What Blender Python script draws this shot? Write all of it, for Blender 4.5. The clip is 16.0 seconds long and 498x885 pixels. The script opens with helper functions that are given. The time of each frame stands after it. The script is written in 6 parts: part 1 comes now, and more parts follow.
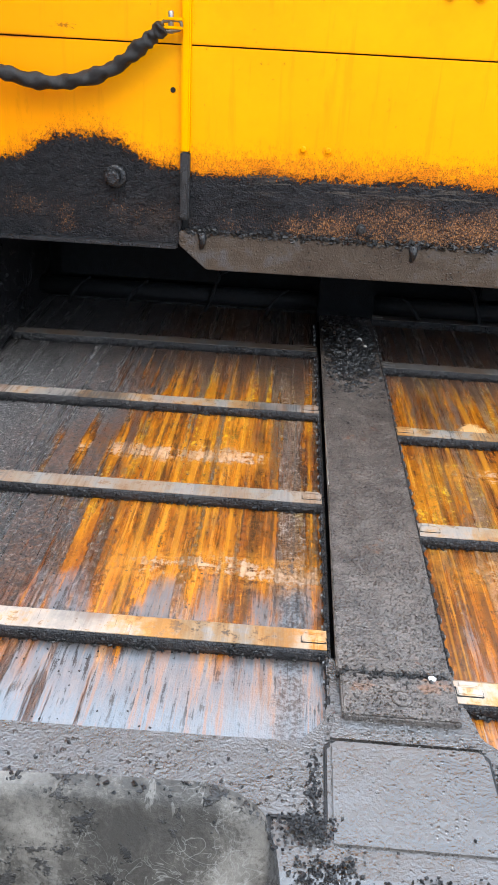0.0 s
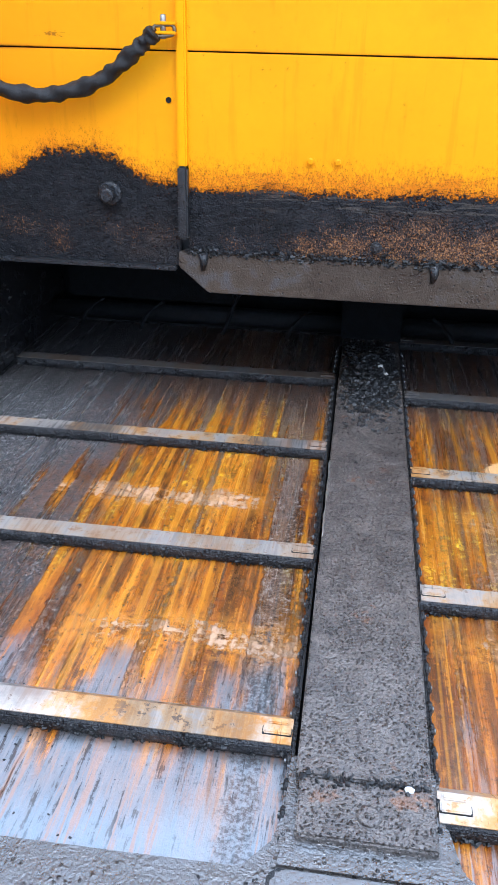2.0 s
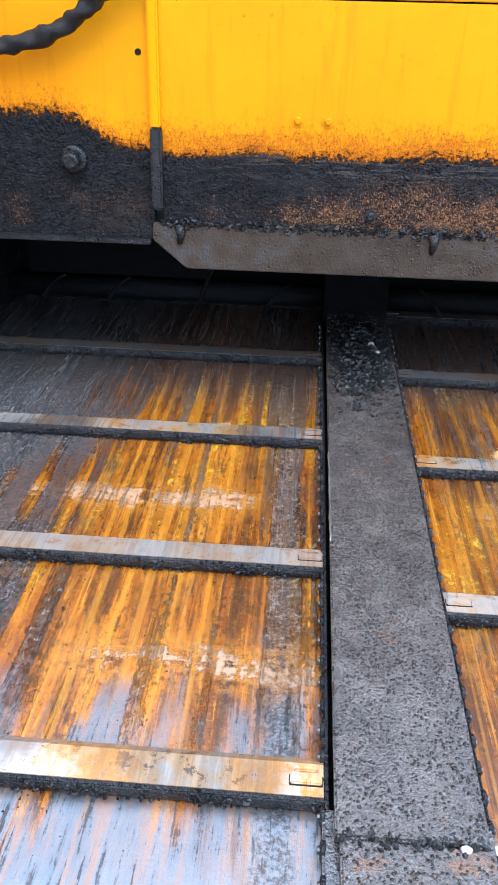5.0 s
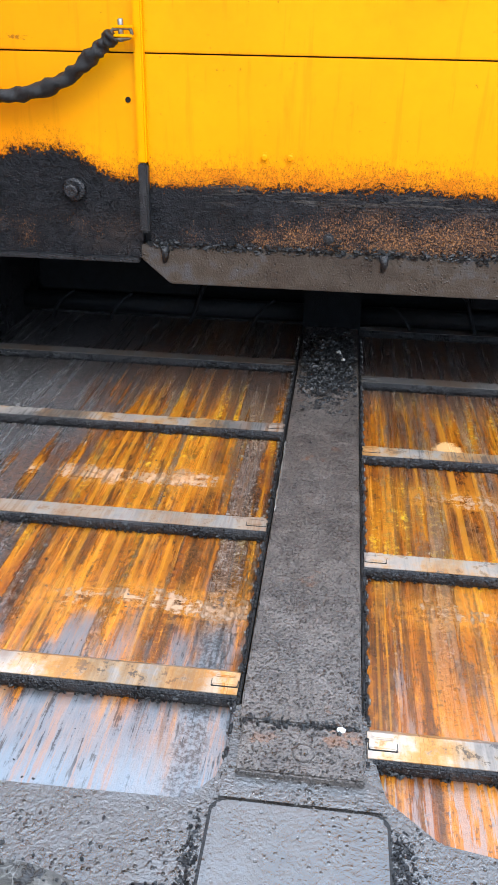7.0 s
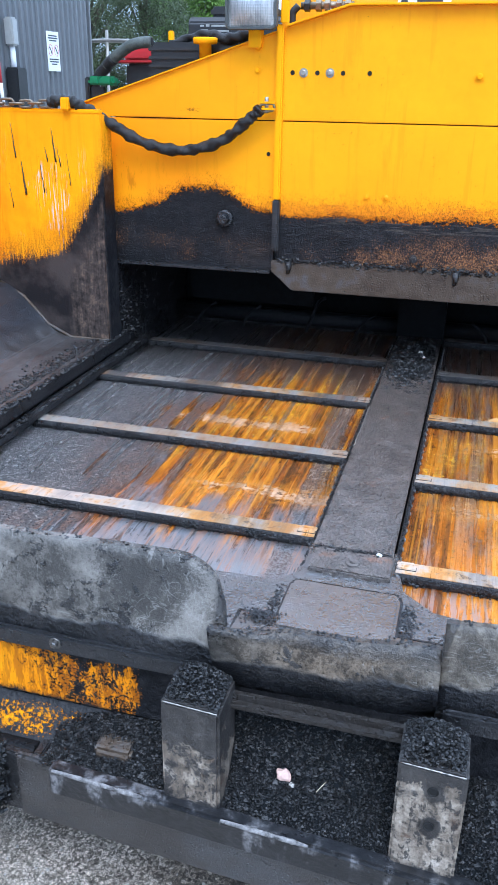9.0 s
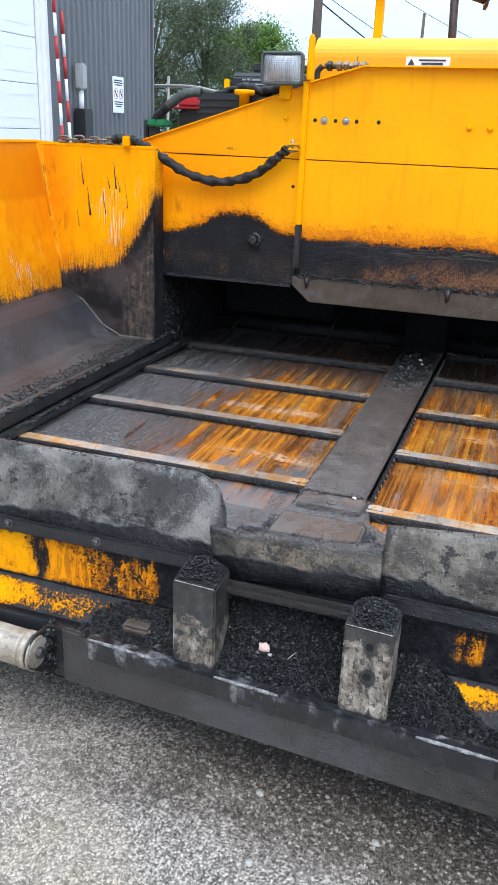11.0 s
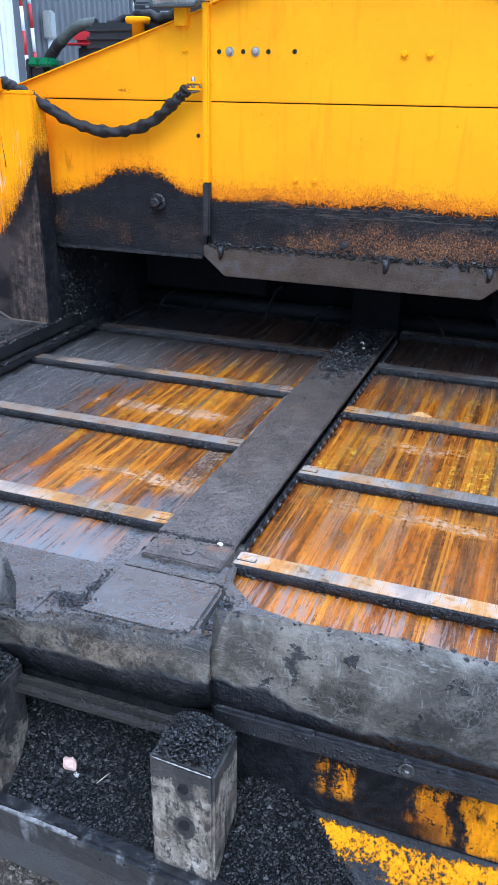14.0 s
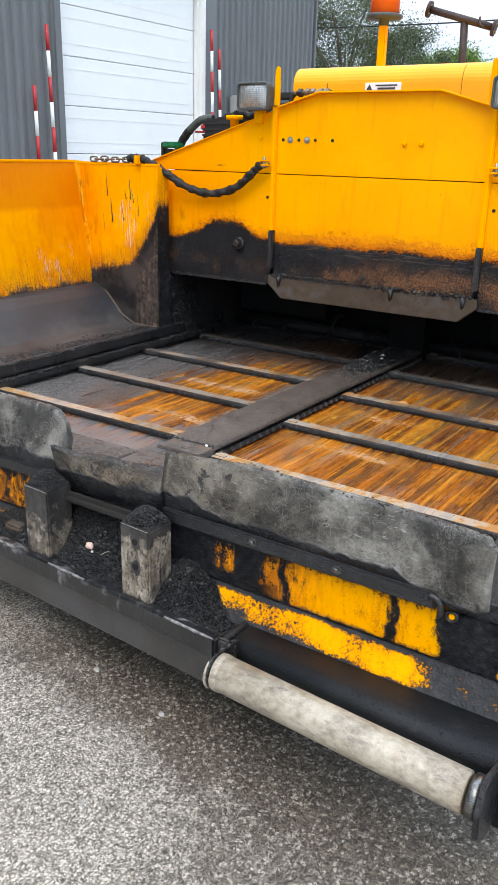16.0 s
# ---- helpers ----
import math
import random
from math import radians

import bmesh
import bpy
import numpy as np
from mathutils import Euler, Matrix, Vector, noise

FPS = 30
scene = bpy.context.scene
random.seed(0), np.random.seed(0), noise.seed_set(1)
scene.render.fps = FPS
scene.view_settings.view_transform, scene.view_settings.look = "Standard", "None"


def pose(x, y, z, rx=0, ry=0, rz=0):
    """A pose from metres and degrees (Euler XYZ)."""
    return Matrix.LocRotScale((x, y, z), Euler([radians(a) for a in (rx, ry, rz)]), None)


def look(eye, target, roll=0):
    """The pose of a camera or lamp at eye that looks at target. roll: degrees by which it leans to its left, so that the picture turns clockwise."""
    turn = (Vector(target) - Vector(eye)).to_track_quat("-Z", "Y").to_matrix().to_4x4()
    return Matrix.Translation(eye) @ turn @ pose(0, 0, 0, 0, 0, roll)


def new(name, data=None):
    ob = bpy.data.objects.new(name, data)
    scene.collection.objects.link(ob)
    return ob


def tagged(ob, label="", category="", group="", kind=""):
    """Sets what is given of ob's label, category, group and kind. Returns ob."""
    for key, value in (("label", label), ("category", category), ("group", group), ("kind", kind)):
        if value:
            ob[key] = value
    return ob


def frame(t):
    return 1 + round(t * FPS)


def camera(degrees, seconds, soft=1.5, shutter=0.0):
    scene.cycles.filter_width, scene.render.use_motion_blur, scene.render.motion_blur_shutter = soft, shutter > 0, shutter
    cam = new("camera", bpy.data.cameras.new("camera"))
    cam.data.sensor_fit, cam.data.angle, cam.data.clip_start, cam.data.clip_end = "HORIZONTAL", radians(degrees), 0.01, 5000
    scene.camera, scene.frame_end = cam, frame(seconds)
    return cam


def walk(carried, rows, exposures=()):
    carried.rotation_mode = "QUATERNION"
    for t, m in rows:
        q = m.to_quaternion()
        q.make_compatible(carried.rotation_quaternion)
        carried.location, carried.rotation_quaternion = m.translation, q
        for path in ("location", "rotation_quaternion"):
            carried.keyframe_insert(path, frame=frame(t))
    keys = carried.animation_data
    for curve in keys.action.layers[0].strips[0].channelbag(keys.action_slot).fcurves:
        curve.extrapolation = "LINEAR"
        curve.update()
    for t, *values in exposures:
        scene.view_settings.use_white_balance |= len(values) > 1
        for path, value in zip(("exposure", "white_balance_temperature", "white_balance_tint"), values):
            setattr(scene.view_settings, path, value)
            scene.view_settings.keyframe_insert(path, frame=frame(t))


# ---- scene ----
cam = camera(34.1, 16.0)
METRES, EYE, TILT, LEAN, TURN = 5.0, 1.62, 0.0, 0.0, 2.1
ROWS = [
    (0.0, 0.0, 0.0, 0.0, 1.43, -27.29, -2.78),
    (0.5, -0.004, -0.0004, 0.0007, 3.92, -26.57, -2.9),
    (1.0, -0.0032, 0.0017, 0.0014, 5.77, -26.17, -2.46),
    (1.5, 0.0136, 0.0194, 0.0008, 6.43, -26.09, -1.74),
    (2.0, 0.0321, 0.0422, -0.0042, 5.83, -26.6, -1.24),
    (2.5, 0.0284, 0.0662, -0.0068, 4.5, -27.58, -1.0),
    (3.0, 0.0195, 0.0756, -0.0086, 3.07, -28.44, -1.19),
    (3.5, 0.016, 0.0771, -0.0095, 1.97, -29.04, -1.49),
    (6.0, 0.013, 0.0773, -0.0103, 2.85, -28.46, -1.3),
    (6.5, 0.0151, 0.0626, -0.0047, 3.29, -28.01, -1.52),
    (7.0, 0.0468, 0.0215, 0.0012, 4.53, -27.1, -1.0),
    (7.5, 0.0638, -0.0204, 0.0074, 6.21, -26.11, -0.73),
    (8.0, 0.0603, -0.0624, 0.0043, 8.71, -25.26, -0.52),
    (8.5, 0.0667, -0.097, 0.0092, 11.39, -24.41, -0.52),
    (11.0, 0.1258, -0.2254, 0.0096, 17.36, -21.03, -2.08),
    (11.5, 0.1424, -0.2618, 0.0134, 17.42, -20.7, -1.86),
    (12.0, 0.1828, -0.295, 0.0117, 17.26, -20.65, -1.31),
    (12.5, 0.1995, -0.2876, 0.0138, 16.97, -21.0, -0.64),
    (13.0, 0.1879, -0.2217, 0.0052, 16.68, -21.88, -0.2),
    (13.5, 0.1757, -0.1435, 0.001, 16.81, -23.06, -0.21),
    (14.0, 0.1708, -0.0897, -0.0001, 18.34, -23.82, -0.73),
    (14.5, 0.1769, -0.0904, 0.0018, 21.35, -23.72, -1.42),
    (15.0, 0.2322, -0.1315, 0.0034, 26.16, -22.39, -1.69),
    (15.5, 0.3025, -0.1867, 0.0103, 29.8, -20.83, -1.88),
    (16.0, 0.3664, -0.239, 0.0083, 31.85, -19.73, -1.38),
]
walk(cam, [(t, pose(-0.218, 0, EYE, TILT, LEAN, TURN) @ pose(METRES * x, METRES * y, METRES * z, 90 + pitch, roll, yaw)) for t, x, y, z, yaw, pitch, roll in ROWS],
     [(0.0, 0.58, 6800, 10), (1.5, 0.53, 6300, 10), (2.5, 0.54, 5450, 10), (3.5, 0.58, 5500, 10), (6.0, 0.62, 6150, 10), (7.0, 0.54, 6400, 10), (8.5, 0.60, 5500, 10), (11.0, 0.36, 6350, 10), (12.5, 0.19, 6350, 10),
      (13.5, 0.36, 5800, 13), (14.0, 0.47, 5450, 11), (14.5, 0.60, 5250, 10), (15.0, 0.65, 5950, 10), (16.0, 0.24, 7050, 10)])


# ---- world, sun, exposure ----
world = bpy.data.worlds.new("overcast_sky")
scene.world = world
world.use_nodes = True
wt = world.node_tree
sky = wt.nodes.new("ShaderNodeTexSky")
sky.sky_type, sky.sun_disc = "NISHITA", False
sky.sun_elevation, sky.sun_rotation = radians(58), radians(150)
sky.air_density, sky.dust_density = 1.0, 3.0
cloud = wt.nodes.new("ShaderNodeTexNoise")
cloud.inputs["Scale"].default_value, cloud.inputs["Detail"].default_value = 2.2, 5
cramp = wt.nodes.new("ShaderNodeValToRGB")
cramp.color_ramp.elements[0].position, cramp.color_ramp.elements[0].color = 0.3, (0.60, 0.81, 1.12, 1)
cramp.color_ramp.elements[1].position, cramp.color_ramp.elements[1].color = 0.7, (0.84, 0.96, 1.12, 1)
# an overcast dome: brighter overhead than at the horizon
dirn = wt.nodes.new("ShaderNodeTexCoord")
sepz = wt.nodes.new("ShaderNodeSeparateXYZ")
rise = wt.nodes.new("ShaderNodeMapRange")
rise.inputs["From Min"].default_value, rise.inputs["From Max"].default_value = 0.08, 0.95
rise.inputs["To Min"].default_value, rise.inputs["To Max"].default_value = 11.5, 26.5
scale = wt.nodes.new("ShaderNodeVectorMath")
scale.operation = "SCALE"
cmix = wt.nodes.new("ShaderNodeMixRGB")
cmix.inputs["Fac"].default_value = 0.88
wt.links.new(dirn.outputs["Generated"], sepz.inputs[0])
wt.links.new(dirn.outputs["Generated"], cloud.inputs["Vector"])
wt.links.new(sepz.outputs["Z"], rise.inputs["Value"])
wt.links.new(cloud.outputs["Fac"], cramp.inputs["Fac"])
wt.links.new(cramp.outputs["Color"], scale.inputs[0])
wt.links.new(rise.outputs["Result"], scale.inputs["Scale"])
wt.links.new(sky.outputs["Color"], cmix.inputs["Color1"])
wt.links.new(scale.outputs["Vector"], cmix.inputs["Color2"])
wt.links.new(cmix.outputs["Color"], wt.nodes["Background"].inputs["Color"])
wt.nodes["Background"].inputs["Strength"].default_value = 0.10
sun = new("sun", bpy.data.lights.new("sun", "SUN"))
sun.data.energy, sun.data.angle, sun.data.color = 1.5, radians(30), (1.0, 0.96, 0.9)
sun.matrix_world = look((2.0, -6.0, 12.0), (0, 0.9, 0))


# ---- material helpers ----
class S:
    """A node socket with arithmetic."""

    def __init__(self, nt, out):
        self.nt, self.out = nt, out

    def op(self, kind, *others, clamp=False):
        n = self.nt.nodes.new("ShaderNodeMath")
        n.operation, n.use_clamp = kind, clamp
        self.nt.links.new(self.out, n.inputs[0])
        for i, o in enumerate(others, 1):
            if isinstance(o, S):
                self.nt.links.new(o.out, n.inputs[i])
            else:
                n.inputs[i].default_value = o
        return S(self.nt, n.outputs[0])

    def __add__(self, o): return self.op("ADD", o)
    def __sub__(self, o): return self.op("SUBTRACT", o)
    def __mul__(self, o): return self.op("MULTIPLY", o)
    def __truediv__(self, o): return self.op("DIVIDE", o)
    def neg(self): return self.op("MULTIPLY", -1.0)
    def sat(self): return self.op("ADD", 0.0, clamp=True)
    def gauss(self, centre, width):
        q = (self - centre) * (1.0 / width)
        return (q * q).neg().op("EXPONENT")
    def step(self, lo, hi):
        n = self.nt.nodes.new("ShaderNodeMapRange")
        n.interpolation_type = "SMOOTHSTEP"
        self.nt.links.new(self.out, n.inputs["Value"])
        n.inputs["From Min"].default_value, n.inputs["From Max"].default_value = lo, hi
        if hi < lo:
            n.inputs["From Min"].default_value, n.inputs["From Max"].default_value = hi, lo
            n.inputs["To Min"].default_value, n.inputs["To Max"].default_value = 1, 0
        return S(self.nt, n.outputs["Result"])


class Mat:
    def __init__(self, name, rough=0.6, metal=0.0, spec=0.5):
        self.mat = bpy.data.materials.new(name)
        self.mat.use_nodes = True
        self.nt = self.mat.node_tree
        self.b = self.nt.nodes["Principled BSDF"]
        self.b.inputs["Roughness"].default_value = rough
        self.b.inputs["Metallic"].default_value = metal
        self.b.inputs["Specular IOR Level"].default_value = spec
        geo = self.nt.nodes.new("ShaderNodeNewGeometry")
        self.pos = S(self.nt, geo.outputs["Position"])
        sep = self.nt.nodes.new("ShaderNodeSeparateXYZ")
        self.nt.links.new(self.pos.out, sep.inputs[0])
        self.x, self.y, self.z = (S(self.nt, sep.outputs[i]) for i in range(3))

    def scaled(self, sx, sy, sz, vec=None):
        n = self.nt.nodes.new("ShaderNodeMapping")
        self.nt.links.new((vec or self.pos).out, n.inputs["Vector"])
        n.inputs["Scale"].default_value = (sx, sy, sz)
        return S(self.nt, n.outputs[0])

    def noise(self, scale, detail=3, rough=0.55, vec=None, warp=0.0):
        n = self.nt.nodes.new("ShaderNodeTexNoise")
        self.nt.links.new((vec or self.pos).out, n.inputs["Vector"])
        n.inputs["Scale"].default_value, n.inputs["Detail"].default_value = scale, detail
        n.inputs["Roughness"].default_value, n.inputs["Distortion"].default_value = rough, warp
        return S(self.nt, n.outputs["Fac"])

    def voronoi(self, scale, feature="F1", vec=None, out="Distance"):
        n = self.nt.nodes.new("ShaderNodeTexVoronoi")
        n.feature = feature
        self.nt.links.new((vec or self.pos).out, n.inputs["Vector"])
        n.inputs["Scale"].default_value = scale
        return S(self.nt, n.outputs[out])

    def ramp(self, fac, *stops):
        n = self.nt.nodes.new("ShaderNodeValToRGB")
        self.nt.links.new(fac.out, n.inputs["Fac"])
        while len(n.color_ramp.elements) < len(stops):
            n.color_ramp.elements.new(0.5)
        for e, (p, c) in zip(n.color_ramp.elements, stops):
            e.position, e.color = p, (*c, 1)
        return S(self.nt, n.outputs["Color"])

    def mix(self, fac, a, b):
        n = self.nt.nodes.new("ShaderNodeMixRGB")
        for key, v in (("Fac", fac), ("Color1", a), ("Color2", b)):
            if isinstance(v, S):
                self.nt.links.new(v.out, n.inputs[key])
            else:
                n.inputs[key].default_value = v if key == "Fac" else (*v, 1)
        return S(self.nt, n.outputs["Color"])

    def times(self, a, rgb, fac=1.0):
        n = self.nt.nodes.new("ShaderNodeMixRGB")
        n.blend_type = "MULTIPLY"
        self.nt.links.new(a.out, n.inputs["Color1"])
        n.inputs["Color2"].default_value = (*rgb, 1)
        if isinstance(fac, S):
            self.nt.links.new(fac.out, n.inputs["Fac"])
        else:
            n.inputs["Fac"].default_value = fac
        return S(self.nt, n.outputs["Color"])

    def put(self, key, value):
        if isinstance(value, S):
            self.nt.links.new(value.out, self.b.inputs[key])
        else:
            self.b.inputs[key].default_value = value
        return self

    def bump(self, height, strength=0.4, dist=0.01):
        n = self.nt.nodes.new("ShaderNodeBump")
        n.inputs["Strength"].default_value, n.inputs["Distance"].default_value = strength, dist
        self.nt.links.new(height.out, n.inputs["Height"])
        self.nt.links.new(n.outputs[0], self.b.inputs["Normal"])
        return self


YEL_A, YEL_B = (0.92, 0.34, 0.0), (0.98, 0.445, 0.0)
TAR, TAR_LIT = (0.008, 0.0085, 0.010), (0.03, 0.03, 0.032)


def plain(name, col, rough=0.5, metal=0.0, vary=0.25, scale=18.0, bump=0.15, col2=None, spec=0.5):
    m = Mat(name, rough, metal, spec)
    f = m.noise(scale, 5)
    g = m.noise(scale * 7, 3)
    lo = tuple(c * (1 - vary) for c in col)
    hi = col2 or tuple(min(1, c * (1 + vary)) for c in col)
    m.put("Base Color", m.ramp(f * 0.7 + g * 0.3, (0.3, lo), (0.7, hi)))
    m.put("Roughness", g * 0.3 + (rough - 0.15))
    m.bump(g + f, bump, 0.004)
    return m.mat


def tarry(m, hard=0.5):
    """Colour and relief of dried asphalt tar."""
    f, g, v = m.noise(9, 4), m.noise(120, 2, 0.6), m.noise(55, 3, 0.6)
    col = m.ramp(f * 0.5 + v * 0.5, (0.40, TAR), (0.52, (0.016, 0.0165, 0.019)), (0.64, (0.036, 0.035, 0.036)))
    return col, g * 1.3 + v * 1.3


def yellow_paint(m):
    f, g = m.noise(2.2, 4), m.noise(30, 5, 0.7)
    col = m.ramp(f * 0.8 + g * 0.2, (0.3, YEL_A), (0.7, YEL_B))
    chip = m.noise(48, 5, 0.75).step(0.655, 0.68) * m.noise(3.5, 3).step(0.48, 0.62)
    rub = m.noise(1, 4, 0.7, m.scaled(30, 30, 5)).step(0.60, 0.70) * m.noise(4, 3).step(0.5, 0.65) * 0.35
    col = m.mix(rub, col, (0.72, 0.22, 0.003))
    m.put("Specular IOR Level", 0.10)
    return m.mix(chip * 0.8, col, (0.30, 0.10, 0.01)), g


# ---- materials ----
def bulkhead_paint():
    m = Mat("bulkhead_paint", 0.38)
    col, g = yellow_paint(m)
    tar, relief = tarry(m)
    edge = m.noise(6, 5, 0.6) * 0.07 + m.noise(1, 4, 0.7, m.scaled(14, 14, 60)) * 0.03
    hump = m.x.gauss(-0.776, 0.21) * m.x.step(-0.772, -0.780) * 0.082 + m.x.gauss(-0.776, 0.125) * m.x.step(-0.780, -0.772) * 0.082 - m.x.step(-0.90, -1.14) * 0.024 + 0.002
    top = edge + hump + 1.198
    spray = m.noise(150, 4, 0.8)
    mask = (top + (spray - 0.5) * 0.11 - m.z).step(-0.006, 0.006)
    wear = m.noise(1, 5, 0.8, m.scaled(210, 210, 95)) * 0.7 + m.noise(1, 4, 0.7, m.scaled(12, 12, 30)) * 0.3
    fringe = (top + (wear - 0.5) * 0.34 - m.z + m.x.step(-0.7, -0.45) * 0.025 + 0.042).step(-0.01, 0.06) * 0.9
    rnoise = m.noise(1, 5, 0.8, m.scaled(230, 230, 110)) * 0.62 + m.noise(8, 4, 0.6) * 0.38
    band = m.z.gauss(1.125, 0.055)
    rusty = (rnoise + band * 0.07 + m.x.step(-0.5, 0.0) * 0.11 - 0.085).step(0.515, 0.59) * m.z.step(1.225, 1.15)
    rust = m.ramp(m.noise(210, 4, 0.8), (0.42, (0.035, 0.022, 0.016)), (0.52, (0.13, 0.060, 0.032)), (0.60, (0.38, 0.17, 0.06)))
    dust = (m.noise(110, 4, 0.75) * 0.6 + m.noise(11, 4, 0.6) * 0.4).step(0.46, 0.60)
    tar = m.mix(dust * 0.07, tar, (0.070, 0.069, 0.072))
    tar = m.mix((m.x.gauss(-0.62, 0.09) * m.z.gauss(1.10, 0.05) * m.noise(20, 4, 0.7).step(0.35, 0.6) * 0.8).sat(), tar, (0.060, 0.044, 0.036))
    brush = m.noise(1, 4, 0.7, m.scaled(8, 8, 130)).step(0.52, 0.60) * (top - m.z).gauss(0.02, 0.03) * m.x.step(-0.45, -0.3)
    tar = m.mix(brush * 0.7, tar, (0.16, 0.13, 0.10))
    dark = m.mix(rusty, m.times(tar, (0.62, 0.64, 0.70)), rust)
    col = m.mix((m.z.step(1.75, 1.25) * 0.35 + m.x.step(-0.5, -1.0) * m.noise(3, 4).step(0.25, 0.55) * 0.8).sat(), col, (0.95, 0.31, 0.001))
    runs = m.noise(1, 4, 0.65, m.scaled(36, 36, 2.5)).step(0.55, 0.66) * 0.3
    col = m.mix(runs, col, (0.78, 0.26, 0.003))
    nick = m.noise(75, 4, 0.8).step(0.66, 0.685) * m.noise(5, 3).step(0.5, 0.6)
    col = m.mix(nick * 0.85, col, (0.22, 0.075, 0.012))
    scrape = (m.x.gauss(-0.84, 0.07) * m.z.gauss(1.592, 0.022) * 0.30 + m.noise(1, 5, 0.8, m.scaled(75, 75, 100), 0.5)).step(0.80, 0.86) + m.x.gauss(-0.98, 0.10) * m.z.gauss(1.563, 0.005)
    col = m.mix((scrape * 0.8).sat(), col, (0.26, 0.085, 0.012))
    lowrub = m.noise(1, 4, 0.7, m.scaled(26, 26, 7)).step(0.54, 0.64) * m.z.step(1.46, 1.33) * m.x.step(-0.75, -1.05)
    col = m.mix(lowrub * 0.6, col, (0.52, 0.13, 0.004))
    spots = m.noise(260, 4, 0.8).step(0.53, 0.585) * fringe
    col = m.mix(fringe, col, (0.66, 0.17, 0.006))
    col = m.mix(spots, col, (0.10, 0.04, 0.012))
    m.put("Base Color", m.mix(mask, col, dark))
    m.put("Roughness", mask * -0.06 + g * 0.2 + 0.28).put("Specular IOR Level", mask * 0.16 + 0.10)
    pimple = m.voronoi(150).step(0.42, 0.10) * (m.noise(28, 4, 0.7) + m.x.gauss(-0.86, 0.2) * 0.08).step(0.44, 0.56)
    m.bump(relief * mask * 0.5 + m.noise(240, 3, 0.7) * mask * 0.5 + pimple * mask * 2.4 + g * 0.06, 0.9, 0.006)
    return m.mat


def wing_paint():
    m = Mat("wing_paint", 0.4)
    col, g = yellow_paint(m)
    tar, relief = tarry(m)
    # orange rubbed areas; the side wall's deeper orange is shade put into the colour
    fold = (m.x + 1.70 - (m.z - 1.59) * -0.155).op("ABSOLUTE")
    orange = (m.noise(4, 5, 0.65).step(0.44, 0.66) * 0.5 + fold.step(0.16, 0.02) * 0.35 + m.noise(1, 4, 0.6, m.scaled(40, 40, 3)).step(0.5, 0.65) * 0.25).sat()
    col = m.mix((orange * 0.85 + 0.12).sat(), col, (0.76, 0.22, 0.003))
    # brighter line down the corner fold
    col = m.mix(fold.step(0.016, 0.002) * m.y.step(2.17, 2.19) * m.noise(14, 4, 0.7).step(0.36, 0.56) * 0.7, col, (0.97, 0.52, 0.03))
    # side wall's upper part darker: the fall of light painted on
    upper = (m.z + (m.noise(5, 4) - 0.5) * 0.05).step(1.34, 1.38) * m.y.step(2.185, 2.17)
    col = m.mix(upper * 0.6, col, (0.60, 0.15, 0.002))
    # tar stain rising towards the conveyor side, with a dragged edge
    drag = m.noise(1, 5, 0.75, m.scaled(110, 110, 9))
    spray = m.noise(170, 4, 0.8)
    edge = m.noise(6, 6, 0.7) * 0.16 + (spray - 0.5) * 0.10 + (drag - 0.5) * 0.10 - 0.08 - m.y.step(2.19, 2.17) * 0.07
    rise = ((m.x + 1.135) * 7.9).op("MINIMUM", 0.0).op("EXPONENT") * 0.38
    depth = edge + rise + 1.04 - m.z
    mask = depth.step(-0.012, 0.03)
    mask = mask.op("MAXIMUM", m.x.step(-1.165, -1.142) * (m.z + m.noise(11, 4, 0.7) * 0.20).step(1.52, 1.44))
    # vertical scratches to bare metal, and tar drips
    near = (m.x.gauss(-1.31, 0.13) * (m.z + (m.x + 1.31) * 0.8).gauss(1.28, 0.16) * 2.2).sat()
    lowd = (m.z.step(1.20, 1.10) * m.noise(5, 2).step(0.45, 0.6)).sat()
    near = near.op("MAXIMUM", lowd * 0.8) * m.z.step(1.53, 1.45)
    s1, s2, s3 = (m.noise(1, 3, 0.6, m.scaled(k, k, kz)) for k, kz in ((135, 4.5), (120, 3.2), (160, 5)))
    patchy = m.noise(1, 3, 0.6, m.scaled(14, 14, 5)).step(0.52, 0.58)
    white = s1.step(0.53, 0.575) * m.noise(1, 3, 0.7, m.scaled(260, 260, 30)).step(0.38, 0.50) * near * patchy
    col = m.mix(white * 0.85, col, (0.66, 0.52, 0.45))
    col = m.mix(s3.step(0.60, 0.625) * near * patchy * 0.8, col, (0.33, 0.10, 0.02))
    col = m.mix(s2.step(0.63, 0.65) * near * patchy, col, (0.02, 0.014, 0.01))
    soft = (depth.step(-0.13, 0.02) * (spray * 0.6 + drag * 0.4).step(0.42, 0.58))
    col = m.mix(soft * 0.75, col, (0.20, 0.075, 0.016))
    rubs = fold.step(0.12, 0.02) * m.noise(1, 4, 0.65, m.scaled(26, 26, 6)).step(0.50, 0.60) * m.z.step(1.56, 1.46) * m.y.step(2.17, 2.19)
    col = m.mix(rubs * 0.65, col, (0.33, 0.085, 0.006))
    brown = m.ramp(m.noise(26, 6, 0.72) * 0.6 + m.noise(1, 4, 0.6, m.scaled(60, 60, 8)) * 0.4, (0.40, (0.020, 0.018, 0.018)), (0.52, (0.065, 0.052, 0.046)), (0.64, (0.17, 0.12, 0.09)))
    side = (m.noise(6, 3) * 0.25 + m.x.step(-1.40, -1.20) * 0.6).step(0.34, 0.58) * depth.step(0.07, 0.20) * m.x.step(-1.138, -1.146)
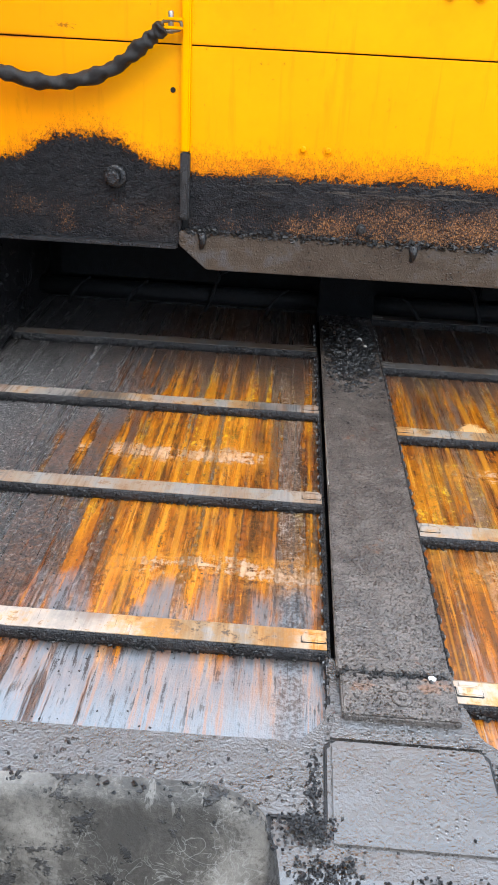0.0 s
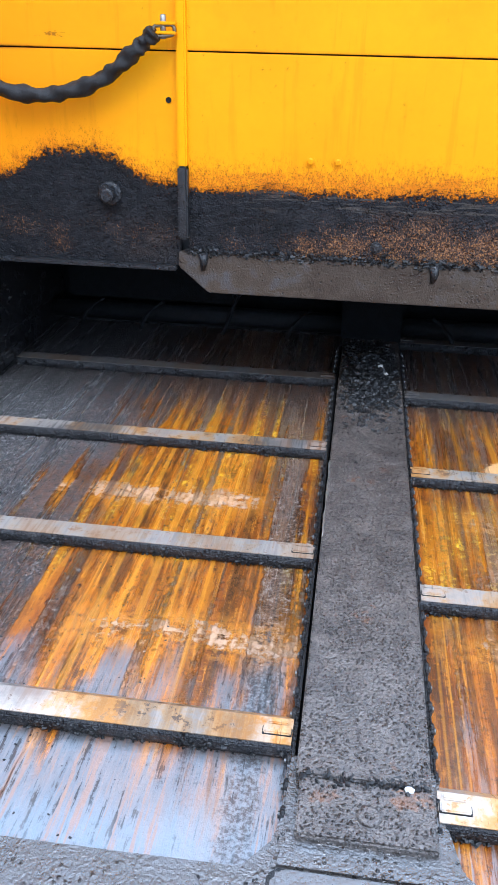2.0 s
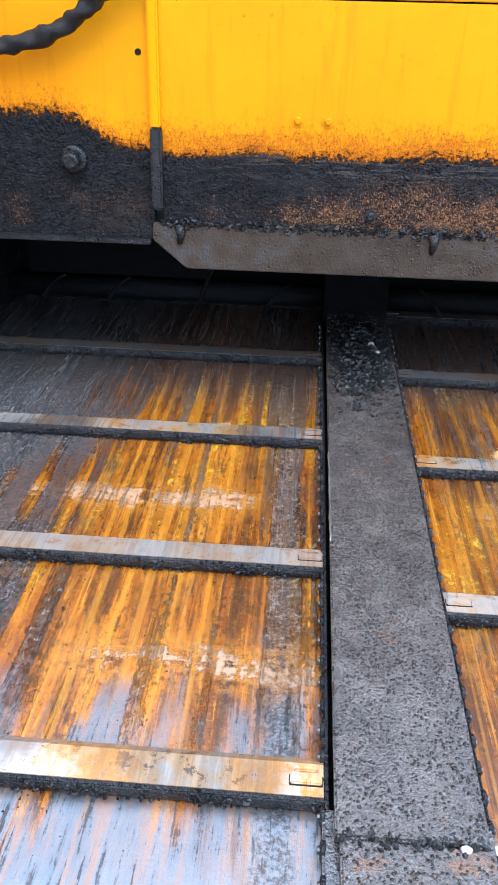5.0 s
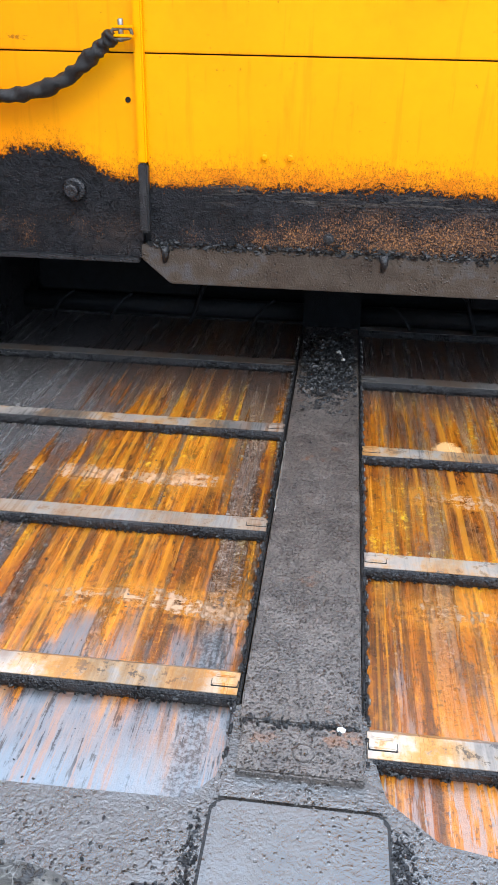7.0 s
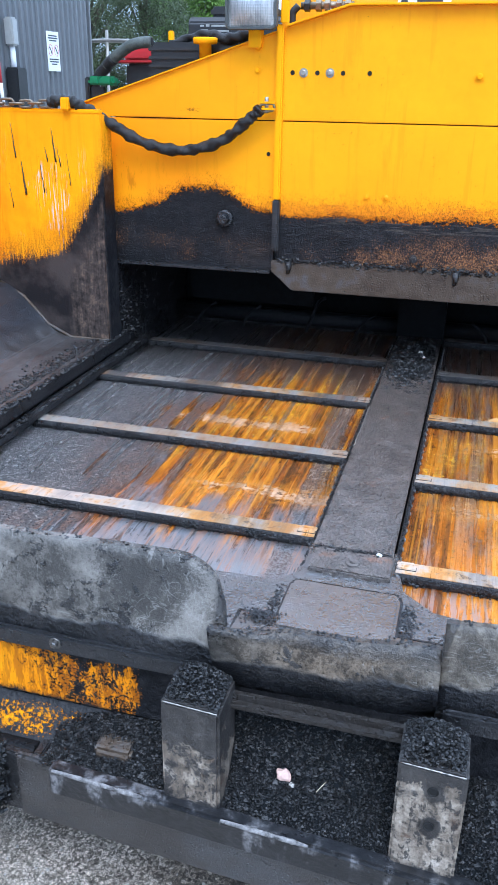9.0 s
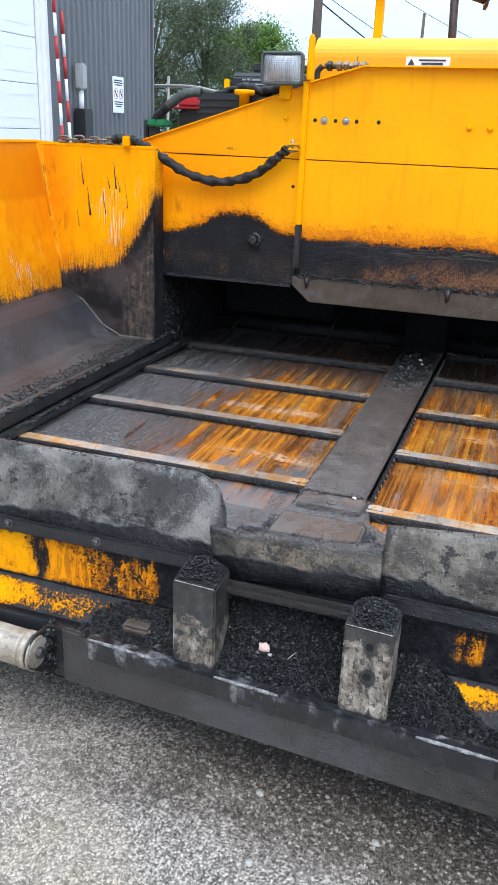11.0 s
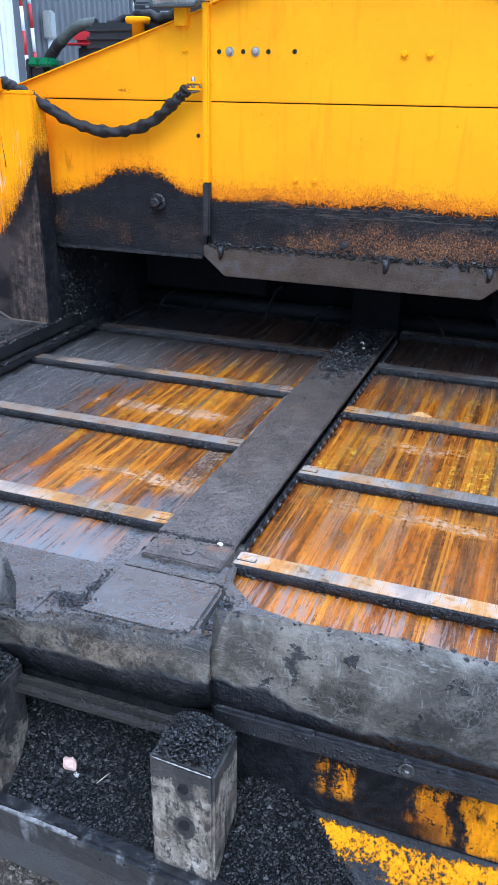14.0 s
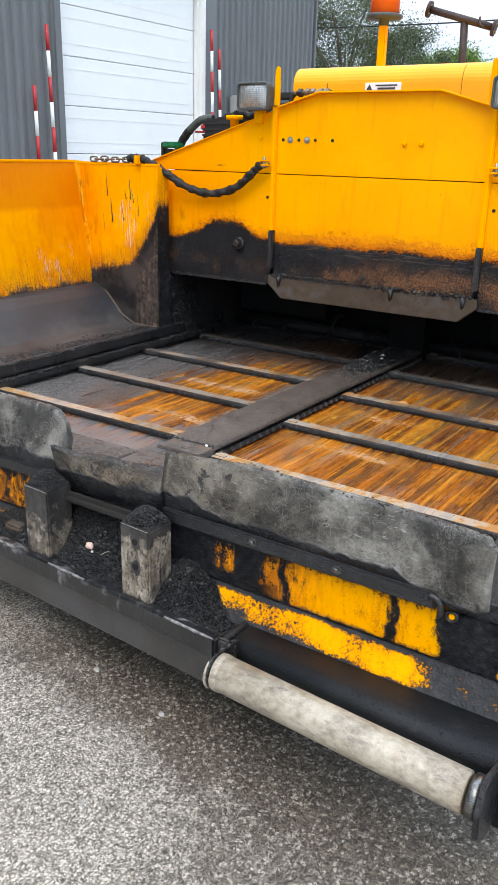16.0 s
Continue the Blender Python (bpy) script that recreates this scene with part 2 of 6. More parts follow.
    smooth = m.ramp(m.noise(7, 4), (0.4, (0.018, 0.0165, 0.018)), (0.6, (0.060, 0.050, 0.047)))
    stain = m.mix(side, m.mix(m.x.step(-1.25, -1.16), smooth, tar), brown)
    m.put("Base Color", m.mix(mask, col, stain))
    m.put("Roughness", mask * 0.12 + g * 0.2 + 0.26)
    m.bump(relief * mask * 0.7 + g * 0.08 - white * 0.4, 0.3, 0.004)
    return m.mat


def front_paint():
    m = Mat("front_paint", 0.4)
    col, g = yellow_paint(m)
    tar, relief = tarry(m)
    drip = m.noise(1, 4, 0.75, m.scaled(38, 38, 11))
    fine = m.noise(200, 5, 0.8)
    xx = m.x + (drip - 0.5) * 0.10 + (m.noise(14, 3) - 0.5) * 0.05 + (fine - 0.5) * 0.05
    left = None
    for a, b in ((0.405, 0.425), (0.44, 0.475), (0.57, 0.635), (0.665, 0.955), (0.99, 1.085), (1.26, 1.36), (-0.70, -0.37), (-0.90, -0.735), (-1.25, -0.925)):
        w = xx.step(a - 0.008, a + 0.008) * xx.step(b + 0.008, b - 0.008)
        left = w if left is None else left.op("MAXIMUM", w)
    zt = m.z + (drip - 0.5) * 0.05 + (fine - 0.5) * 0.03
    left = left * zt.step(0.612, 0.598) * zt.step(0.468, 0.484)
    inner = m.x.op("ABSOLUTE").step(0.70, 0.56) * m.x.step(0.0, 0.1)
    left = left * (inner * (zt.step(0.598, 0.580) * zt.step(0.500, 0.525) - 1.0) + 1.0)
    thin = (fine * 0.45 + m.noise(48, 4, 0.75) * 0.3 + drip * 0.25 + m.x.op("ABSOLUTE").step(0.75, 0.45) * 0.085 + m.z.step(0.57, 0.605) * 0.05).step(0.570, 0.595)
    mask = (left * -1.0 + 1.0).op("MAXIMUM", thin)
    rub = m.noise(1, 4, 0.7, m.scaled(60, 60, 14)).step(0.43, 0.56) * m.x.op("ABSOLUTE").step(0.85, 0.55)
    col = m.mix(m.x.op("ABSOLUTE").step(0.82, 0.60) * 0.7, col, (0.80, 0.24, 0.004))
    col = m.mix(rub * 0.85, col, (0.36, 0.10, 0.008))
    col = m.mix((drip * 0.5 + fine * 0.5).step(0.50, 0.58) * 0.6, col, (0.50, 0.15, 0.006))
    m.put("Base Color", m.mix(mask, col, tar))
    m.put("Roughness", mask * -0.05 + g * 0.2 + 0.3)
    m.bump(relief * mask + g * 0.05, 0.5, 0.006)
    return m.mat


def ledge_paint():
    m = Mat("ledge_paint", 0.45)
    col, g = yellow_paint(m)
    tar, relief = tarry(m)
    fine = m.noise(140, 5, 0.8)
    big = m.noise(6, 5, 0.65)
    edge = m.z.gauss(0.464, 0.010) * 0.16 + m.z.gauss(0.384, 0.016) * 0.14
    k = fine * 0.46 + big * 0.54 + edge * 1.25 + m.x.gauss(0.0, 0.34) * 0.24 + m.x.op("ABSOLUTE").step(1.02, 1.14) * 0.12
    mask = k.step(0.525, 0.555)
    col = m.mix((k.step(0.42, 0.57) * 0.7 + 0.1).sat(), col, (0.56, 0.17, 0.0))
    m.put("Base Color", m.mix(mask, col, tar))
    m.put("Roughness", g * 0.2 + 0.5).put("Specular IOR Level", mask * 0.3 + 0.06)
    m.bump(relief * mask, 0.5, 0.006)
    return m.mat


def tar_mat(name, grey=0.0, rough=0.3, bumpy=0.6, brown=0.0, level=0.09, gloss=1.0, slope=False):
    m = Mat(name, rough)
    tar, relief = tarry(m)
    f, mid, grain = m.noise(3.5, 5, 0.6), m.noise(26, 4, 0.6), m.noise(190, 3, 0.6)
    pimple = m.voronoi(105, vec=m.pos).step(0.36, 0.06) * m.noise(17, 4, 0.7).step(0.47, 0.60)
    pit = m.voronoi(60).step(0.20, 0.12) * m.noise(10, 3).step(0.49, 0.56)
    k = f * 0.55 + mid * 0.45
    wash = m.ramp(k, (0.38, (level * (0.55 + 0.1 * brown), level * 0.55, level * (0.60 - 0.08 * brown))), (0.51, (level * (1.02 + 0.12 * brown), level, level * (1.06 - 0.12 * brown))), (0.63, (level * 1.7, level * 1.65, level * 1.7)))
    col = m.mix((f * 0.6 + mid * 0.4).step(0.53 - 0.2 * grey, 0.63 - 0.2 * grey) * min(1.0, grey), tar, wash)
    rubbed = m.noise(44, 5, 0.75).step(0.62, 0.72) * 0.25
    col = m.mix(rubbed, col, (level * 2.6, level * 2.5, level * 2.5))
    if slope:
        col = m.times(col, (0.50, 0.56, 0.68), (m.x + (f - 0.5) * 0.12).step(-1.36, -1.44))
    m.put("Base Color", m.mix(pit * 0.7, col, (0.006, 0.006, 0.006)))
    m.put("Roughness", f * 0.30 + mid * 0.2 + grain * 0.15 + rough - 0.34)
    m.put("IOR", 1.85).put("Specular IOR Level", 0.8 * gloss)
    m.bump(grain * 0.8 + mid * 0.3 + f * 0.5 + pimple * 0.9 - pit * 0.7 + m.noise(85, 4, 0.7) * 0.7, bumpy, 0.003)
    return m.mat


def deck_mat():
    """Oily rusted steel: orange wear lanes, tar beside the wing, bare polished metal tinted with sky at the front."""
    m = Mat("oily_rusted_steel", 0.25)
    lane = m.noise(1, 3, 0.55, m.scaled(8, 0.45, 1))
    lane2 = m.noise(1, 3, 0.55, m.scaled(13, 0.5, 1.7))
    streak = m.noise(1, 5, 0.7, m.scaled(38, 1.1, 1), 0.2)
    thin = m.noise(1, 4, 0.65, m.scaled(85, 1.6, 2))
    fine = m.noise(1, 4, 0.7, m.scaled(210, 7, 1))
    patch = m.noise(1, 4, 0.6, m.scaled(4.4, 3.0, 1))
    cross = m.noise(1, 5, 0.72, m.scaled(8, 22, 1))
    grain, speck = m.noise(150, 4, 0.75), m.noise(62, 5, 0.8)
    hatch = m.noise(1, 4, 0.7, m.scaled(125, 9, 3))
    right = m.x.step(-0.02, 0.02)
    tone = lane * 0.30 + streak * 0.24 + patch * 0.28 + fine * 0.08 + thin * 0.10
    rust = m.ramp(tone, (0.40, (0.085, 0.026, 0.006)), (0.455, (0.22, 0.060, 0.006)), (0.50, (0.40, 0.115, 0.006)), (0.545, (0.53, 0.163, 0.008)), (0.60, (0.64, 0.235, 0.024)))
    rust = m.mix((thin * 0.6 + streak * 0.4).step(0.535, 0.60) * 0.55, rust, (0.70, 0.285, 0.032))
    rust = m.mix((thin * 0.5 + lane2 * 0.5).step(0.46, 0.40) * 0.5, rust, (0.15, 0.040, 0.006))
    rust = m.mix((hatch * 0.55 + speck * 0.25 + lane2 * 0.2).step(0.475, 0.425) * 0.7, rust, (0.10, 0.034, 0.008))
    rust = m.mix((hatch * 0.6 + thin * 0.4).step(0.55, 0.60) * 0.45, rust, (0.72, 0.29, 0.034))
    rust = m.mix((grain * 0.5 + speck * 0.5).step(0.46, 0.41) * 0.7, rust, (0.06, 0.023, 0.007))
    rust = m.mix((grain * 0.6 + hatch * 0.4).step(0.545, 0.60) * 0.35, rust, (0.84, 0.33, 0.03))
    block = m.noise(1, 4, 0.6, m.scaled(24, 4.5, 5))
    rust = m.mix((block * 0.65 + hatch * 0.2 + speck * 0.15).step(0.535, 0.585) * 0.6, rust, m.mix(speck.step(0.45, 0.55), (0.055, 0.030, 0.016), (0.17, 0.095, 0.045)))
    rust = m.mix((block * 0.7 + thin * 0.3).step(0.455, 0.40) * 0.5, rust, (0.64, 0.215, 0.012))
    wide = m.noise(1, 3, 0.5, m.scaled(15, 0.35, 7))
    rust = m.mix((wide * 0.75 + hatch * 0.25).step(0.515, 0.545) * (right * 0.45 + 0.25), rust, m.mix(hatch.step(0.44, 0.58), (0.060, 0.026, 0.012), (0.20, 0.085, 0.030)))
    rust = m.times(rust, (0.84, 0.79, 0.76), right)
    olive = (lane2 * 0.35 + patch * 0.35 + thin * 0.30).step(0.47, 0.55) * m.y.step(1.25, 1.60)
    rust = m.mix(olive * 0.40, rust, (0.64, 0.25, 0.010))
    redden = (m.noise(1, 3, 0.6, m.scaled(21, 0.6, 9)) * 0.7 + hatch * 0.3).step(0.53, 0.58)
    rust = m.mix(redden * 0.45, rust, (0.24, 0.052, 0.007))
    flaw = m.noise(1, 5, 0.8, m.scaled(70, 30, 1))
    rust = m.mix((flaw * 0.7 + lane2 * 0.3).step(0.46, 0.41) * 0.65, rust, (0.046, 0.020, 0.008))
    # long unbroken lines drawn by the load
    line = m.noise(1, 2, 0.5, m.scaled(44, 0.10, 13))
    rust = m.mix(line.step(0.60, 0.65) * 0.4, rust, (0.74, 0.30, 0.022))
    rust = m.mix(line.step(0.40, 0.35) * 0.55, rust, (0.060, 0.027, 0.011))
    # golden scabs in clusters
    gold = (speck * 0.55 + cross * 0.25 + thin * 0.2).step(0.515, 0.555) * (patch * 0.5 + lane2 * 0.5).step(0.49, 0.56) * m.y.step(1.35, 1.6)
    rust = m.mix(gold * 0.8, rust, (0.76, 0.41, 0.018))
    # bare polished steel where the load slides off; sky reflection tints its colour blue
    slab = m.noise(1, 3, 0.6, m.scaled(9, 2.4, 11))
    fr = (m.y + (slab - 0.5) * 1.35 + (hatch - 0.5) * 0.35 + (thin - 0.5) * 0.25 + right * 0.14).step(1.30, 1.06).op("MAXIMUM", (m.y + (hatch - 0.5) * 0.3).step(1.06, 0.90) * 0.8) * (right * ((streak * 0.5 + hatch * 0.5).step(0.49, 0.55) * 0.7 - 0.92) + 0.92)
    # grey mottled film in lanes
    lanes = m.x.gauss(-0.172, 0.026) * 0.10 + m.x.gauss(0.42, 0.03) * 0.05 + m.x.gauss(0.72, 0.025) * 0.06
    fk = (lane2 * 0.45 + streak * 0.35 + speck * 0.20 + lanes + m.y.step(1.9, 2.35) * 0.035 - right * 0.010)
    film_k = fk.step(0.525, 0.570)
    film = m.ramp(grain * 0.6 + speck * 0.4, (0.41, (0.020, 0.015, 0.011)), (0.50, (0.075, 0.060, 0.046)), (0.57, (0.20, 0.175, 0.15)), (0.64, (0.46, 0.44, 0.42)))
    film_k = film_k * (right * -0.25 + 0.75) * m.y.step(1.05, 1.40)
    body = m.mix(film_k, rust, film)
    steel = m.ramp(streak * 0.15 + patch * 0.55 + hatch * 0.3, (0.42, (0.23, 0.255, 0.28)), (0.48, (0.30, 0.33, 0.36)), (0.55, (0.40, 0.385, 0.39)), (0.61, (0.50, 0.38, 0.33)))
    steel = m.times(steel, (0.80, 0.80, 0.80))
    # light-blue strip: the mirrored sky painted into the steel
    sill = (m.y + (streak - 0.5) * 0.16).step(0.99, 0.91)
    steel = m.mix(sill * 0.75, steel, (0.28, 0.35, 0.40))
    steel = m.mix((streak * 0.6 + hatch * 0.4).step(0.515, 0.565) * 0.6, steel, (0.46, 0.27, 0.20))
    beads = (m.x.gauss(-0.165, 0.035) + (speck - 0.5) * 1.6).step(0.4, 0.8)
    steel = m.mix(beads * 0.8, steel, m.ramp(grain, (0.42, (0.05, 0.055, 0.06)), (0.58, (0.26, 0.29, 0.31))))
    steel = m.mix((hatch * 0.55 + speck * 0.25 + patch * 0.2).step(0.47, 0.42) * (sill * -0.4 + 0.85), steel, (0.060, 0.058, 0.058))
    body = m.mix(fr, body, steel)
    # pale scabs lying across the run of the streaks
    yy = m.y + (m.noise(1, 2, 0.5, m.scaled(6, 1, 1)) - 0.5) * 0.05
    zone = yy.gauss(1.335, 0.034) * m.x.step(-0.56, -0.42) * m.x.step(-0.06, -0.14) + yy.gauss(1.81, 0.034) * m.x.step(-0.86, -0.66) * m.x.step(-0.20, -0.32) * 1.1
    zone = (zone + yy.gauss(1.37, 0.03) * m.x.step(0.15, 0.25) * m.x.step(0.72, 0.55) * 0.8 + yy.gauss(1.80, 0.03) * m.x.step(0.15, 0.25) * m.x.step(0.60, 0.45) * 0.7).sat()
    halo = zone.op("POWER", 0.5)
    body = m.mix(halo * (cross * 0.5 + speck * 0.5).step(0.43, 0.51) * 0.75, body, (0.68, 0.27, 0.03))
    pale = (cross * 0.4 + speck * 0.35 + thin * 0.25 + zone * 0.10).step(0.555, 0.60) * zone.step(0.08, 0.4)
    body = m.mix(pale * 0.45, body, m.ramp(speck, (0.42, (0.22, 0.17, 0.12)), (0.58, (0.46, 0.42, 0.38))))
    # pale spots; the small one left of the cover is a painted glint
    spots = m.x.gauss(0.33, 0.045) * m.y.gauss(2.06, 0.05) + m.x.gauss(0.50, 0.06) * m.y.gauss(2.03, 0.045) + m.x.gauss(-0.34, 0.022) * m.y.gauss(2.14, 0.025) + m.x.gauss(0.72, 0.05) * m.y.gauss(2.06, 0.03)
    body = m.mix((spots + (speck - 0.5) * 1.0 + (cross - 0.5) * 0.5).step(0.42, 0.58) * spots.step(0.12, 0.3) * 0.85, body, (0.84, 0.48, 0.20))
    # tar thickest beside the wing and under the bulkhead, there darkened with painted shade
    lk = (m.x.neg() + (streak - 0.5) * 0.9 + (patch - 0.5) * 0.75 + (thin - 0.5) * 0.35 + (m.y - 1.6) * 0.10)
    tar_k = lk.step(0.56, 0.74)
    # palest grains and lumps: highlights on the tar painted into its colour
    tar = m.ramp(grain * 0.6 + speck * 0.4, (0.42, (0.010, 0.009, 0.009)), (0.50, (0.034, 0.029, 0.028)), (0.545, (0.15, 0.137, 0.132)), (0.60, (0.48, 0.46, 0.45)))
    blush = (speck * 0.35 + streak * 0.65).step(0.485, 0.56) * lk.step(1.05, 0.70)
    tar = m.mix(blush * 0.85, tar, m.ramp(speck, (0.42, (0.06, 0.022, 0.010)), (0.58, (0.22, 0.075, 0.018))))
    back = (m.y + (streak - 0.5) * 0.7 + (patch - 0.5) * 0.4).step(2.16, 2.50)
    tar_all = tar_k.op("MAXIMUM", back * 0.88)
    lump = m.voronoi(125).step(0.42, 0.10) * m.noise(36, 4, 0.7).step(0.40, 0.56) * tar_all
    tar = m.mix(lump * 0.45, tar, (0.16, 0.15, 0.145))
    # shade of the tunnel multiplied into the tar colour, gloss cut to match
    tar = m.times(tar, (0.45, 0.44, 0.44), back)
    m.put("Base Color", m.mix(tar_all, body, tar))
    wet = (fr * 0.65 + 0.12) * (tar_all * -1.0 + 1.0)
    m.put("Metallic", (wet - film_k * 0.12 - gold * 0.2 - pale * 0.3).sat())
    m.put("Roughness", (streak * 0.26 + fine * 0.14 + pale * 0.2 + tar_all * 0.02 + fr * 0.08 + 0.07).sat())
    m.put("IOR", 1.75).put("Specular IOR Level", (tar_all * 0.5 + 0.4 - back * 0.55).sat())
    rough_k = tar_all.op("MAXIMUM", film_k * 0.7)
    m.bump(lump * 2.2 + fine * 0.08 + grain * rough_k * 2.0 + speck * rough_k * 1.8 + grain * 0.14 + flaw * 0.22 + thin * 0.10 + (pale + gold) * 0.30, 0.9, 0.006)
    return m.mat


def strip_mat():
    """Black tar film with grey rubs and runs."""
    m = Mat("rubbed_tar_strip", 0.32)
    tar, relief = tarry(m)
    run, blot = m.noise(1, 5, 0.65, m.scaled(26, 26, 7)), m.noise(8, 5, 0.65)
    k = (run * 0.55 + blot * 0.45 + m.z.step(0.375, 0.41) * 0.05).step(0.53, 0.62)
    grey = m.ramp(m.noise(60, 4, 0.7), (0.4, (0.05, 0.05, 0.053)), (0.62, (0.22, 0.215, 0.22)))
    m.put("Base Color", m.mix(k * 0.85, tar, grey)).put("Roughness", blot * 0.4 + 0.14).put("Specular IOR Level", 0.6)
    m.bump(relief * 0.5 + run * 0.6, 0.5, 0.004)
    return m.mat


def slat_face():
    """Worn bar top: pale brushed steel with rust blushes, flaking patches and black scrapes; darker towards the back.
    """
    m = Mat("polished_slat_face", 0.3, 0.4)
    along, flake = m.noise(1, 4, 0.65, m.scaled(6, 2.5, 1)), m.noise(34, 5, 0.75)
    run = m.noise(1, 4, 0.7, m.scaled(95, 5, 1))
    wide = m.noise(1, 2, 0.5, m.scaled(2.6, 2.1, 1))
    col = m.ramp(along * 0.7 + flake * 0.3, (0.40, (0.40, 0.37, 0.34)), (0.475, (0.60, 0.53, 0.46)), (0.525, (0.66, 0.42, 0.21)), (0.58, (0.60, 0.28, 0.07)), (0.64, (0.62, 0.50, 0.38)))
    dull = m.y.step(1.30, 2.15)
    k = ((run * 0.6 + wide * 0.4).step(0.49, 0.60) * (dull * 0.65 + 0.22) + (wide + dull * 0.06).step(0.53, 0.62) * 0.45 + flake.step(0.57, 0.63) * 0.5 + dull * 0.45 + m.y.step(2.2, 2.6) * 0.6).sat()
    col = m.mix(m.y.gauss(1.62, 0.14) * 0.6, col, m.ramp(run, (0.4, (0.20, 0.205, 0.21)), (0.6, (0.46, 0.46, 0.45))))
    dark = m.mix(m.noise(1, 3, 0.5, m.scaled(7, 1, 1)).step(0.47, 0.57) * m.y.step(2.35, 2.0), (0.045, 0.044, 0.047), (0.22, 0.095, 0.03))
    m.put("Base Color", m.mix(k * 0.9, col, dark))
    m.put("Metallic", (k * -0.35 + 0.45).sat()).put("Roughness", run * 0.3 + k * 0.15 + 0.16)
    m.bump(run * 0.6 + flake * 0.6, 0.2, 0.002)
    return m.mat


def cover_mat(name, level=1.0):
    """Brown-grey steel plate under a gritty tar film, waxy and pitted towards its front."""
    m = Mat(name, 0.4)
    f, mid, grit = m.noise(3.2, 5, 0.62), m.noise(17, 5, 0.7), m.noise(260, 3, 0.7)
    pim = m.voronoi(160).step(0.40, 0.10) * m.noise(30, 4, 0.7).step(0.40, 0.56)
    blob = m.voronoi(75).step(0.30, 0.08) * m.noise(9, 3).step(0.50, 0.60)
    ahead = m.y.step(1.55, 1.05)
    base = m.ramp(f * 0.12 + mid * 0.28 + grit * 0.35 + m.noise(95, 4, 0.75) * 0.25, (0.41, tuple(c * level for c in (0.024, 0.018, 0.0155))), (0.50, tuple(c * level for c in (0.075, 0.058, 0.048))), (0.62, tuple(c * level for c in (0.145, 0.118, 0.100))))
    base = m.mix((grit * 0.7 + mid * 0.3).step(0.53, 0.60) * 0.45, base, (0.25, 0.215, 0.19))
    base = m.mix(pim * 0.5, base, (0.17, 0.155, 0.15))
    rust = (m.noise(12, 5, 0.75) + m.y.gauss(0.995, 0.02) * 0.12 + m.y.gauss(2.05, 0.25) * 0.02).step(0.62, 0.68)
    base = m.mix(rust * 0.75, base, m.ramp(mid, (0.42, (0.05, 0.022, 0.012)), (0.58, (0.22, 0.085, 0.025))))
    pit = m.voronoi(48).step(0.17, 0.10) * (m.noise(8, 3) + m.y.gauss(1.05, 0.03) * 0.12).step(0.61, 0.66)
    m.put("Base Color", m.mix(pit * 0.85, base, (0.006, 0.006, 0.006)))
    m.put("Roughness", mid * 0.06 + grit * 0.34 + 0.11)
    m.put("IOR", 1.75).put("Specular IOR Level", ahead * 0.45 + 0.42)
    m.bump(grit * 0.8 + m.noise(95, 4, 0.75) * 0.5 + pim * 2.2 + blob * 1.2 - pit * 0.8, 1.0, 0.0045)
    return m.mat


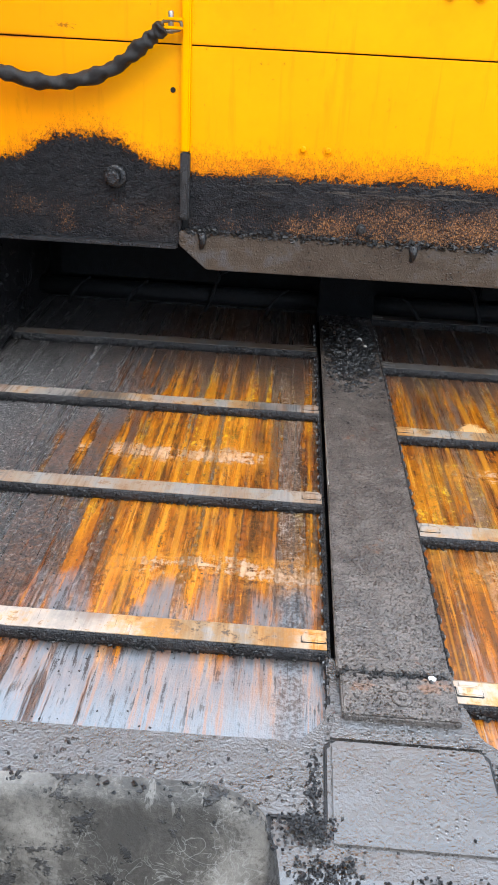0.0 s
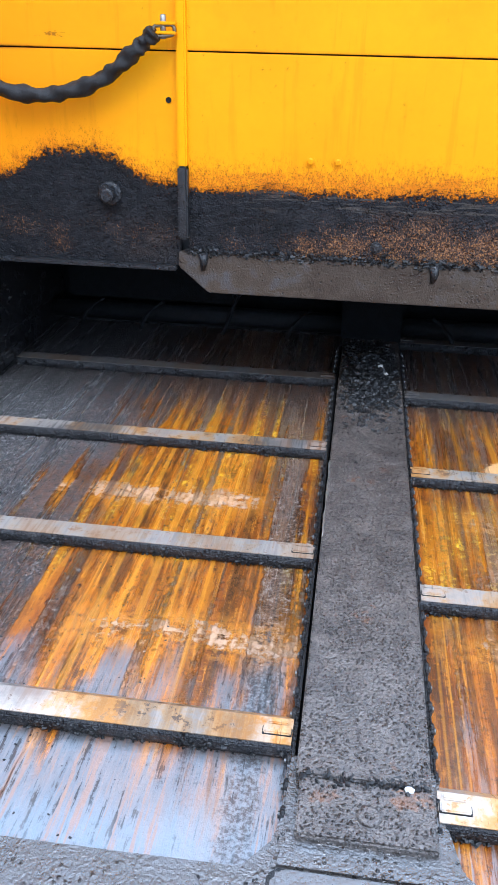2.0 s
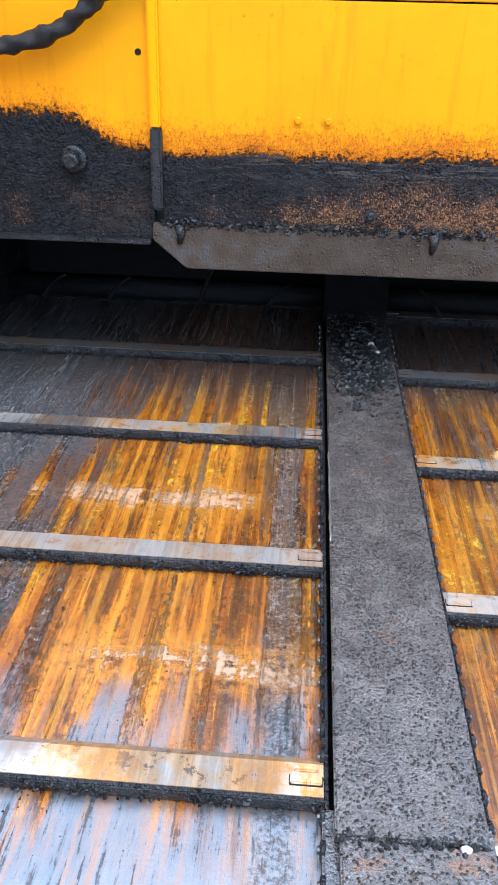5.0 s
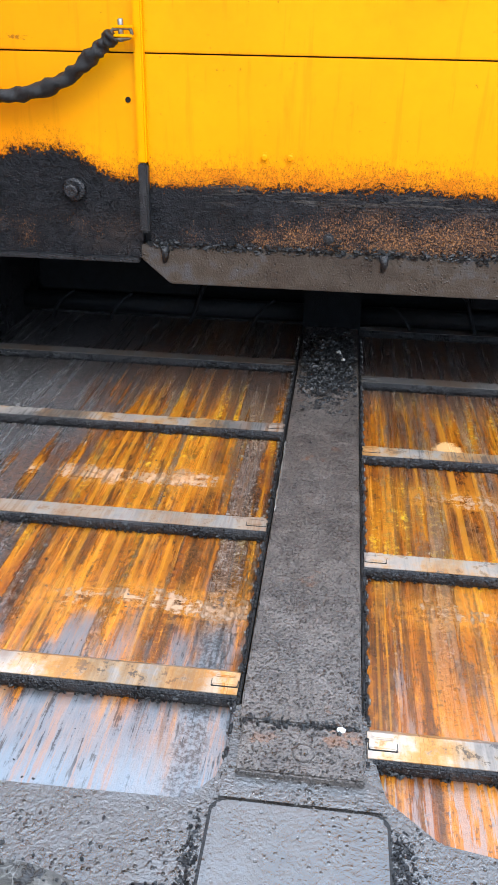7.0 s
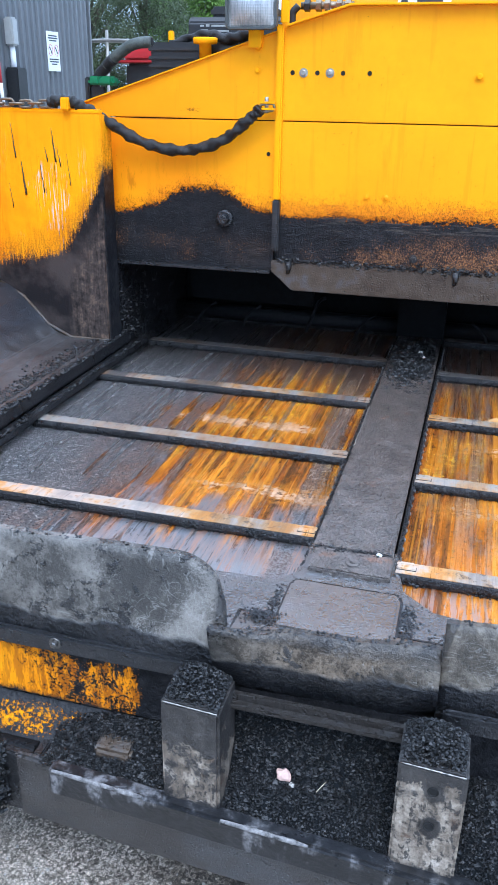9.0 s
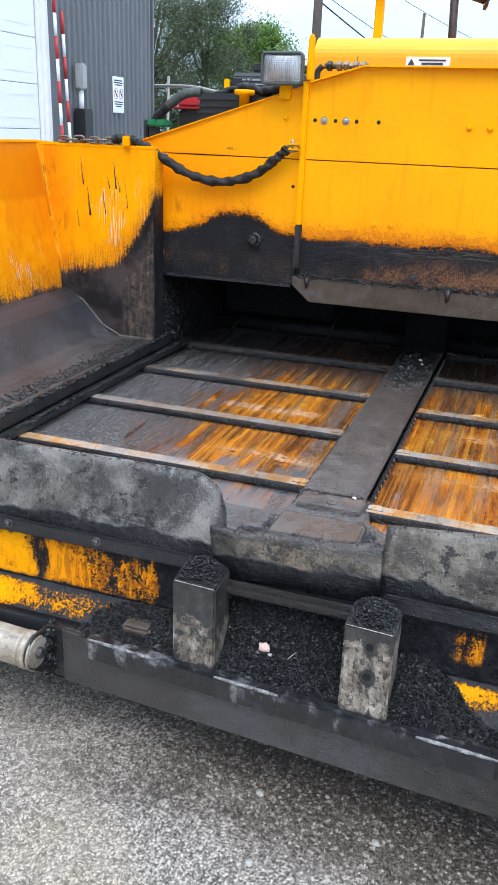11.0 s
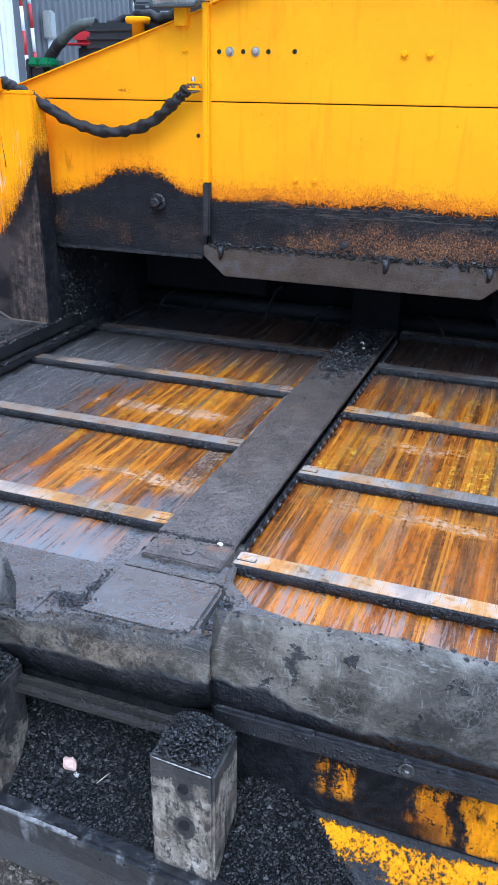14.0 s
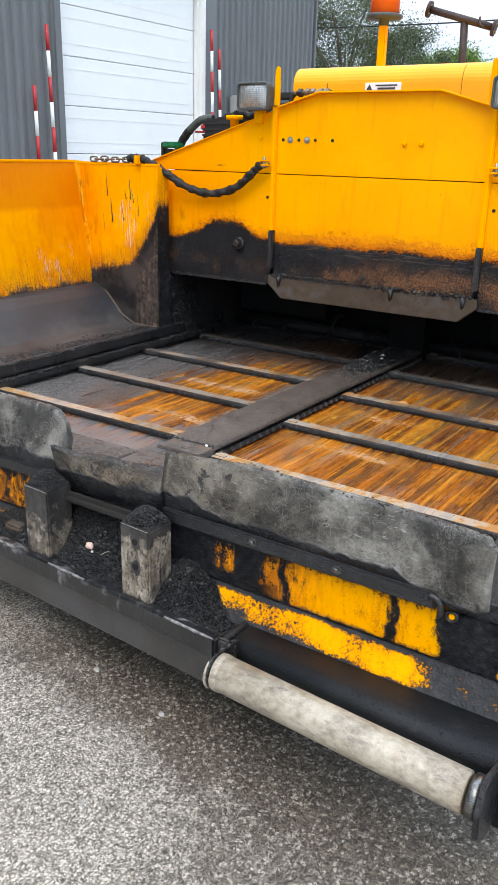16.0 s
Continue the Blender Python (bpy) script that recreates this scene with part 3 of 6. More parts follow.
def flap_mat():
    m = Mat("rubber_flap", 0.5)
    f, s, g = m.noise(4, 6, 0.62, warp=0.6), m.noise(14, 5, 0.65, warp=0.8), m.noise(150, 4, 0.75)
    t = f * 0.56 + s * 0.28 + g * 0.16
    grey = m.ramp(t, (0.41, (0.014, 0.0135, 0.0125)), (0.47, (0.044, 0.041, 0.037)), (0.53, (0.100, 0.092, 0.081)), (0.62, (0.27, 0.255, 0.228)))
    tar, relief = tarry(m)
    low = (m.noise(3.5, 4, 0.5) * 0.19 + (m.noise(40, 3) - 0.5) * 0.012 + 0.60 - m.x.step(0.75, 1.15) * 0.06 - m.z).step(-0.004, 0.010)
    scratch = m.noise(1, 3, 0.6, m.scaled(30, 30, 160), warp=1.0).step(0.62, 0.66) * m.noise(4, 3).step(0.48, 0.6)
    grey = m.mix(scratch * 0.5, grey, (0.42, 0.43, 0.43))
    grey = m.mix(m.x.gauss(0.02, 0.15) * 0.9, grey, m.ramp(s * 0.6 + g * 0.4, (0.42, (0.042, 0.032, 0.023)), (0.6, (0.27, 0.212, 0.155))))
    grey = m.times(grey, (0.66, 0.60, 0.53), (m.x.gauss(0.34, 0.30) * 0.9).sat())
    # left flap paler: its sky sheen put into the base colour
    grey = m.mix(m.x.step(-0.18, -0.22) * (t.step(0.44, 0.58) * 0.3 + 0.1), grey, (0.26, 0.242, 0.22))
    for sc, sk in ((7, 0.008), (13, 0.012), (22, 0.016)):
        curl = (m.noise(sc, 2, 0.5, warp=2.0) - 0.5).op("ABSOLUTE").step(sk, 0.0) * m.noise(5, 3).step(0.46, 0.60)
        grey = m.mix(curl * 0.35, grey, (0.34, 0.335, 0.32))
    nick = m.noise(1, 3, 0.6, m.scaled(120, 40, 26), warp=0.6).step(0.63, 0.66) * m.noise(7, 3).step(0.50, 0.58)
    grey = m.mix(nick * 0.3, grey, (0.34, 0.33, 0.31))
    rim = (m.z + (s - 0.5) * 0.05 + m.x.step(0.22, 0.25) * -0.088 + m.x.gauss(0.02, 0.14) * 0.02).step(0.742, 0.760) * m.x.step(-0.20, -0.19) * m.x.step(0.60, 0.30)
    spat = (m.noise(18, 5, 0.75) - m.x.step(0.2, 0.25) * 0.03).step(0.575, 0.61).op("MAXIMUM", rim * 0.7)
    mask = low.op("MAXIMUM", spat * 0.85)
    m.put("Base Color", m.mix(mask, grey, tar))
    m.put("Roughness", f * 0.3 + g * 0.1 + 0.08).put("Specular IOR Level", 0.42).put("IOR", 1.5)
    m.bump(g * 0.5 + f * 1.2 + s * 0.9 + relief * mask, 0.6, 0.006)
    return m.mat


def asphalt_mat():
    m = Mat("weathered_asphalt", 0.8)
    # cell walls bent by a fine noise, so that the chips are ragged
    n = m.nt.nodes.new("ShaderNodeTexNoise")
    m.nt.links.new(m.pos.out, n.inputs["Vector"])
    n.inputs["Scale"].default_value, n.inputs["Detail"].default_value = 150, 3
    bend = m.nt.nodes.new("ShaderNodeVectorMath")
    bend.operation = "MULTIPLY_ADD"
    m.nt.links.new(n.outputs["Color"], bend.inputs[0])
    bend.inputs[1].default_value = (0.012, 0.012, 0.0)
    m.nt.links.new(m.pos.out, bend.inputs[2])
    bent = S(m.nt, bend.outputs[0])

    def chips(scale, *stops):
        c, e = m.voronoi(scale, out="Color", vec=bent), m.voronoi(scale, vec=bent)
        sep = m.nt.nodes.new("ShaderNodeSeparateColor")
        m.nt.links.new(c.out, sep.inputs[0])
        r = S(m.nt, sep.outputs[0])
        return m.ramp(r, *stops), e, r

    big, dist, pick = chips(100, (0.0, (0.06, 0.055, 0.050)), (0.35, (0.25, 0.228, 0.203)), (0.7, (0.62, 0.575, 0.525)), (1.0, (0.68, 0.645, 0.60)))
    small, dist2, _ = chips(265, (0.0, (0.035, 0.032, 0.028)), (0.5, (0.145, 0.133, 0.118)), (1.0, (0.74, 0.70, 0.65)))
    gap = dist.step(0.36, 0.50)
    shown = pick.step(0.22, 0.27)
    col = m.mix(shown, small, m.mix(gap * 0.85, big, small))
    fine = m.noise(420, 3, 0.7)
    col = m.mix(fine.step(0.54, 0.42) * 0.85, col, (0.026, 0.023, 0.020))
    pale = (m.noise(0.9, 4, 0.6) * 0.6 + m.noise(2.2, 5, 0.65) * 0.4).step(0.46, 0.60)
    col = m.times(m.mix(pale * 0.10, col, (0.60, 0.54, 0.47)), (1.46, 1.38, 1.28))
    sand = (m.noise(1.6, 4, 0.6) * 0.75 + m.x.gauss(-0.35, 0.5) * m.y.gauss(-0.05, 0.35) * 0.2).step(0.44, 0.60)
    col = m.times(m.mix(sand * 0.12, col, (0.50, 0.44, 0.35)), (1.0, 0.955, 0.88), sand)
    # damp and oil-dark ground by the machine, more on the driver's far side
    # the strip below the beam is contact shade painted into this mask
    damp_shade = m.noise(2.2, 6, 0.7) * 0.55 + (m.y - 0.75).gauss(0.0, 0.40) * m.x.gauss(0.4, 1.3) * 0.30 + m.y.gauss(0.44, 0.10) * m.x.step(-0.9, -0.4) * 0.08 + m.x.step(0.1, 1.1) * m.y.step(-1.3, 0.0) * 0.20
    wet = damp_shade.step(0.37, 0.54)
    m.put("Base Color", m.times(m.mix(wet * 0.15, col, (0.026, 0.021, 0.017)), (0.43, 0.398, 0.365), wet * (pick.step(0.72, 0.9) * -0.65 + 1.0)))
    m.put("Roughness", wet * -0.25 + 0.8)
    m.bump(dist.neg() * shown * 0.9 + dist2.neg() * 0.5 + fine * 0.6, 0.9, 0.005)
    return m.mat


def roller_mat():
    m = Mat("worn_roller", 0.4)
    f, g = m.noise(9, 6, 0.75), m.noise(1, 4, 0.7, m.scaled(45, 70, 70))
    col = m.ramp(f * 0.6 + g * 0.4, (0.38, (0.17, 0.138, 0.105)), (0.47, (0.29, 0.245, 0.19)), (0.58, (0.43, 0.375, 0.30)))
    col = m.mix(m.noise(5, 5, 0.7).step(0.50, 0.64) * 0.6, col, (0.30, 0.215, 0.13))
    col = m.mix(m.noise(1, 4, 0.7, m.scaled(9, 30, 30)).step(0.54, 0.64) * 0.6, col, (0.15, 0.12, 0.105))
    m.put("Base Color", m.mix(m.noise(1, 5, 0.8, m.scaled(22, 70, 70)).step(0.615, 0.66) * 0.7, col, (0.09, 0.07, 0.08)))
    m.bump(g, 0.2, 0.003)
    return m.mat


def post_mat():
    """Brownish worn steel with smooth tar stains and pale rubs."""
    m = Mat("worn_post", 0.42)
    tar, relief = tarry(m)
    f, s, g = m.noise(7, 5, 0.65, warp=0.5), m.noise(1, 5, 0.7, m.scaled(34, 34, 14)), m.noise(90, 4, 0.75)
    steel = m.ramp(f * 0.45 + s * 0.35 + g * 0.20, (0.38, (0.055, 0.046, 0.040)), (0.47, (0.17, 0.138, 0.108)), (0.53, (0.34, 0.29, 0.235)), (0.60, (0.60, 0.53, 0.46)))
    rust = m.noise(20, 5, 0.75).step(0.56, 0.64)
    steel = m.mix(rust * 0.6, steel, (0.085, 0.045, 0.026))
    stain = (m.noise(13, 5, 0.65, warp=0.8) * 0.62 + g * 0.16 + s * 0.22 + m.z.step(0.52, 0.61) * 0.08 + m.x.step(0.0, -0.1) * m.z.step(0.42, 0.60) * 0.10 + (m.z + (s - 0.5) * 0.10 + (g - 0.5) * 0.05).step(0.600, 0.622) * 0.26 - m.x.step(0.0, 0.1) * 0.025 + m.z.step(0.44, 0.405) * 0.14).step(0.535, 0.585)
    stain = stain.op("MAXIMUM", (m.x.gauss(0.235, 0.022) * (m.z.gauss(0.597, 0.03) + m.z.gauss(0.518, 0.03)) + (m.noise(40, 4, 0.7) - 0.5) * 1.2).step(0.35, 0.6))
    pits = (m.noise(60, 5, 0.8) * 0.55 + m.noise(1, 5, 0.75, m.scaled(70, 70, 16)) * 0.45).step(0.52, 0.565)
    k = stain.op("MAXIMUM", pits * 0.9)
    m.put("Base Color", m.mix(k * 0.92, steel, tar)).put("Metallic", k * -0.1 + 0.1)
    m.put("Roughness", f * 0.2 + g * 0.3 + 0.22)
    m.bump(g * 0.5 + relief * k * 0.9 + rust * 0.4, 0.6, 0.004)
    return m.mat


def crumb_mat():
    m = Mat("loose_asphalt", 0.34, 0.0, 0.5)
    g = m.noise(70, 4, 0.7)
    m.put("Base Color", m.ramp(g, (0.35, (0.004, 0.0042, 0.0046)), (0.65, (0.020, 0.020, 0.021))))
    m.bump(m.noise(300, 3), 0.6, 0.003)
    return m.mat


def cladding_mat():
    m = Mat("grey_cladding", 0.45)
    f = m.noise(1, 4, 0.6, m.scaled(2, 2, 0.6))
    m.put("Base Color", m.ramp(f, (0.3, (0.115, 0.125, 0.135)), (0.7, (0.15, 0.16, 0.17))))
    return m.mat


def leaf_mat(name, a, b):
    m = Mat(name, 0.55)
    info = m.nt.nodes.new("ShaderNodeNewGeometry")
    r = S(m.nt, info.outputs["Random Per Island"])
    m.put("Base Color", m.ramp(r * 0.7 + m.noise(0.7, 3) * 0.3, (0.15, a), (0.85, b)))
    return m.mat


M_BULK, M_WING, M_FRONT, M_LEDGE = bulkhead_paint(), wing_paint(), front_paint(), ledge_paint()


def clean_yellow(name="yellow_paint", spec=0.05):
    m = Mat(name, 0.36)
    col, g = yellow_paint(m)
    m.put("Base Color", col).put("Roughness", g * 0.2 + 0.28).put("Specular IOR Level", spec)
    m.bump(g, 0.05, 0.003)
    return m.mat


M_YEL, M_HOOD = clean_yellow(), clean_yellow("glossy_hood_paint", 0.45)
M_TAR = tar_mat("tar_coated_steel", 0.5, 0.32, 1.2, level=0.015, gloss=0.3)
M_TARGREY = tar_mat("grey_tar_film", 0.9, 0.29, 1.15, 1.6, 0.040, 1.1)
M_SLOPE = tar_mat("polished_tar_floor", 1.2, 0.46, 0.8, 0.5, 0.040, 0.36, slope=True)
M_BEAM = tar_mat("scuffed_beam", 0.8, 0.44, 1.3, 1.6, 0.032, 0.5)
M_COVER = cover_mat("dusty_tar_plate")
M_BUMPER = tar_mat("black_bumper_paint", 0.9, 0.60, 0.9, -1.2, 0.011, 0.16)
M_STRIP = strip_mat()
M_NOSE = tar_mat("smooth_nose_plate", 1.1, 0.31, 0.55, 1.4, 0.048, 1.05)
M_SLATTAR = tar_mat("wet_tar_edge", 0.3, 0.30, 2.0, -0.3, 0.008, 0.25)
M_EDGE = tar_mat("rounded_tar_edge", 0.4, 0.36, 1.1, -0.4, 0.009, 0.34)
M_TUNNEL = plain("tar_caked_shaft", (0.010, 0.011, 0.013), 0.4, 0, 0.6, 60, 0.8, spec=0.22)
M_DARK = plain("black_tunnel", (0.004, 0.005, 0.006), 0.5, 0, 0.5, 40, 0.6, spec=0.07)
M_DECK, M_FLAP, M_ASPH, M_ROLL, M_POST, M_CRUMB = deck_mat(), flap_mat(), asphalt_mat(), roller_mat(), post_mat(), crumb_mat()
M_LIP = tar_mat("brown_scale_steel", 1.2, 0.45, 0.9, 3.4, 0.045, 0.3)
M_SLATFACE = slat_face()
M_RUSTBAR = tar_mat("rusty_clamp_bar", 0.9, 0.55, 1.6, 3.0, 0.012, 0.35)
M_RUBBED = plain("rubbed_edge_steel", (0.19, 0.182, 0.178), 0.55, 0.4, 0.9, 70, 0.4)
M_ZINC = plain("dull_steel", (0.34, 0.32, 0.29), 0.4, 0.7, 0.3, 60, 0.1)
M_RING = plain("worn_dark_steel", (0.16, 0.155, 0.15), 0.3, 0.9, 0.6, 40, 0.15)
M_HOLE = plain("dark_hole", (0.006, 0.006, 0.006), 0.8)
M_RUBBER = plain("black_rubber", (0.02, 0.02, 0.021), 0.45, 0, 0.4, 60, 0.3)
M_SLEEVE = plain("dusty_black_sleeve", (0.020, 0.019, 0.019), 0.55, 0, 0.7, 40, 0.6, spec=0.3)
M_HOSE = plain("dusty_hose", (0.085, 0.095, 0.085), 0.6, 0, 0.5, 30, 0.3, spec=0.3)
M_CHAIN = plain("rusty_chain", (0.22, 0.17, 0.12), 0.4, 0.7, 0.4, 70, 0.2)
M_RUSTPIPE = plain("rusty_pipe", (0.040, 0.024, 0.020), 0.6, 0.1, 0.4, 30, 0.25)
M_STACK = plain("rust_streaked_stack", (0.14, 0.085, 0.06), 0.6, 0.1, 0.5, 14, 0.25)
M_WHITE = plain("white_paint", (0.80, 0.82, 0.83), 0.45, 0, 0.03, 3, 0.02)
M_TRIM = plain("white_trim", (0.78, 0.78, 0.76), 0.45, 0, 0.05, 8, 0.02)
M_CLAD = cladding_mat()
M_RED = plain("red_paint", (0.45, 0.025, 0.03), 0.45, 0, 0.15, 10, 0.02)
M_GREEN = plain("green_plastic", (0.01, 0.16, 0.06), 0.4, 0, 0.15, 20, 0.05)
M_BLACK = plain("black_plastic", (0.018, 0.019, 0.021), 0.45, 0, 0.3, 30, 0.1)
M_GREY = plain("grey_plastic", (0.35, 0.36, 0.35), 0.5, 0, 0.1, 20, 0.05)
M_LAMPBODY = plain("grey_lamp_body", (0.060, 0.068, 0.067), 0.5, 0, 0.25, 30, 0.1)
M_INK = plain("dark_ink", (0.03, 0.035, 0.045), 0.6, 0, 0.1)
M_REDINK = plain("red_ink", (0.62, 0.2, 0.22), 0.6, 0, 0.1)
M_STRAW = plain("dry_straw", (0.50, 0.44, 0.32), 0.7, 0, 0.2, 60, 0.1)
M_STONE = plain("pale_stone", (0.42, 0.40, 0.37), 0.8, 0, 0.3, 60, 0.3)
M_PINK = plain("pinkish_stone", (0.62, 0.42, 0.36), 0.75, 0, 0.15, 60, 0.3)
M_BARK = plain("bark", (0.09, 0.07, 0.055), 0.85, 0, 0.4, 12, 0.5)
M_POLE = plain("weathered_pole", (0.085, 0.065, 0.055), 0.8, 0, 0.3, 6, 0.3)
M_LEAF = leaf_mat("grey_green_leaves", (0.028, 0.045, 0.019), (0.10, 0.132, 0.058))
M_LEAF2 = leaf_mat("bright_green_leaves", (0.05, 0.11, 0.015), (0.19, 0.32, 0.05))
M_GRASS = leaf_mat("grass", (0.05, 0.09, 0.02), (0.12, 0.17, 0.05))

m = Mat("lamp_glass", 0.16)
w = m.scaled(160, 160, 12)
m.put("Base Color", m.ramp(m.noise(1, 1, 0.5, w), (0.35, (0.30, 0.31, 0.31)), (0.6, (0.44, 0.44, 0.43))))
m.put("Metallic", 0.6).put("Roughness", 0.24).bump(m.noise(1, 1, 0.5, w), 0.2, 0.002)
M_LENS = m.mat
m = Mat("amber_plastic", 0.2)
m.put("Base Color", (0.85, 0.13, 0.01, 1)).put("Transmission Weight", 0.25)
M_AMBER = m.mat


# ---- mesh helpers ----
def bevelled(bm, w, seg=2):
    seg = 5 if w > 0.03 else seg
    if w > 0:
        edges = [e for e in bm.edges if len(e.link_faces) == 2 and e.calc_face_angle() > 0.5]
        bmesh.ops.bevel(bm, geom=edges, offset=w, segments=seg, affect="EDGES", clamp_overlap=True)
    return bm


def box(x0, x1, y0, y1, z0, z1, bev=0.004):
    bm = bmesh.new()
    bmesh.ops.create_cube(bm, size=1)
    for v in bm.verts:
        v.co = ((x0 + x1) / 2 + v.co.x * (x1 - x0), (y0 + y1) / 2 + v.co.y * (y1 - y0), (z0 + z1) / 2 + v.co.z * (z1 - z0))
    return bevelled(bm, bev)


def prism(pts, axis, a, b, bev=0.003):
    """The outline pts in the plane across axis, drawn out from a to b."""
    bm = bmesh.new()
    put = {"x": lambda p, s: (s, p[0], p[1]), "y": lambda p, s: (p[0], s, p[1]), "z": lambda p, s: (p[0], p[1], s)}[axis]
    lo, hi = [bm.verts.new(put(p, a)) for p in pts], [bm.verts.new(put(p, b)) for p in pts]
    bm.faces.new(lo), bm.faces.new(hi)
    for i in range(len(pts)):
        j = (i + 1) % len(pts)
        bm.faces.new((lo[i], lo[j], hi[j], hi[i]))
    bmesh.ops.recalc_face_normals(bm, faces=bm.faces)
    return bevelled(bm, bev)


def smooth_path(pts, per=6):
    """Catmull-Rom through pts."""
    p = [Vector(q) for q in pts]
    p = [p[0] * 2 - p[1]] + p + [p[-1] * 2 - p[-2]]
    out = []
    for i in range(1, len(p) - 2):
        for k in range(per):
            t = k / per
            a, b, c, d = p[i - 1], p[i], p[i + 1], p[i + 2]
            out.append(0.5 * (2 * b + (c - a) * t + (2 * a - 5 * b + 4 * c - d) * t * t + (3 * b - a - 3 * c + d) * t ** 3))
    return out + [p[-2]]


def tube(pts, r, seg=12, closed=False):
    """A tube along pts; r is a number or r(i, angle)."""
    bm = bmesh.new()
    pts = [Vector(p) for p in pts]
    n, rings, up = len(pts), [], None
    for i, p in enumerate(pts):
        a, b = (pts[i - 1], pts[(i + 1) % n]) if closed else (pts[max(i - 1, 0)], pts[min(i + 1, n - 1)])
        d = (b - a).normalized()
        if up is None:
            up = Vector((0, 0, 1)) if abs(d.z) < 0.9 else Vector((1, 0, 0))
        s = d.cross(up).normalized()
        up = s.cross(d).normalized()
        ring = []
        for k in range(seg):
            w = 2 * math.pi * k / seg
            rr = r(i, w) if callable(r) else r
            ring.append(bm.verts.new(p + (s * math.cos(w) + up * math.sin(w)) * rr))
        rings.append(ring)
    for i in range(n if closed else n - 1):
        A, B = rings[i], rings[(i + 1) % n]
        for k in range(seg):
            bm.faces.new((A[k], A[(k + 1) % seg], B[(k + 1) % seg], B[k]))
    if not closed:
        bm.faces.new(rings[0]), bm.faces.new(rings[-1])
    bmesh.ops.recalc_face_normals(bm, faces=bm.faces)
    for f in bm.faces:
        f.smooth = len(f.verts) == 4
    return bm


def lathe(profile, base, axis, seg=20):
    """Profile rows (distance along axis, radius) turned about axis at base."""
    bm = bmesh.new()
    d = Vector(axis).normalized()
    s = d.orthogonal().normalized()
    u = d.cross(s)
    rings = [[bm.verts.new(Vector(base) + d * h + (s * math.cos(2 * math.pi * k / seg) + u * math.sin(2 * math.pi * k / seg)) * max(r, 1e-4)) for k in range(seg)] for h, r in profile]
    for A, B in zip(rings, rings[1:]):
        for k in range(seg):
            f = bm.faces.new((A[k], A[(k + 1) % seg], B[(k + 1) % seg], B[k]))
            f.smooth = seg > 8
    bm.faces.new(rings[0]), bm.faces.new(rings[-1])
    bmesh.ops.recalc_face_normals(bm, faces=bm.faces)
    return bm


def sheet(nu, nv, f, thick):
    """A slab of thickness thick along y behind the surface f(u, v)."""
    bm = bmesh.new()
    A = [[bm.verts.new(f(i / nu, j / nv)) for j in range(nv + 1)] for i in range(nu + 1)]
    B = [[bm.verts.new(v.co + Vector((0, thick, 0))) for v in col] for col in A]
    for i in range(nu):
        for j in range(nv):
            bm.faces.new((A[i][j], A[i + 1][j], A[i + 1][j + 1], A[i][j + 1])).smooth = True
            bm.faces.new((B[i][j], B[i][j + 1], B[i + 1][j + 1], B[i + 1][j])).smooth = True
    for i in range(nu):
        bm.faces.new((A[i][0], B[i][0], B[i + 1][0], A[i + 1][0]))
        bm.faces.new((A[i][nv], A[i + 1][nv], B[i + 1][nv], B[i][nv]))
    for j in range(nv):
        bm.faces.new((A[0][j], A[0][j + 1], B[0][j + 1], B[0][j]))
        bm.faces.new((A[nu][j], B[nu][j], B[nu][j + 1], A[nu][j + 1]))
    bmesh.ops.recalc_face_normals(bm, faces=bm.faces)
    return bm


def joined(*bms):
    out = bmesh.new()
    for b in bms:
        me = bpy.data.meshes.new("tmp")
        b.to_mesh(me), b.free()
        out.from_mesh(me)
        bpy.data.meshes.remove(me)
    return out


def mesh_of(name, bm, material):
    me = bpy.data.meshes.new(name)
    bm.to_mesh(me), bm.free()
    me.materials.append(material)
    return me


def part(name, bm, material, parent=None, label=""):
    ob = new(name, mesh_of(name, bm, material))
    ob.parent = parent
    return tagged(ob, label)


def thing(name, bm, material, label, category, group="", kind=""):
    return tagged(new(name, mesh_of(name, bm, material) if bm else None), label, category, group, kind)


def bolt(p, axis=(0, -1, 0), r=0.011, h=0.009):
    return joined(lathe([(0, r * 1.5), (0.002, r * 1.5)], p, axis, 14), lathe([(0.002, r), (h, r), (h + 0.002, r * 0.7)], p, axis, 6))


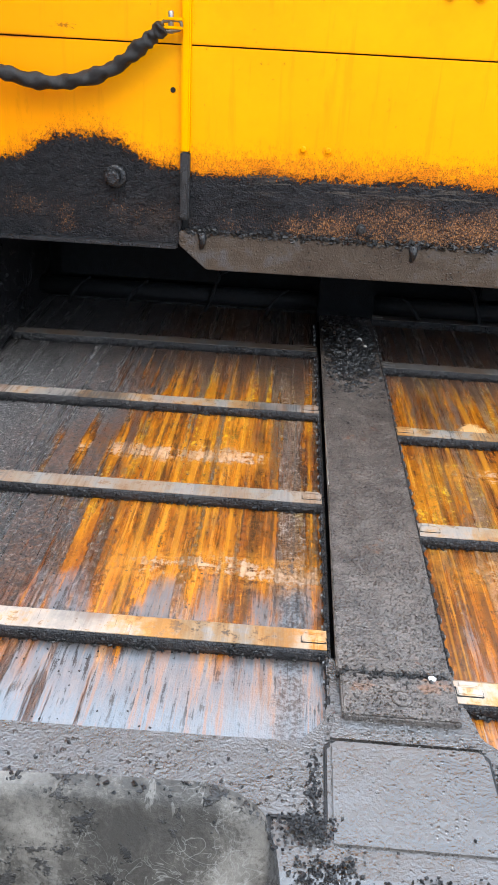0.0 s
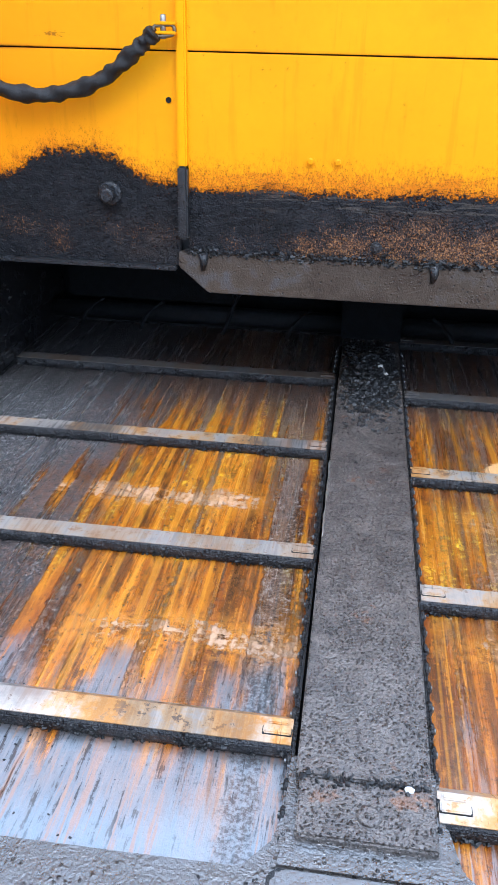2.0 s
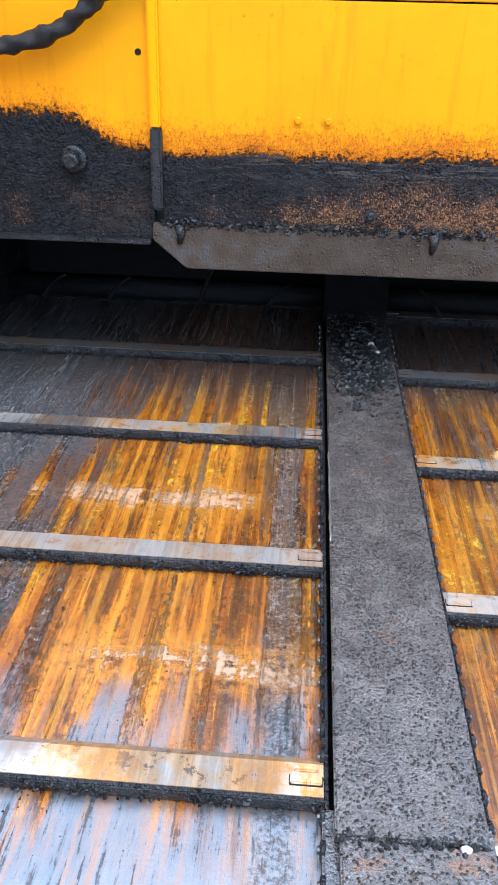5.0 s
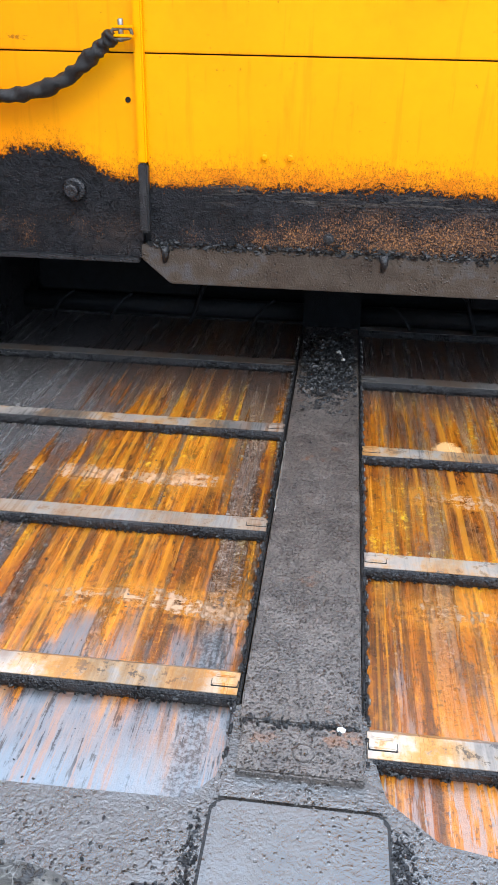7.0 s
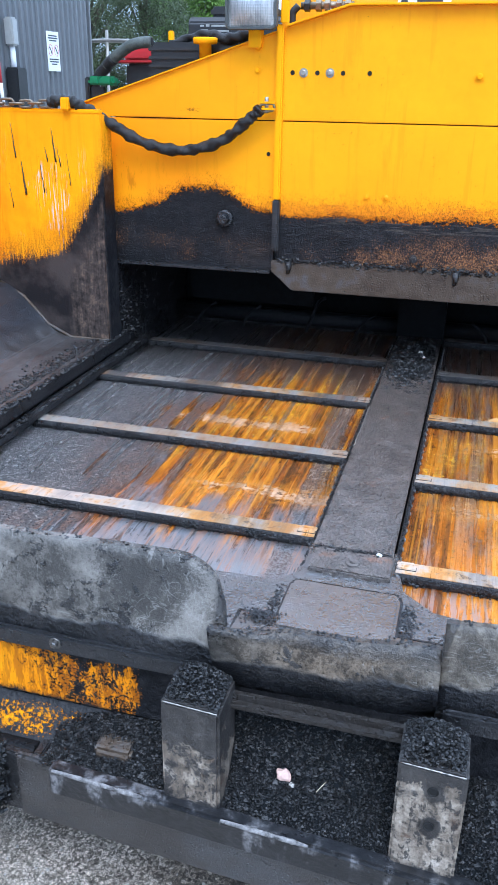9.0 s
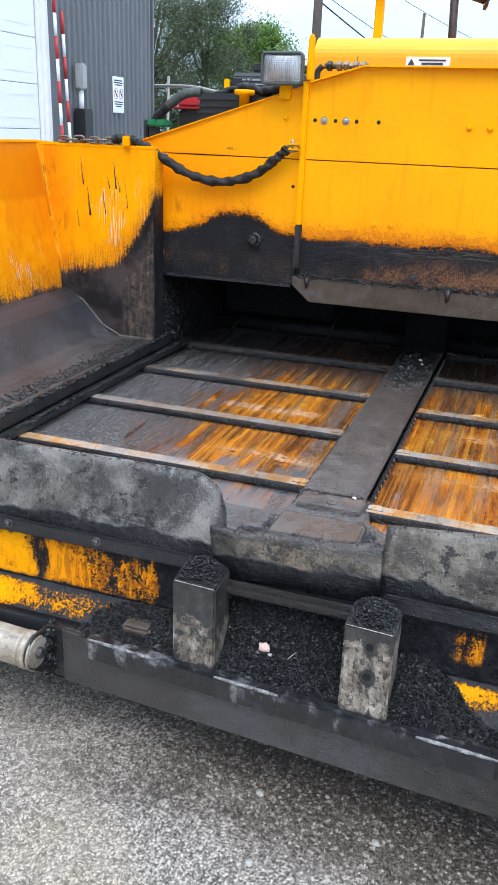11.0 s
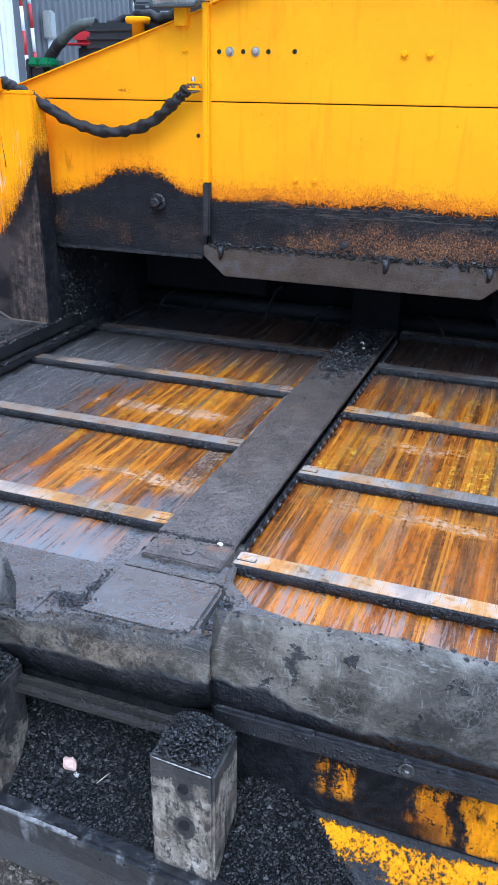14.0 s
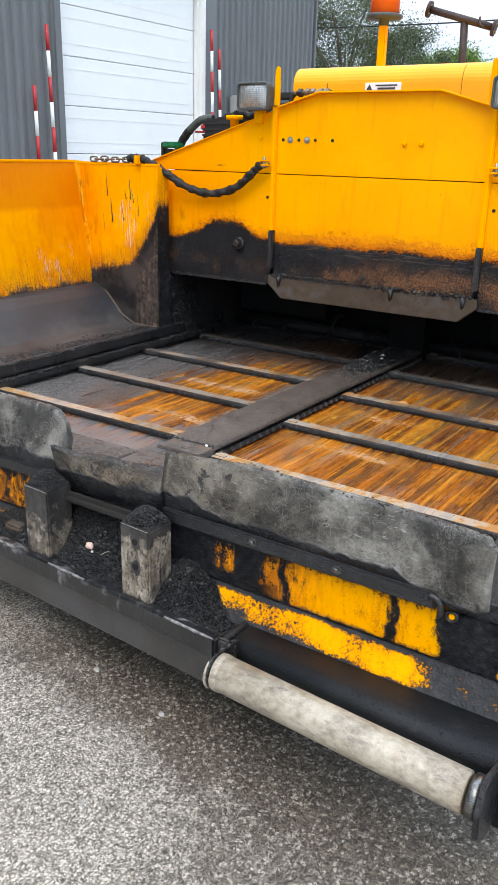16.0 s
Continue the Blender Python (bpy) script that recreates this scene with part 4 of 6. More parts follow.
def chunks(name, pts, sizes, material, parent=None, seed=3):
    """Many small angular lumps in one mesh."""
    rng = np.random.default_rng(seed)
    base = np.array([(1, 0, 0), (-1, 0, 0), (0, 1, 0), (0, -1, 0), (0, 0, 1), (0, 0, -1), (.6, .6, .6), (-.6, -.6, .6)], float)
    tri = np.array([(0, 2, 6), (2, 4, 6), (4, 0, 6), (2, 1, 4), (1, 3, 7), (3, 4, 7), (4, 1, 7), (3, 0, 4), (2, 0, 5), (1, 2, 5), (3, 1, 5), (0, 3, 5)])
    n = len(pts)
    v = base[None] * rng.uniform(0.6, 1.25, (n, 8, 1))
    a = rng.uniform(0, 6.283, n)
    b = rng.uniform(-0.7, 0.7, n)
    ca, sa, cb, sb = np.cos(a), np.sin(a), np.cos(b), np.sin(b)
    x, y, z = v[..., 0].copy(), v[..., 1].copy(), v[..., 2].copy()
    x, y = x * ca[:, None] - y * sa[:, None], x * sa[:, None] + y * ca[:, None]
    y, z = y * cb[:, None] - z * sb[:, None], y * sb[:, None] + z * cb[:, None]
    v = np.stack([x, y, z * 0.75], -1) * np.asarray(sizes)[:, None, None] + np.asarray(pts)[:, None, :]
    faces = (tri[None] + (np.arange(n) * 8)[:, None, None]).reshape(-1, 3)
    me = bpy.data.meshes.new(name)
    me.from_pydata(v.reshape(-1, 3).tolist(), [], faces.tolist())
    me.materials.append(material)
    ob = new(name, me)
    ob.parent = parent
    return ob


# ---- ground ----
def ground():
    bm = bmesh.new()
    xs = [-300, -120, -50, -20, -8, -3, 0, 3, 8, 20, 50, 120, 300]
    g = [[bm.verts.new((x, y + 2, 0)) for y in xs] for x in xs]
    for i in range(len(xs) - 1):
        for j in range(len(xs) - 1):
            bm.faces.new((g[i][j], g[i + 1][j], g[i + 1][j + 1], g[i][j + 1]))
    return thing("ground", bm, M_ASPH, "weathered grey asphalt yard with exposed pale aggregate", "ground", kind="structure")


ground()

# ---- building ----
WX = -5.75


def cladding(y0, y1, z0, z1, pitch=0.14, depth=0.03):
    bm = bmesh.new()
    prof, y = [], y0
    while y < y1 - 1e-6:
        for dy, dx in ((0, 0), (0.45, 0), (0.58, depth), (0.87, depth), (1.0, 0)):
            yy = min(y + dy * pitch, y1)
            if not prof or yy > prof[-1][0] + 1e-5:
                prof.append((yy, dx))
        y += pitch
    lo = [bm.verts.new((WX + d, y, z0)) for y, d in prof]
    hi = [bm.verts.new((WX + d, y, z1)) for y, d in prof]
    bl, bh = [bm.verts.new((WX - 0.2, y, z0)) for y in (y0, y1)], [bm.verts.new((WX - 0.2, y, z1)) for y in (y0, y1)]
    for i in range(len(prof) - 1):
        bm.faces.new((lo[i], lo[i + 1], hi[i + 1], hi[i]))
    bm.faces.new((bl[0], bh[0], bh[1], bl[1]))
    bm.faces.new((lo[0], hi[0], bh[0], bl[0])), bm.faces.new((lo[-1], bl[1], bh[1], hi[-1]))
    bm.faces.new([*hi, bh[1], bh[0]]), bm.faces.new([*lo, bl[1], bl[0]])
    bmesh.ops.recalc_face_normals(bm, faces=bm.faces)
    return bm


DY0, DY1, DTOP, WTOP, WEND = 6.02, 8.60, 3.7, 6.0, 11.66
wall = thing("wall_building", None, None, "grey ribbed metal shed wall with a white roller door", "wall", kind="structure")
part("cladding", cladding(-9.0, DY0 - 0.10, 0, WTOP), M_CLAD, wall)
part("cladding", cladding(DY1 + 0.09, WEND, 0, WTOP), M_CLAD, wall)
part("cladding", cladding(DY0 - 0.10, DY1 + 0.09, DTOP + 0.14, WTOP), M_CLAD, wall)
part("corner_trim", box(WX - 0.2, WX + 0.05, WEND, WEND + 0.05, 0, WTOP, 0.006), M_CLAD, wall)
part("end_wall", box(WX - 12, WX - 0.2, WEND - 0.1, WEND, 0, WTOP, 0), M_CLAD, wall)
part("roof", box(WX - 12, WX + 0.3, -9.2, WEND + 0.2, WTOP, WTOP + 0.15, 0.01), M_CLAD, wall)
part("flat_strip", box(WX - 0.02, WX + 0.045, DY1 + 0.09, DY1 + 0.34, 0, DTOP + 0.14, 0.004), M_CLAD, wall, "flat grey flashing beside the door")
door = thing("door_1", None, None, "closed white sectional garage door with pressed lines", "door", kind="structure")
part("door_trim", box(WX - 0.12, WX + 0.05, DY0 - 0.10, DY0, 0, DTOP + 0.14, 0.006), M_CLAD, door, "grey flashed door jamb")
for y0, y1, z0, z1 in ((DY1, DY1 + 0.09, 0, DTOP + 0.14), (DY0, DY1, DTOP, DTOP + 0.14)):
    part("door_trim", box(WX - 0.12, WX + 0.05, y0, y1, z0, z1, 0.006), M_TRIM, door)
part("door_seal", box(WX - 0.06, WX - 0.005, DY1 - 0.035, DY1, 0, DTOP, 0.003), M_TRIM, door)
sec = DTOP / 7
for i in range(7):
    z0 = i * sec
    s = part("door_section", box(WX - 0.11, WX - 0.062, DY0, DY1 - 0.036, z0 + 0.003, z0 + sec - 0.003, 0.006), M_WHITE, door)
    for k in range(4):
        a = DY0 + 0.06 + k * (DY1 - DY0 - 0.12) / 4
        b = a + (DY1 - DY0 - 0.12) / 4 - 0.07
        ring = []
        for q0, q1, r0, r1 in ((a, b, z0 + 0.125, z0 + 0.137), (a, b, z0 + sec - 0.137, z0 + sec - 0.125)):
            ring.append(box(WX - 0.063, WX - 0.058, q0, q1, r0, r1, 0.0024))
        part("pressed_line", joined(*ring), M_WHITE, s)


def marker_pole(y, top, x=WX + 0.16, lean=0.0, r=0.021, band=0.26):
    p = thing("marker_pole", None, None, "red and white striped marker pole leaning on the shed wall", "marker pole", "marker poles by the garage door")
    n = math.ceil(top / band)
    for i in range(n):
        z1, z0 = top - i * band, max(0.0, top - (i + 1) * band)
        f = lambda z: (x + (top - z) * 0.045 - 0.06, y + lean * (z - 1.5), z)
        part("red_band" if i % 2 == 0 else "white_band", tube([f(z0), f(z1)], r, 12), M_RED if i % 2 == 0 else M_WHITE, p)


marker_pole(8.70, 3.20, lean=0.03)
marker_pole(8.90, 2.98, lean=0.02)
marker_pole(5.72, 2.90, lean=0.02)
marker_pole(5.50, 2.28, lean=0.03)
meter = thing("service_box", None, None, "grey electrical service box on a white conduit beside a black box", "electrical box")
part("box_cover", box(WX + 0.04, WX + 0.16, 9.28, 9.42, 2.10, 2.42, 0.02), M_GREY, meter)
part("conduit", tube([(WX + 0.09, 9.36, 1.8), (WX + 0.09, 9.36, 2.12)], 0.035), M_WHITE, meter)
part("lower_cabinet", box(WX + 0.035, WX + 0.20, 9.24, 9.48, 0.0, 1.86, 0.015), M_BLACK, meter, "tall black steel cabinet")
sign = thing("wall_sign", box(WX + 0.036, WX + 0.042, 10.34, 10.68, 1.84, 2.33, 0.002), M_WHITE, "white notice board with red circles on the shed wall", "sign")
for i, (z, w) in enumerate(((2.27, 0.24), (2.24, 0.27), (2.21, 0.2), (1.98, 0.26), (1.95, 0.24), (1.92, 0.16))):
    part("text_bar", box(WX + 0.042, WX + 0.0435, 10.51 - w / 2, 10.51 + w / 2, z, z + 0.016, 0), M_INK, sign)
for y in (10.43, 10.59):
    part("red_circle", tube([(WX + 0.043, y + 0.055 * math.cos(k * 0.2618), 2.10 + 0.07 * math.sin(k * 0.2618)) for k in range(24)], 0.004, 6, True), M_REDINK, sign)
    part("pictogram", tube([(WX + 0.043, y - 0.03, 2.14), (WX + 0.043, y + 0.01, 2.09), (WX + 0.043, y + 0.03, 2.06)], 0.008, 6), M_INK, sign)

# ---- the paver ----
paver = thing("asphalt_paver", None, None, "yellow asphalt paver with a tar-blackened hopper and slat conveyor", "paver")
BY = 2.33


def bulkhead():
    up = prism([(-0.510, 1.565), (0.510, 1.565), (0.510, 1.852), (0.288, 1.916), (-0.288, 1.916), (-0.510, 1.852)], "y", BY, BY + 0.012, 0.002)
    p = part("upper_panel", up, M_BULK, paver)
    low = prism([(-0.510, 1.06), (0.510, 1.06), (0.510, 1.5615), (-0.510, 1.5615)], "y", BY, BY + 0.012, 0.002)
    q = part("lower_panel", low, M_BULK, paver, "yellow panel with tar-blackened lower edge")
    part("seam_backing", box(-1.14, 1.14, BY + 0.013, BY + 0.02, 1.54, 1.59, 0), M_DARK, paver)
    rim = [(-0.50, 1.855), (-0.288, 1.916), (0.288, 1.916), (0.50, 1.855)]
    pts = rim + [(x, z - 0.007) for x, z in reversed(rim)]
    part("top_flange", prism([(x, z + 0.004) for x, z in pts], "y", BY - 0.03, BY + 0.002, 0.002), M_YEL, p)
    # holes and bolts
    for x, kind in ((-0.478, 0), (-0.44, 1), (-0.393, 0), (-0.35, 1), (-0.306, 0), (-0.217, 0)):
        if kind:
            part("bolt", bolt((x, BY, 1.716), r=0.010), M_ZINC, p)
        else:
            part("bolt_hole", lathe([(0, 0.0075), (0.0015, 0.0075), (0.0016, 0.006), (-0.004, 0.006)], (x, BY - 0.0005, 1.716), (0, -1, 0), 16), M_HOLE, p)
    for x in (0.136, 0.213):
        part("bolt", bolt((x, BY, 1.710), r=0.011), M_YEL, p)
    for x in (-0.20, -0.132):
        part("bolt", bolt((x, BY, 1.324), r=0.009, h=0.005), M_BULK, q)
    part("bolt", bolt((-0.02, BY, 1.12), r=0.010), M_TAR, q)
    # lip under the middle panel
    lip = prism([(-0.535, 1.085), (-0.535, 1.045), (-0.455, 0.978), (0.455, 0.978), (0.535, 1.045), (0.535, 1.085)], "y", BY - 0.012, BY + 0.01, 0.003)
    part("lip_plate", lip, M_LIP, paver, "brown scaled steel lip plate")
    rg = np.random.default_rng(5)
    cx = np.concatenate([rg.uniform(-0.51, 0.51, 420), rg.normal(0.13, 0.02, 40), rg.normal(-0.45, 0.03, 40)])
    cz = 1.086 + rg.normal(0, 0.006, 500)
    tagged(chunks("tar_crust", np.stack([cx, np.full(500, BY - 0.012), cz], 1), rg.uniform(0.003, 0.009, 500), M_CRUMB, paver, 51), "lumpy crust of hardened tar", kind="stuff")
    for x in (-0.47, 0.13, 0.47):
        part("tar_drip", tube([(x, BY - 0.014, 1.085), (x + 0.004, BY - 0.017, 1.06), (x, BY - 0.014, 1.04)], lambda i, w: 0.014 - 0.004 * i, 8), M_EDGE, paver)
    for s in (-1, 1):
        side_top = prism([(s * 0.530, 1.565), (s * 1.27, 1.565), (s * 1.27, 1.609), (s * 0.530, 1.844)], "y", BY, BY + 0.012, 0.002)
        t = part("side_panel_upper", side_top, M_BULK, paver)
        side = prism([(s * 0.530, 1.045), (s * 1.27, 1.045), (s * 1.27, 1.5615), (s * 0.530, 1.5615)], "y", BY, BY + 0.012, 0.002)
        u = part("side_panel_lower", side, M_BULK, paver, "yellow side panel caked with tar below")
        part("bottom_flange", box(min(s * 0.54, s * 1.27), max(s * 0.54, s * 1.27), BY - 0.022, BY + 0.002, 1.035, 1.047, 0.003), M_TAR, u)
        part("flange", prism([(s * 0.530, 1.844), (s * 1.27, 1.609), (s * 1.27, 1.604), (s * 0.536, 1.837)], "y", BY - 0.012, BY + 0.013, 0.001), M_YEL, t)
        for x, z in ((0.60, 1.79), (0.60, 1.722)):
            part("bolt", bolt((s * x, BY, z), r=0.009, h=0.006), M_YEL, t)
        part("bolt_hole", lathe([(0, 0.007), (0.0015, 0.007), (0.0016, 0.0055), (-0.004, 0.005)], (s * 0.556, BY - 0.0005, 1.454), (0, -1, 0), 14), M_HOLE, u)
        part("pivot_bolt", joined(lathe([(0, 0.032), (0.008, 0.032), (0.012, 0.026)], (s * 0.717, BY, 1.224), (0, -1, 0)), lathe([(0.012, 0.02), (0.035, 0.019), (0.038, 0.014)], (s * 0.717, BY, 1.224), (0, -1, 0), 8)), M_TAR, u)
        # upright post
        post = part("post", prism([(s * 0.508, 1.30), (s * 0.508, 1.86), (s * 0.532, 1.86), (s * 0.532, 1.30)], "y", BY - 0.022, BY + 0.01, 0.004), M_YEL, paver, "yellow square upright post")
        part("post_foot", box(min(s * 0.506, s * 0.532), max(s * 0.506, s * 0.532), BY - 0.027, BY + 0.0, 1.12, 1.302, 0.005), M_EDGE, post, "tar-blackened post foot")
        part("post_top", prism([(s * 0.489, 1.862), (s * 0.490, 2.012), (s * 0.496, 2.030), (s * 0.507, 2.030), (s * 0.515, 2.008), (s * 0.518, 1.862)], "y", BY - 0.032, BY - 0.018, 0.004), M_YEL, post)


bulkhead()


def left_wing():
    w = part("hopper_wing", prism([(-1.135, 1.578), (-1.70, 1.592), (-1.60, 0.95), (-1.50, 0.88), (-1.40, 0.785), (-1.31, 0.752), (-1.15, 0.752)], "y", 2.20, 2.218, 0.003), M_WING, paver, "scratched yellow hopper wing, tar-blackened below")
    bm = bmesh.new()
    quad = [(-1.700, 2.216, 1.594), (-1.700, 0.45, 1.57), (-1.597, 0.45, 0.935), (-1.597, 2.216, 0.95)]
    a = [bm.verts.new(q) for q in quad]
    b = [bm.verts.new((q[0] - 0.02, q[1], q[2])) for q in quad]
    bm.faces.new(a), bm.faces.new(b[::-1])
    for i in range(4):
        bm.faces.new((a[i], b[i], b[(i + 1) % 4], a[(i + 1) % 4]))
    bmesh.ops.recalc_face_normals(bm, faces=bm.faces)
    part("side_wall", bm, M_WING, w)
    part("rim", joined(box(-1.72, -1.134, 2.198, 2.222, 1.576, 1.590, 0.003), box(-1.73, -1.695, 0.45, 2.2, 1.582, 1.596, 0.004)), M_YEL, w)
    part("corner_edge", box(-1.146, -1.134, 2.1975, 2.285, 0.755, 1.574, 0.003), M_WING, w, "tar-covered vertical edge of the wing")
    prof = [(-1.60, 0.955), (-1.56, 0.945), (-1.50, 0.905), (-1.43, 0.83), (-1.37, 0.772), (-1.31, 0.757), (-1.15, 0.757), (-1.15, 0.735), (-1.32, 0.735), (-1.60, 0.90)]
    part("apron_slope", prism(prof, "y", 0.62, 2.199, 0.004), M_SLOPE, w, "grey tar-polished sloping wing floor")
    part("fold_bead", tube([(-1.60, 2.195, 0.955), (-1.50, 2.192, 0.905), (-1.40, 2.192, 0.80), (-1.31, 2.192, 0.757), (-1.15, 2.192, 0.757)], 0.006, 8), M_LIP, w)
    part("sealing_rail", box(-1.156, -1.130, 0.62, 2.36, 0.706, 0.760, 0.008), M_TAR, w, "tar-caked rail along the conveyor edge")
    part("sealing_rail", box(-1.146, -1.112, 0.62, 2.60, 0.664, 0.700, 0.009), M_TAR, w, "tar-caked rail along the conveyor edge")
    rg = np.random.default_rng(61)
    n = 1900
    ry = rg.uniform(0.64, 2.4, n)
    pick = rg.uniform(0, 1, n) > 0.5
    pts = np.stack([np.where(pick, -1.135, -1.118) + rg.uniform(-0.014, 0.006, n), ry, np.where(pick, 0.757, 0.696) + rg.uniform(-0.006, 0.003, n)], 1)
    tagged(chunks("tar_crust", pts, rg.uniform(0.002, 0.0085, n), M_CRUMB, w, 62), "lumpy tar along the sealing rail", kind="stuff")
    n = 420
    pts = np.stack([-1.152 + np.abs(rg.normal(0, 0.004, n)), 2.25 + np.abs(rg.normal(0, 0.16, n)), rg.uniform(0.66, 0.92, n)], 1)
    tagged(chunks("tar_crust", pts, rg.uniform(0.002, 0.009, n), M_CRUMB, w, 63), "clotted tar on the tunnel cheek", kind="stuff")
    wd = random.Random(14)
    for x, z0, z1, k in ((-1.492, 1.54, 1.42, 1.0), (-1.462, 1.41, 1.29, 1.5), (-1.330, 1.525, 1.41, 1.2), (-1.312, 1.46, 1.395, 0.8), (-1.276, 1.44, 1.33, 0.6), (-1.520, 1.33, 1.24, 0.6), (-1.385, 1.40, 1.30, 0.7), (-1.362, 1.46, 1.41, 0.9)):
        run = [(x + 0.010 * i / 7 + wd.uniform(-0.001, 0.001), 2.1995, z0 + (z1 - z0) * i / 7) for i in range(8)]
        part("tar_run", tube(run, lambda i, w, k=k: (0.0007 + 0.00032 * i) * k, 7), M_EDGE, w, "dried run of tar")
    part("wing_clip", box(-1.275, -1.245, 2.175, 2.23, 1.585, 1.628, 0.004), M_YEL, w)
    return w


left_wing()

# conveyor floor and tunnel
DZ = 0.642
for s in (-1, 1):
    a, b = sorted((s * 0.098, s * 1.15))
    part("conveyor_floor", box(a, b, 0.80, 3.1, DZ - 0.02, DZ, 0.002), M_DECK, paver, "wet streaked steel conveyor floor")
    a, b = sorted((s * 1.15, s * 1.19))
    part("tunnel_side", box(a, b, 0.62, 3.2, 0.4, 0.735, 0.003), M_TAR, paver)
    part("tunnel_cheek", box(a, b, 2.345, 3.2, 0.735, 1.05, 0.003), M_TAR, paver)
part("wing_gap_filler", box(-1.19, -1.153, 2.222, 2.344, 0.735, 1.05, 0.002), M_TAR, paver)
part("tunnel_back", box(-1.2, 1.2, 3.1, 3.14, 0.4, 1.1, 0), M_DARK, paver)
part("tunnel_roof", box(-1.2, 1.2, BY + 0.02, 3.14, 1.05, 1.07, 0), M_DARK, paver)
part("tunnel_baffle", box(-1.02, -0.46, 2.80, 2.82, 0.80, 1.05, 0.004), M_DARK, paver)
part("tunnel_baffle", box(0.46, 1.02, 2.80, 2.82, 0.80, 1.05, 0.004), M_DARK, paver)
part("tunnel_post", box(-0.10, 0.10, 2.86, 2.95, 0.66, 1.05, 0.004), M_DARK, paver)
for s in (-1, 1):
    part("drive_shaft", tube([(s * 0.1, 2.98, 0.70), (s * 1.15, 2.98, 0.70)], 0.035, 14), M_TUNNEL, paver)
    for k, x in enumerate((0.27, 0.50, 0.80, 1.02)):
        h = 0.78 if k == 1 else 0.72
        part("shaft_rib", tube(smooth_path([(s * (x + 0.02), 2.95, 0.645), (s * x, 2.94, 0.69), (s * (x - 0.03), 2.96, h), (s * (x - 0.06), 2.98, h + 0.02)], 4), 0.0075, 8), M_TUNNEL, paver)

# conveyor slats
PITCH = 0.482


def slat(s, y):
    a, b = sorted((s * 0.102, s * 1.135))
    rg = np.random.default_rng(int(y * 100) + 7 * s + 50)
    body = prism([(-0.036, DZ + 0.001), (-0.040, DZ + 0.011), (-0.038, DZ + 0.022), (-0.032, DZ + 0.0265), (0.020, DZ + 0.0235), (0.042, DZ + 0.004), (0.042, DZ + 0.001)], "x", a, b, 0.0015)
    ob = part("slat", body, M_SLATTAR, paver, "steel conveyor slat with tar-caked edge")
    ob.location.y = y
    n = 1100
    ex = rg.uniform(a, b, n)
    pts = np.stack([ex, -0.036 + rg.normal(0, 0.0022, n) + 0.003 * np.sin(ex * 23 + y) * np.sin(ex * 57), DZ + rg.uniform(0.0, 0.0205, n)], 1)
    tagged(chunks("tar_edge", pts, rg.uniform(0.0014, 0.0058, n) * rg.uniform(0.5, 1, n), M_CRUMB, ob, int(y * 100)), "ragged tar along the leading edge", kind="stuff")
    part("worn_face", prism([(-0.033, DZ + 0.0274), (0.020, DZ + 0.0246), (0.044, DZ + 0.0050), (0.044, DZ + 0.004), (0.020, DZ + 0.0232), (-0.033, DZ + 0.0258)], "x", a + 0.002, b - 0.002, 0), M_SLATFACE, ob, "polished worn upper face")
    e0, e1 = sorted((s * 0.106, s * 0.148))
    part("chain_lug", joined(box(e0, e1, -0.016, 0.002, DZ + 0.025, DZ + 0.0305, 0.002), box(e0 + 0.004, e1 - 0.004, 0.006, 0.018, DZ + 0.024, DZ + 0.0285, 0.002)), M_SLATFACE, ob)
    part("lug_gap", box(*sorted((s * 0.1045, s * 0.1495)), -0.0178, 0.0, DZ + 0.0225, DZ + 0.0276, 0.001), M_CRUMB, ob)
    return ob


for k in range(5):
    for s, y0 in ((-1, 1.12), (1, 1.02)):
        if y0 + k * PITCH < 3.05:
            slat(s, y0 + k * PITCH)
# roller chains beside the cover
for s in (-1, 1):
    ch = part("conveyor_chain", box(min(s * 0.0975, s * 0.1015), max(s * 0.0975, s * 0.1015), 0.90, 2.86, DZ + 0.002, DZ + 0.024, 0.002), M_TAR, paver, "tar-clogged roller chain beside the cover")
    for i in range(42):
        y = 0.93 + i * 0.046
        lk = part("chain_link", joined(lathe([(0, 0.0125), (0.005, 0.0125), (0.007, 0.010)], (s * 0.1015, y, DZ + 0.014), (s, 0, 0), 12), box(min(s * 0.1015, s * 0.106), max(s * 0.1015, s * 0.106), y + 0.012, y + 0.034, DZ + 0.006, DZ + 0.021, 0.002)), M_SLATTAR, ch)
        part("chain_pin", lathe([(0, 0.0055), (0.003, 0.005)], (s * 0.1085, y, DZ + 0.014), (s, 0, 0), 8), M_RING, lk)

# centre cover
cover = part("centre_cover", box(-0.092, 0.094, 1.02, 2.86, 0.674, 0.690, 0.003), M_COVER, paver, "grey-brown steel cover between the conveyors")
part("cover_web", box(-0.075, 0.077, 1.04, 2.86, 0.60, 0.676, 0.002), M_TAR, cover)
part("cover_end_plate", box(-0.086, 0.098, 0.925, 1.019, 0.655, 0.688, 0.003), M_COVER, cover)
part("cover_bolt", joined(lathe([(0, 0.016), (0.003, 0.016), (0.004, 0.012)], (0.009, 0.965, 0.688), (0, 0, 1)), lathe([(0.003, 0.008), (0.006, 0.007)], (0.009, 0.965, 0.688), (0, 0, 1), 6)), M_COVER, cover)
part("cover_packing", box(-0.106, 0.108, 0.905, 1.075, 0.60, 0.666, 0.004), M_TARGREY, cover, "tar packed under the cover end")
we = random.Random(8)
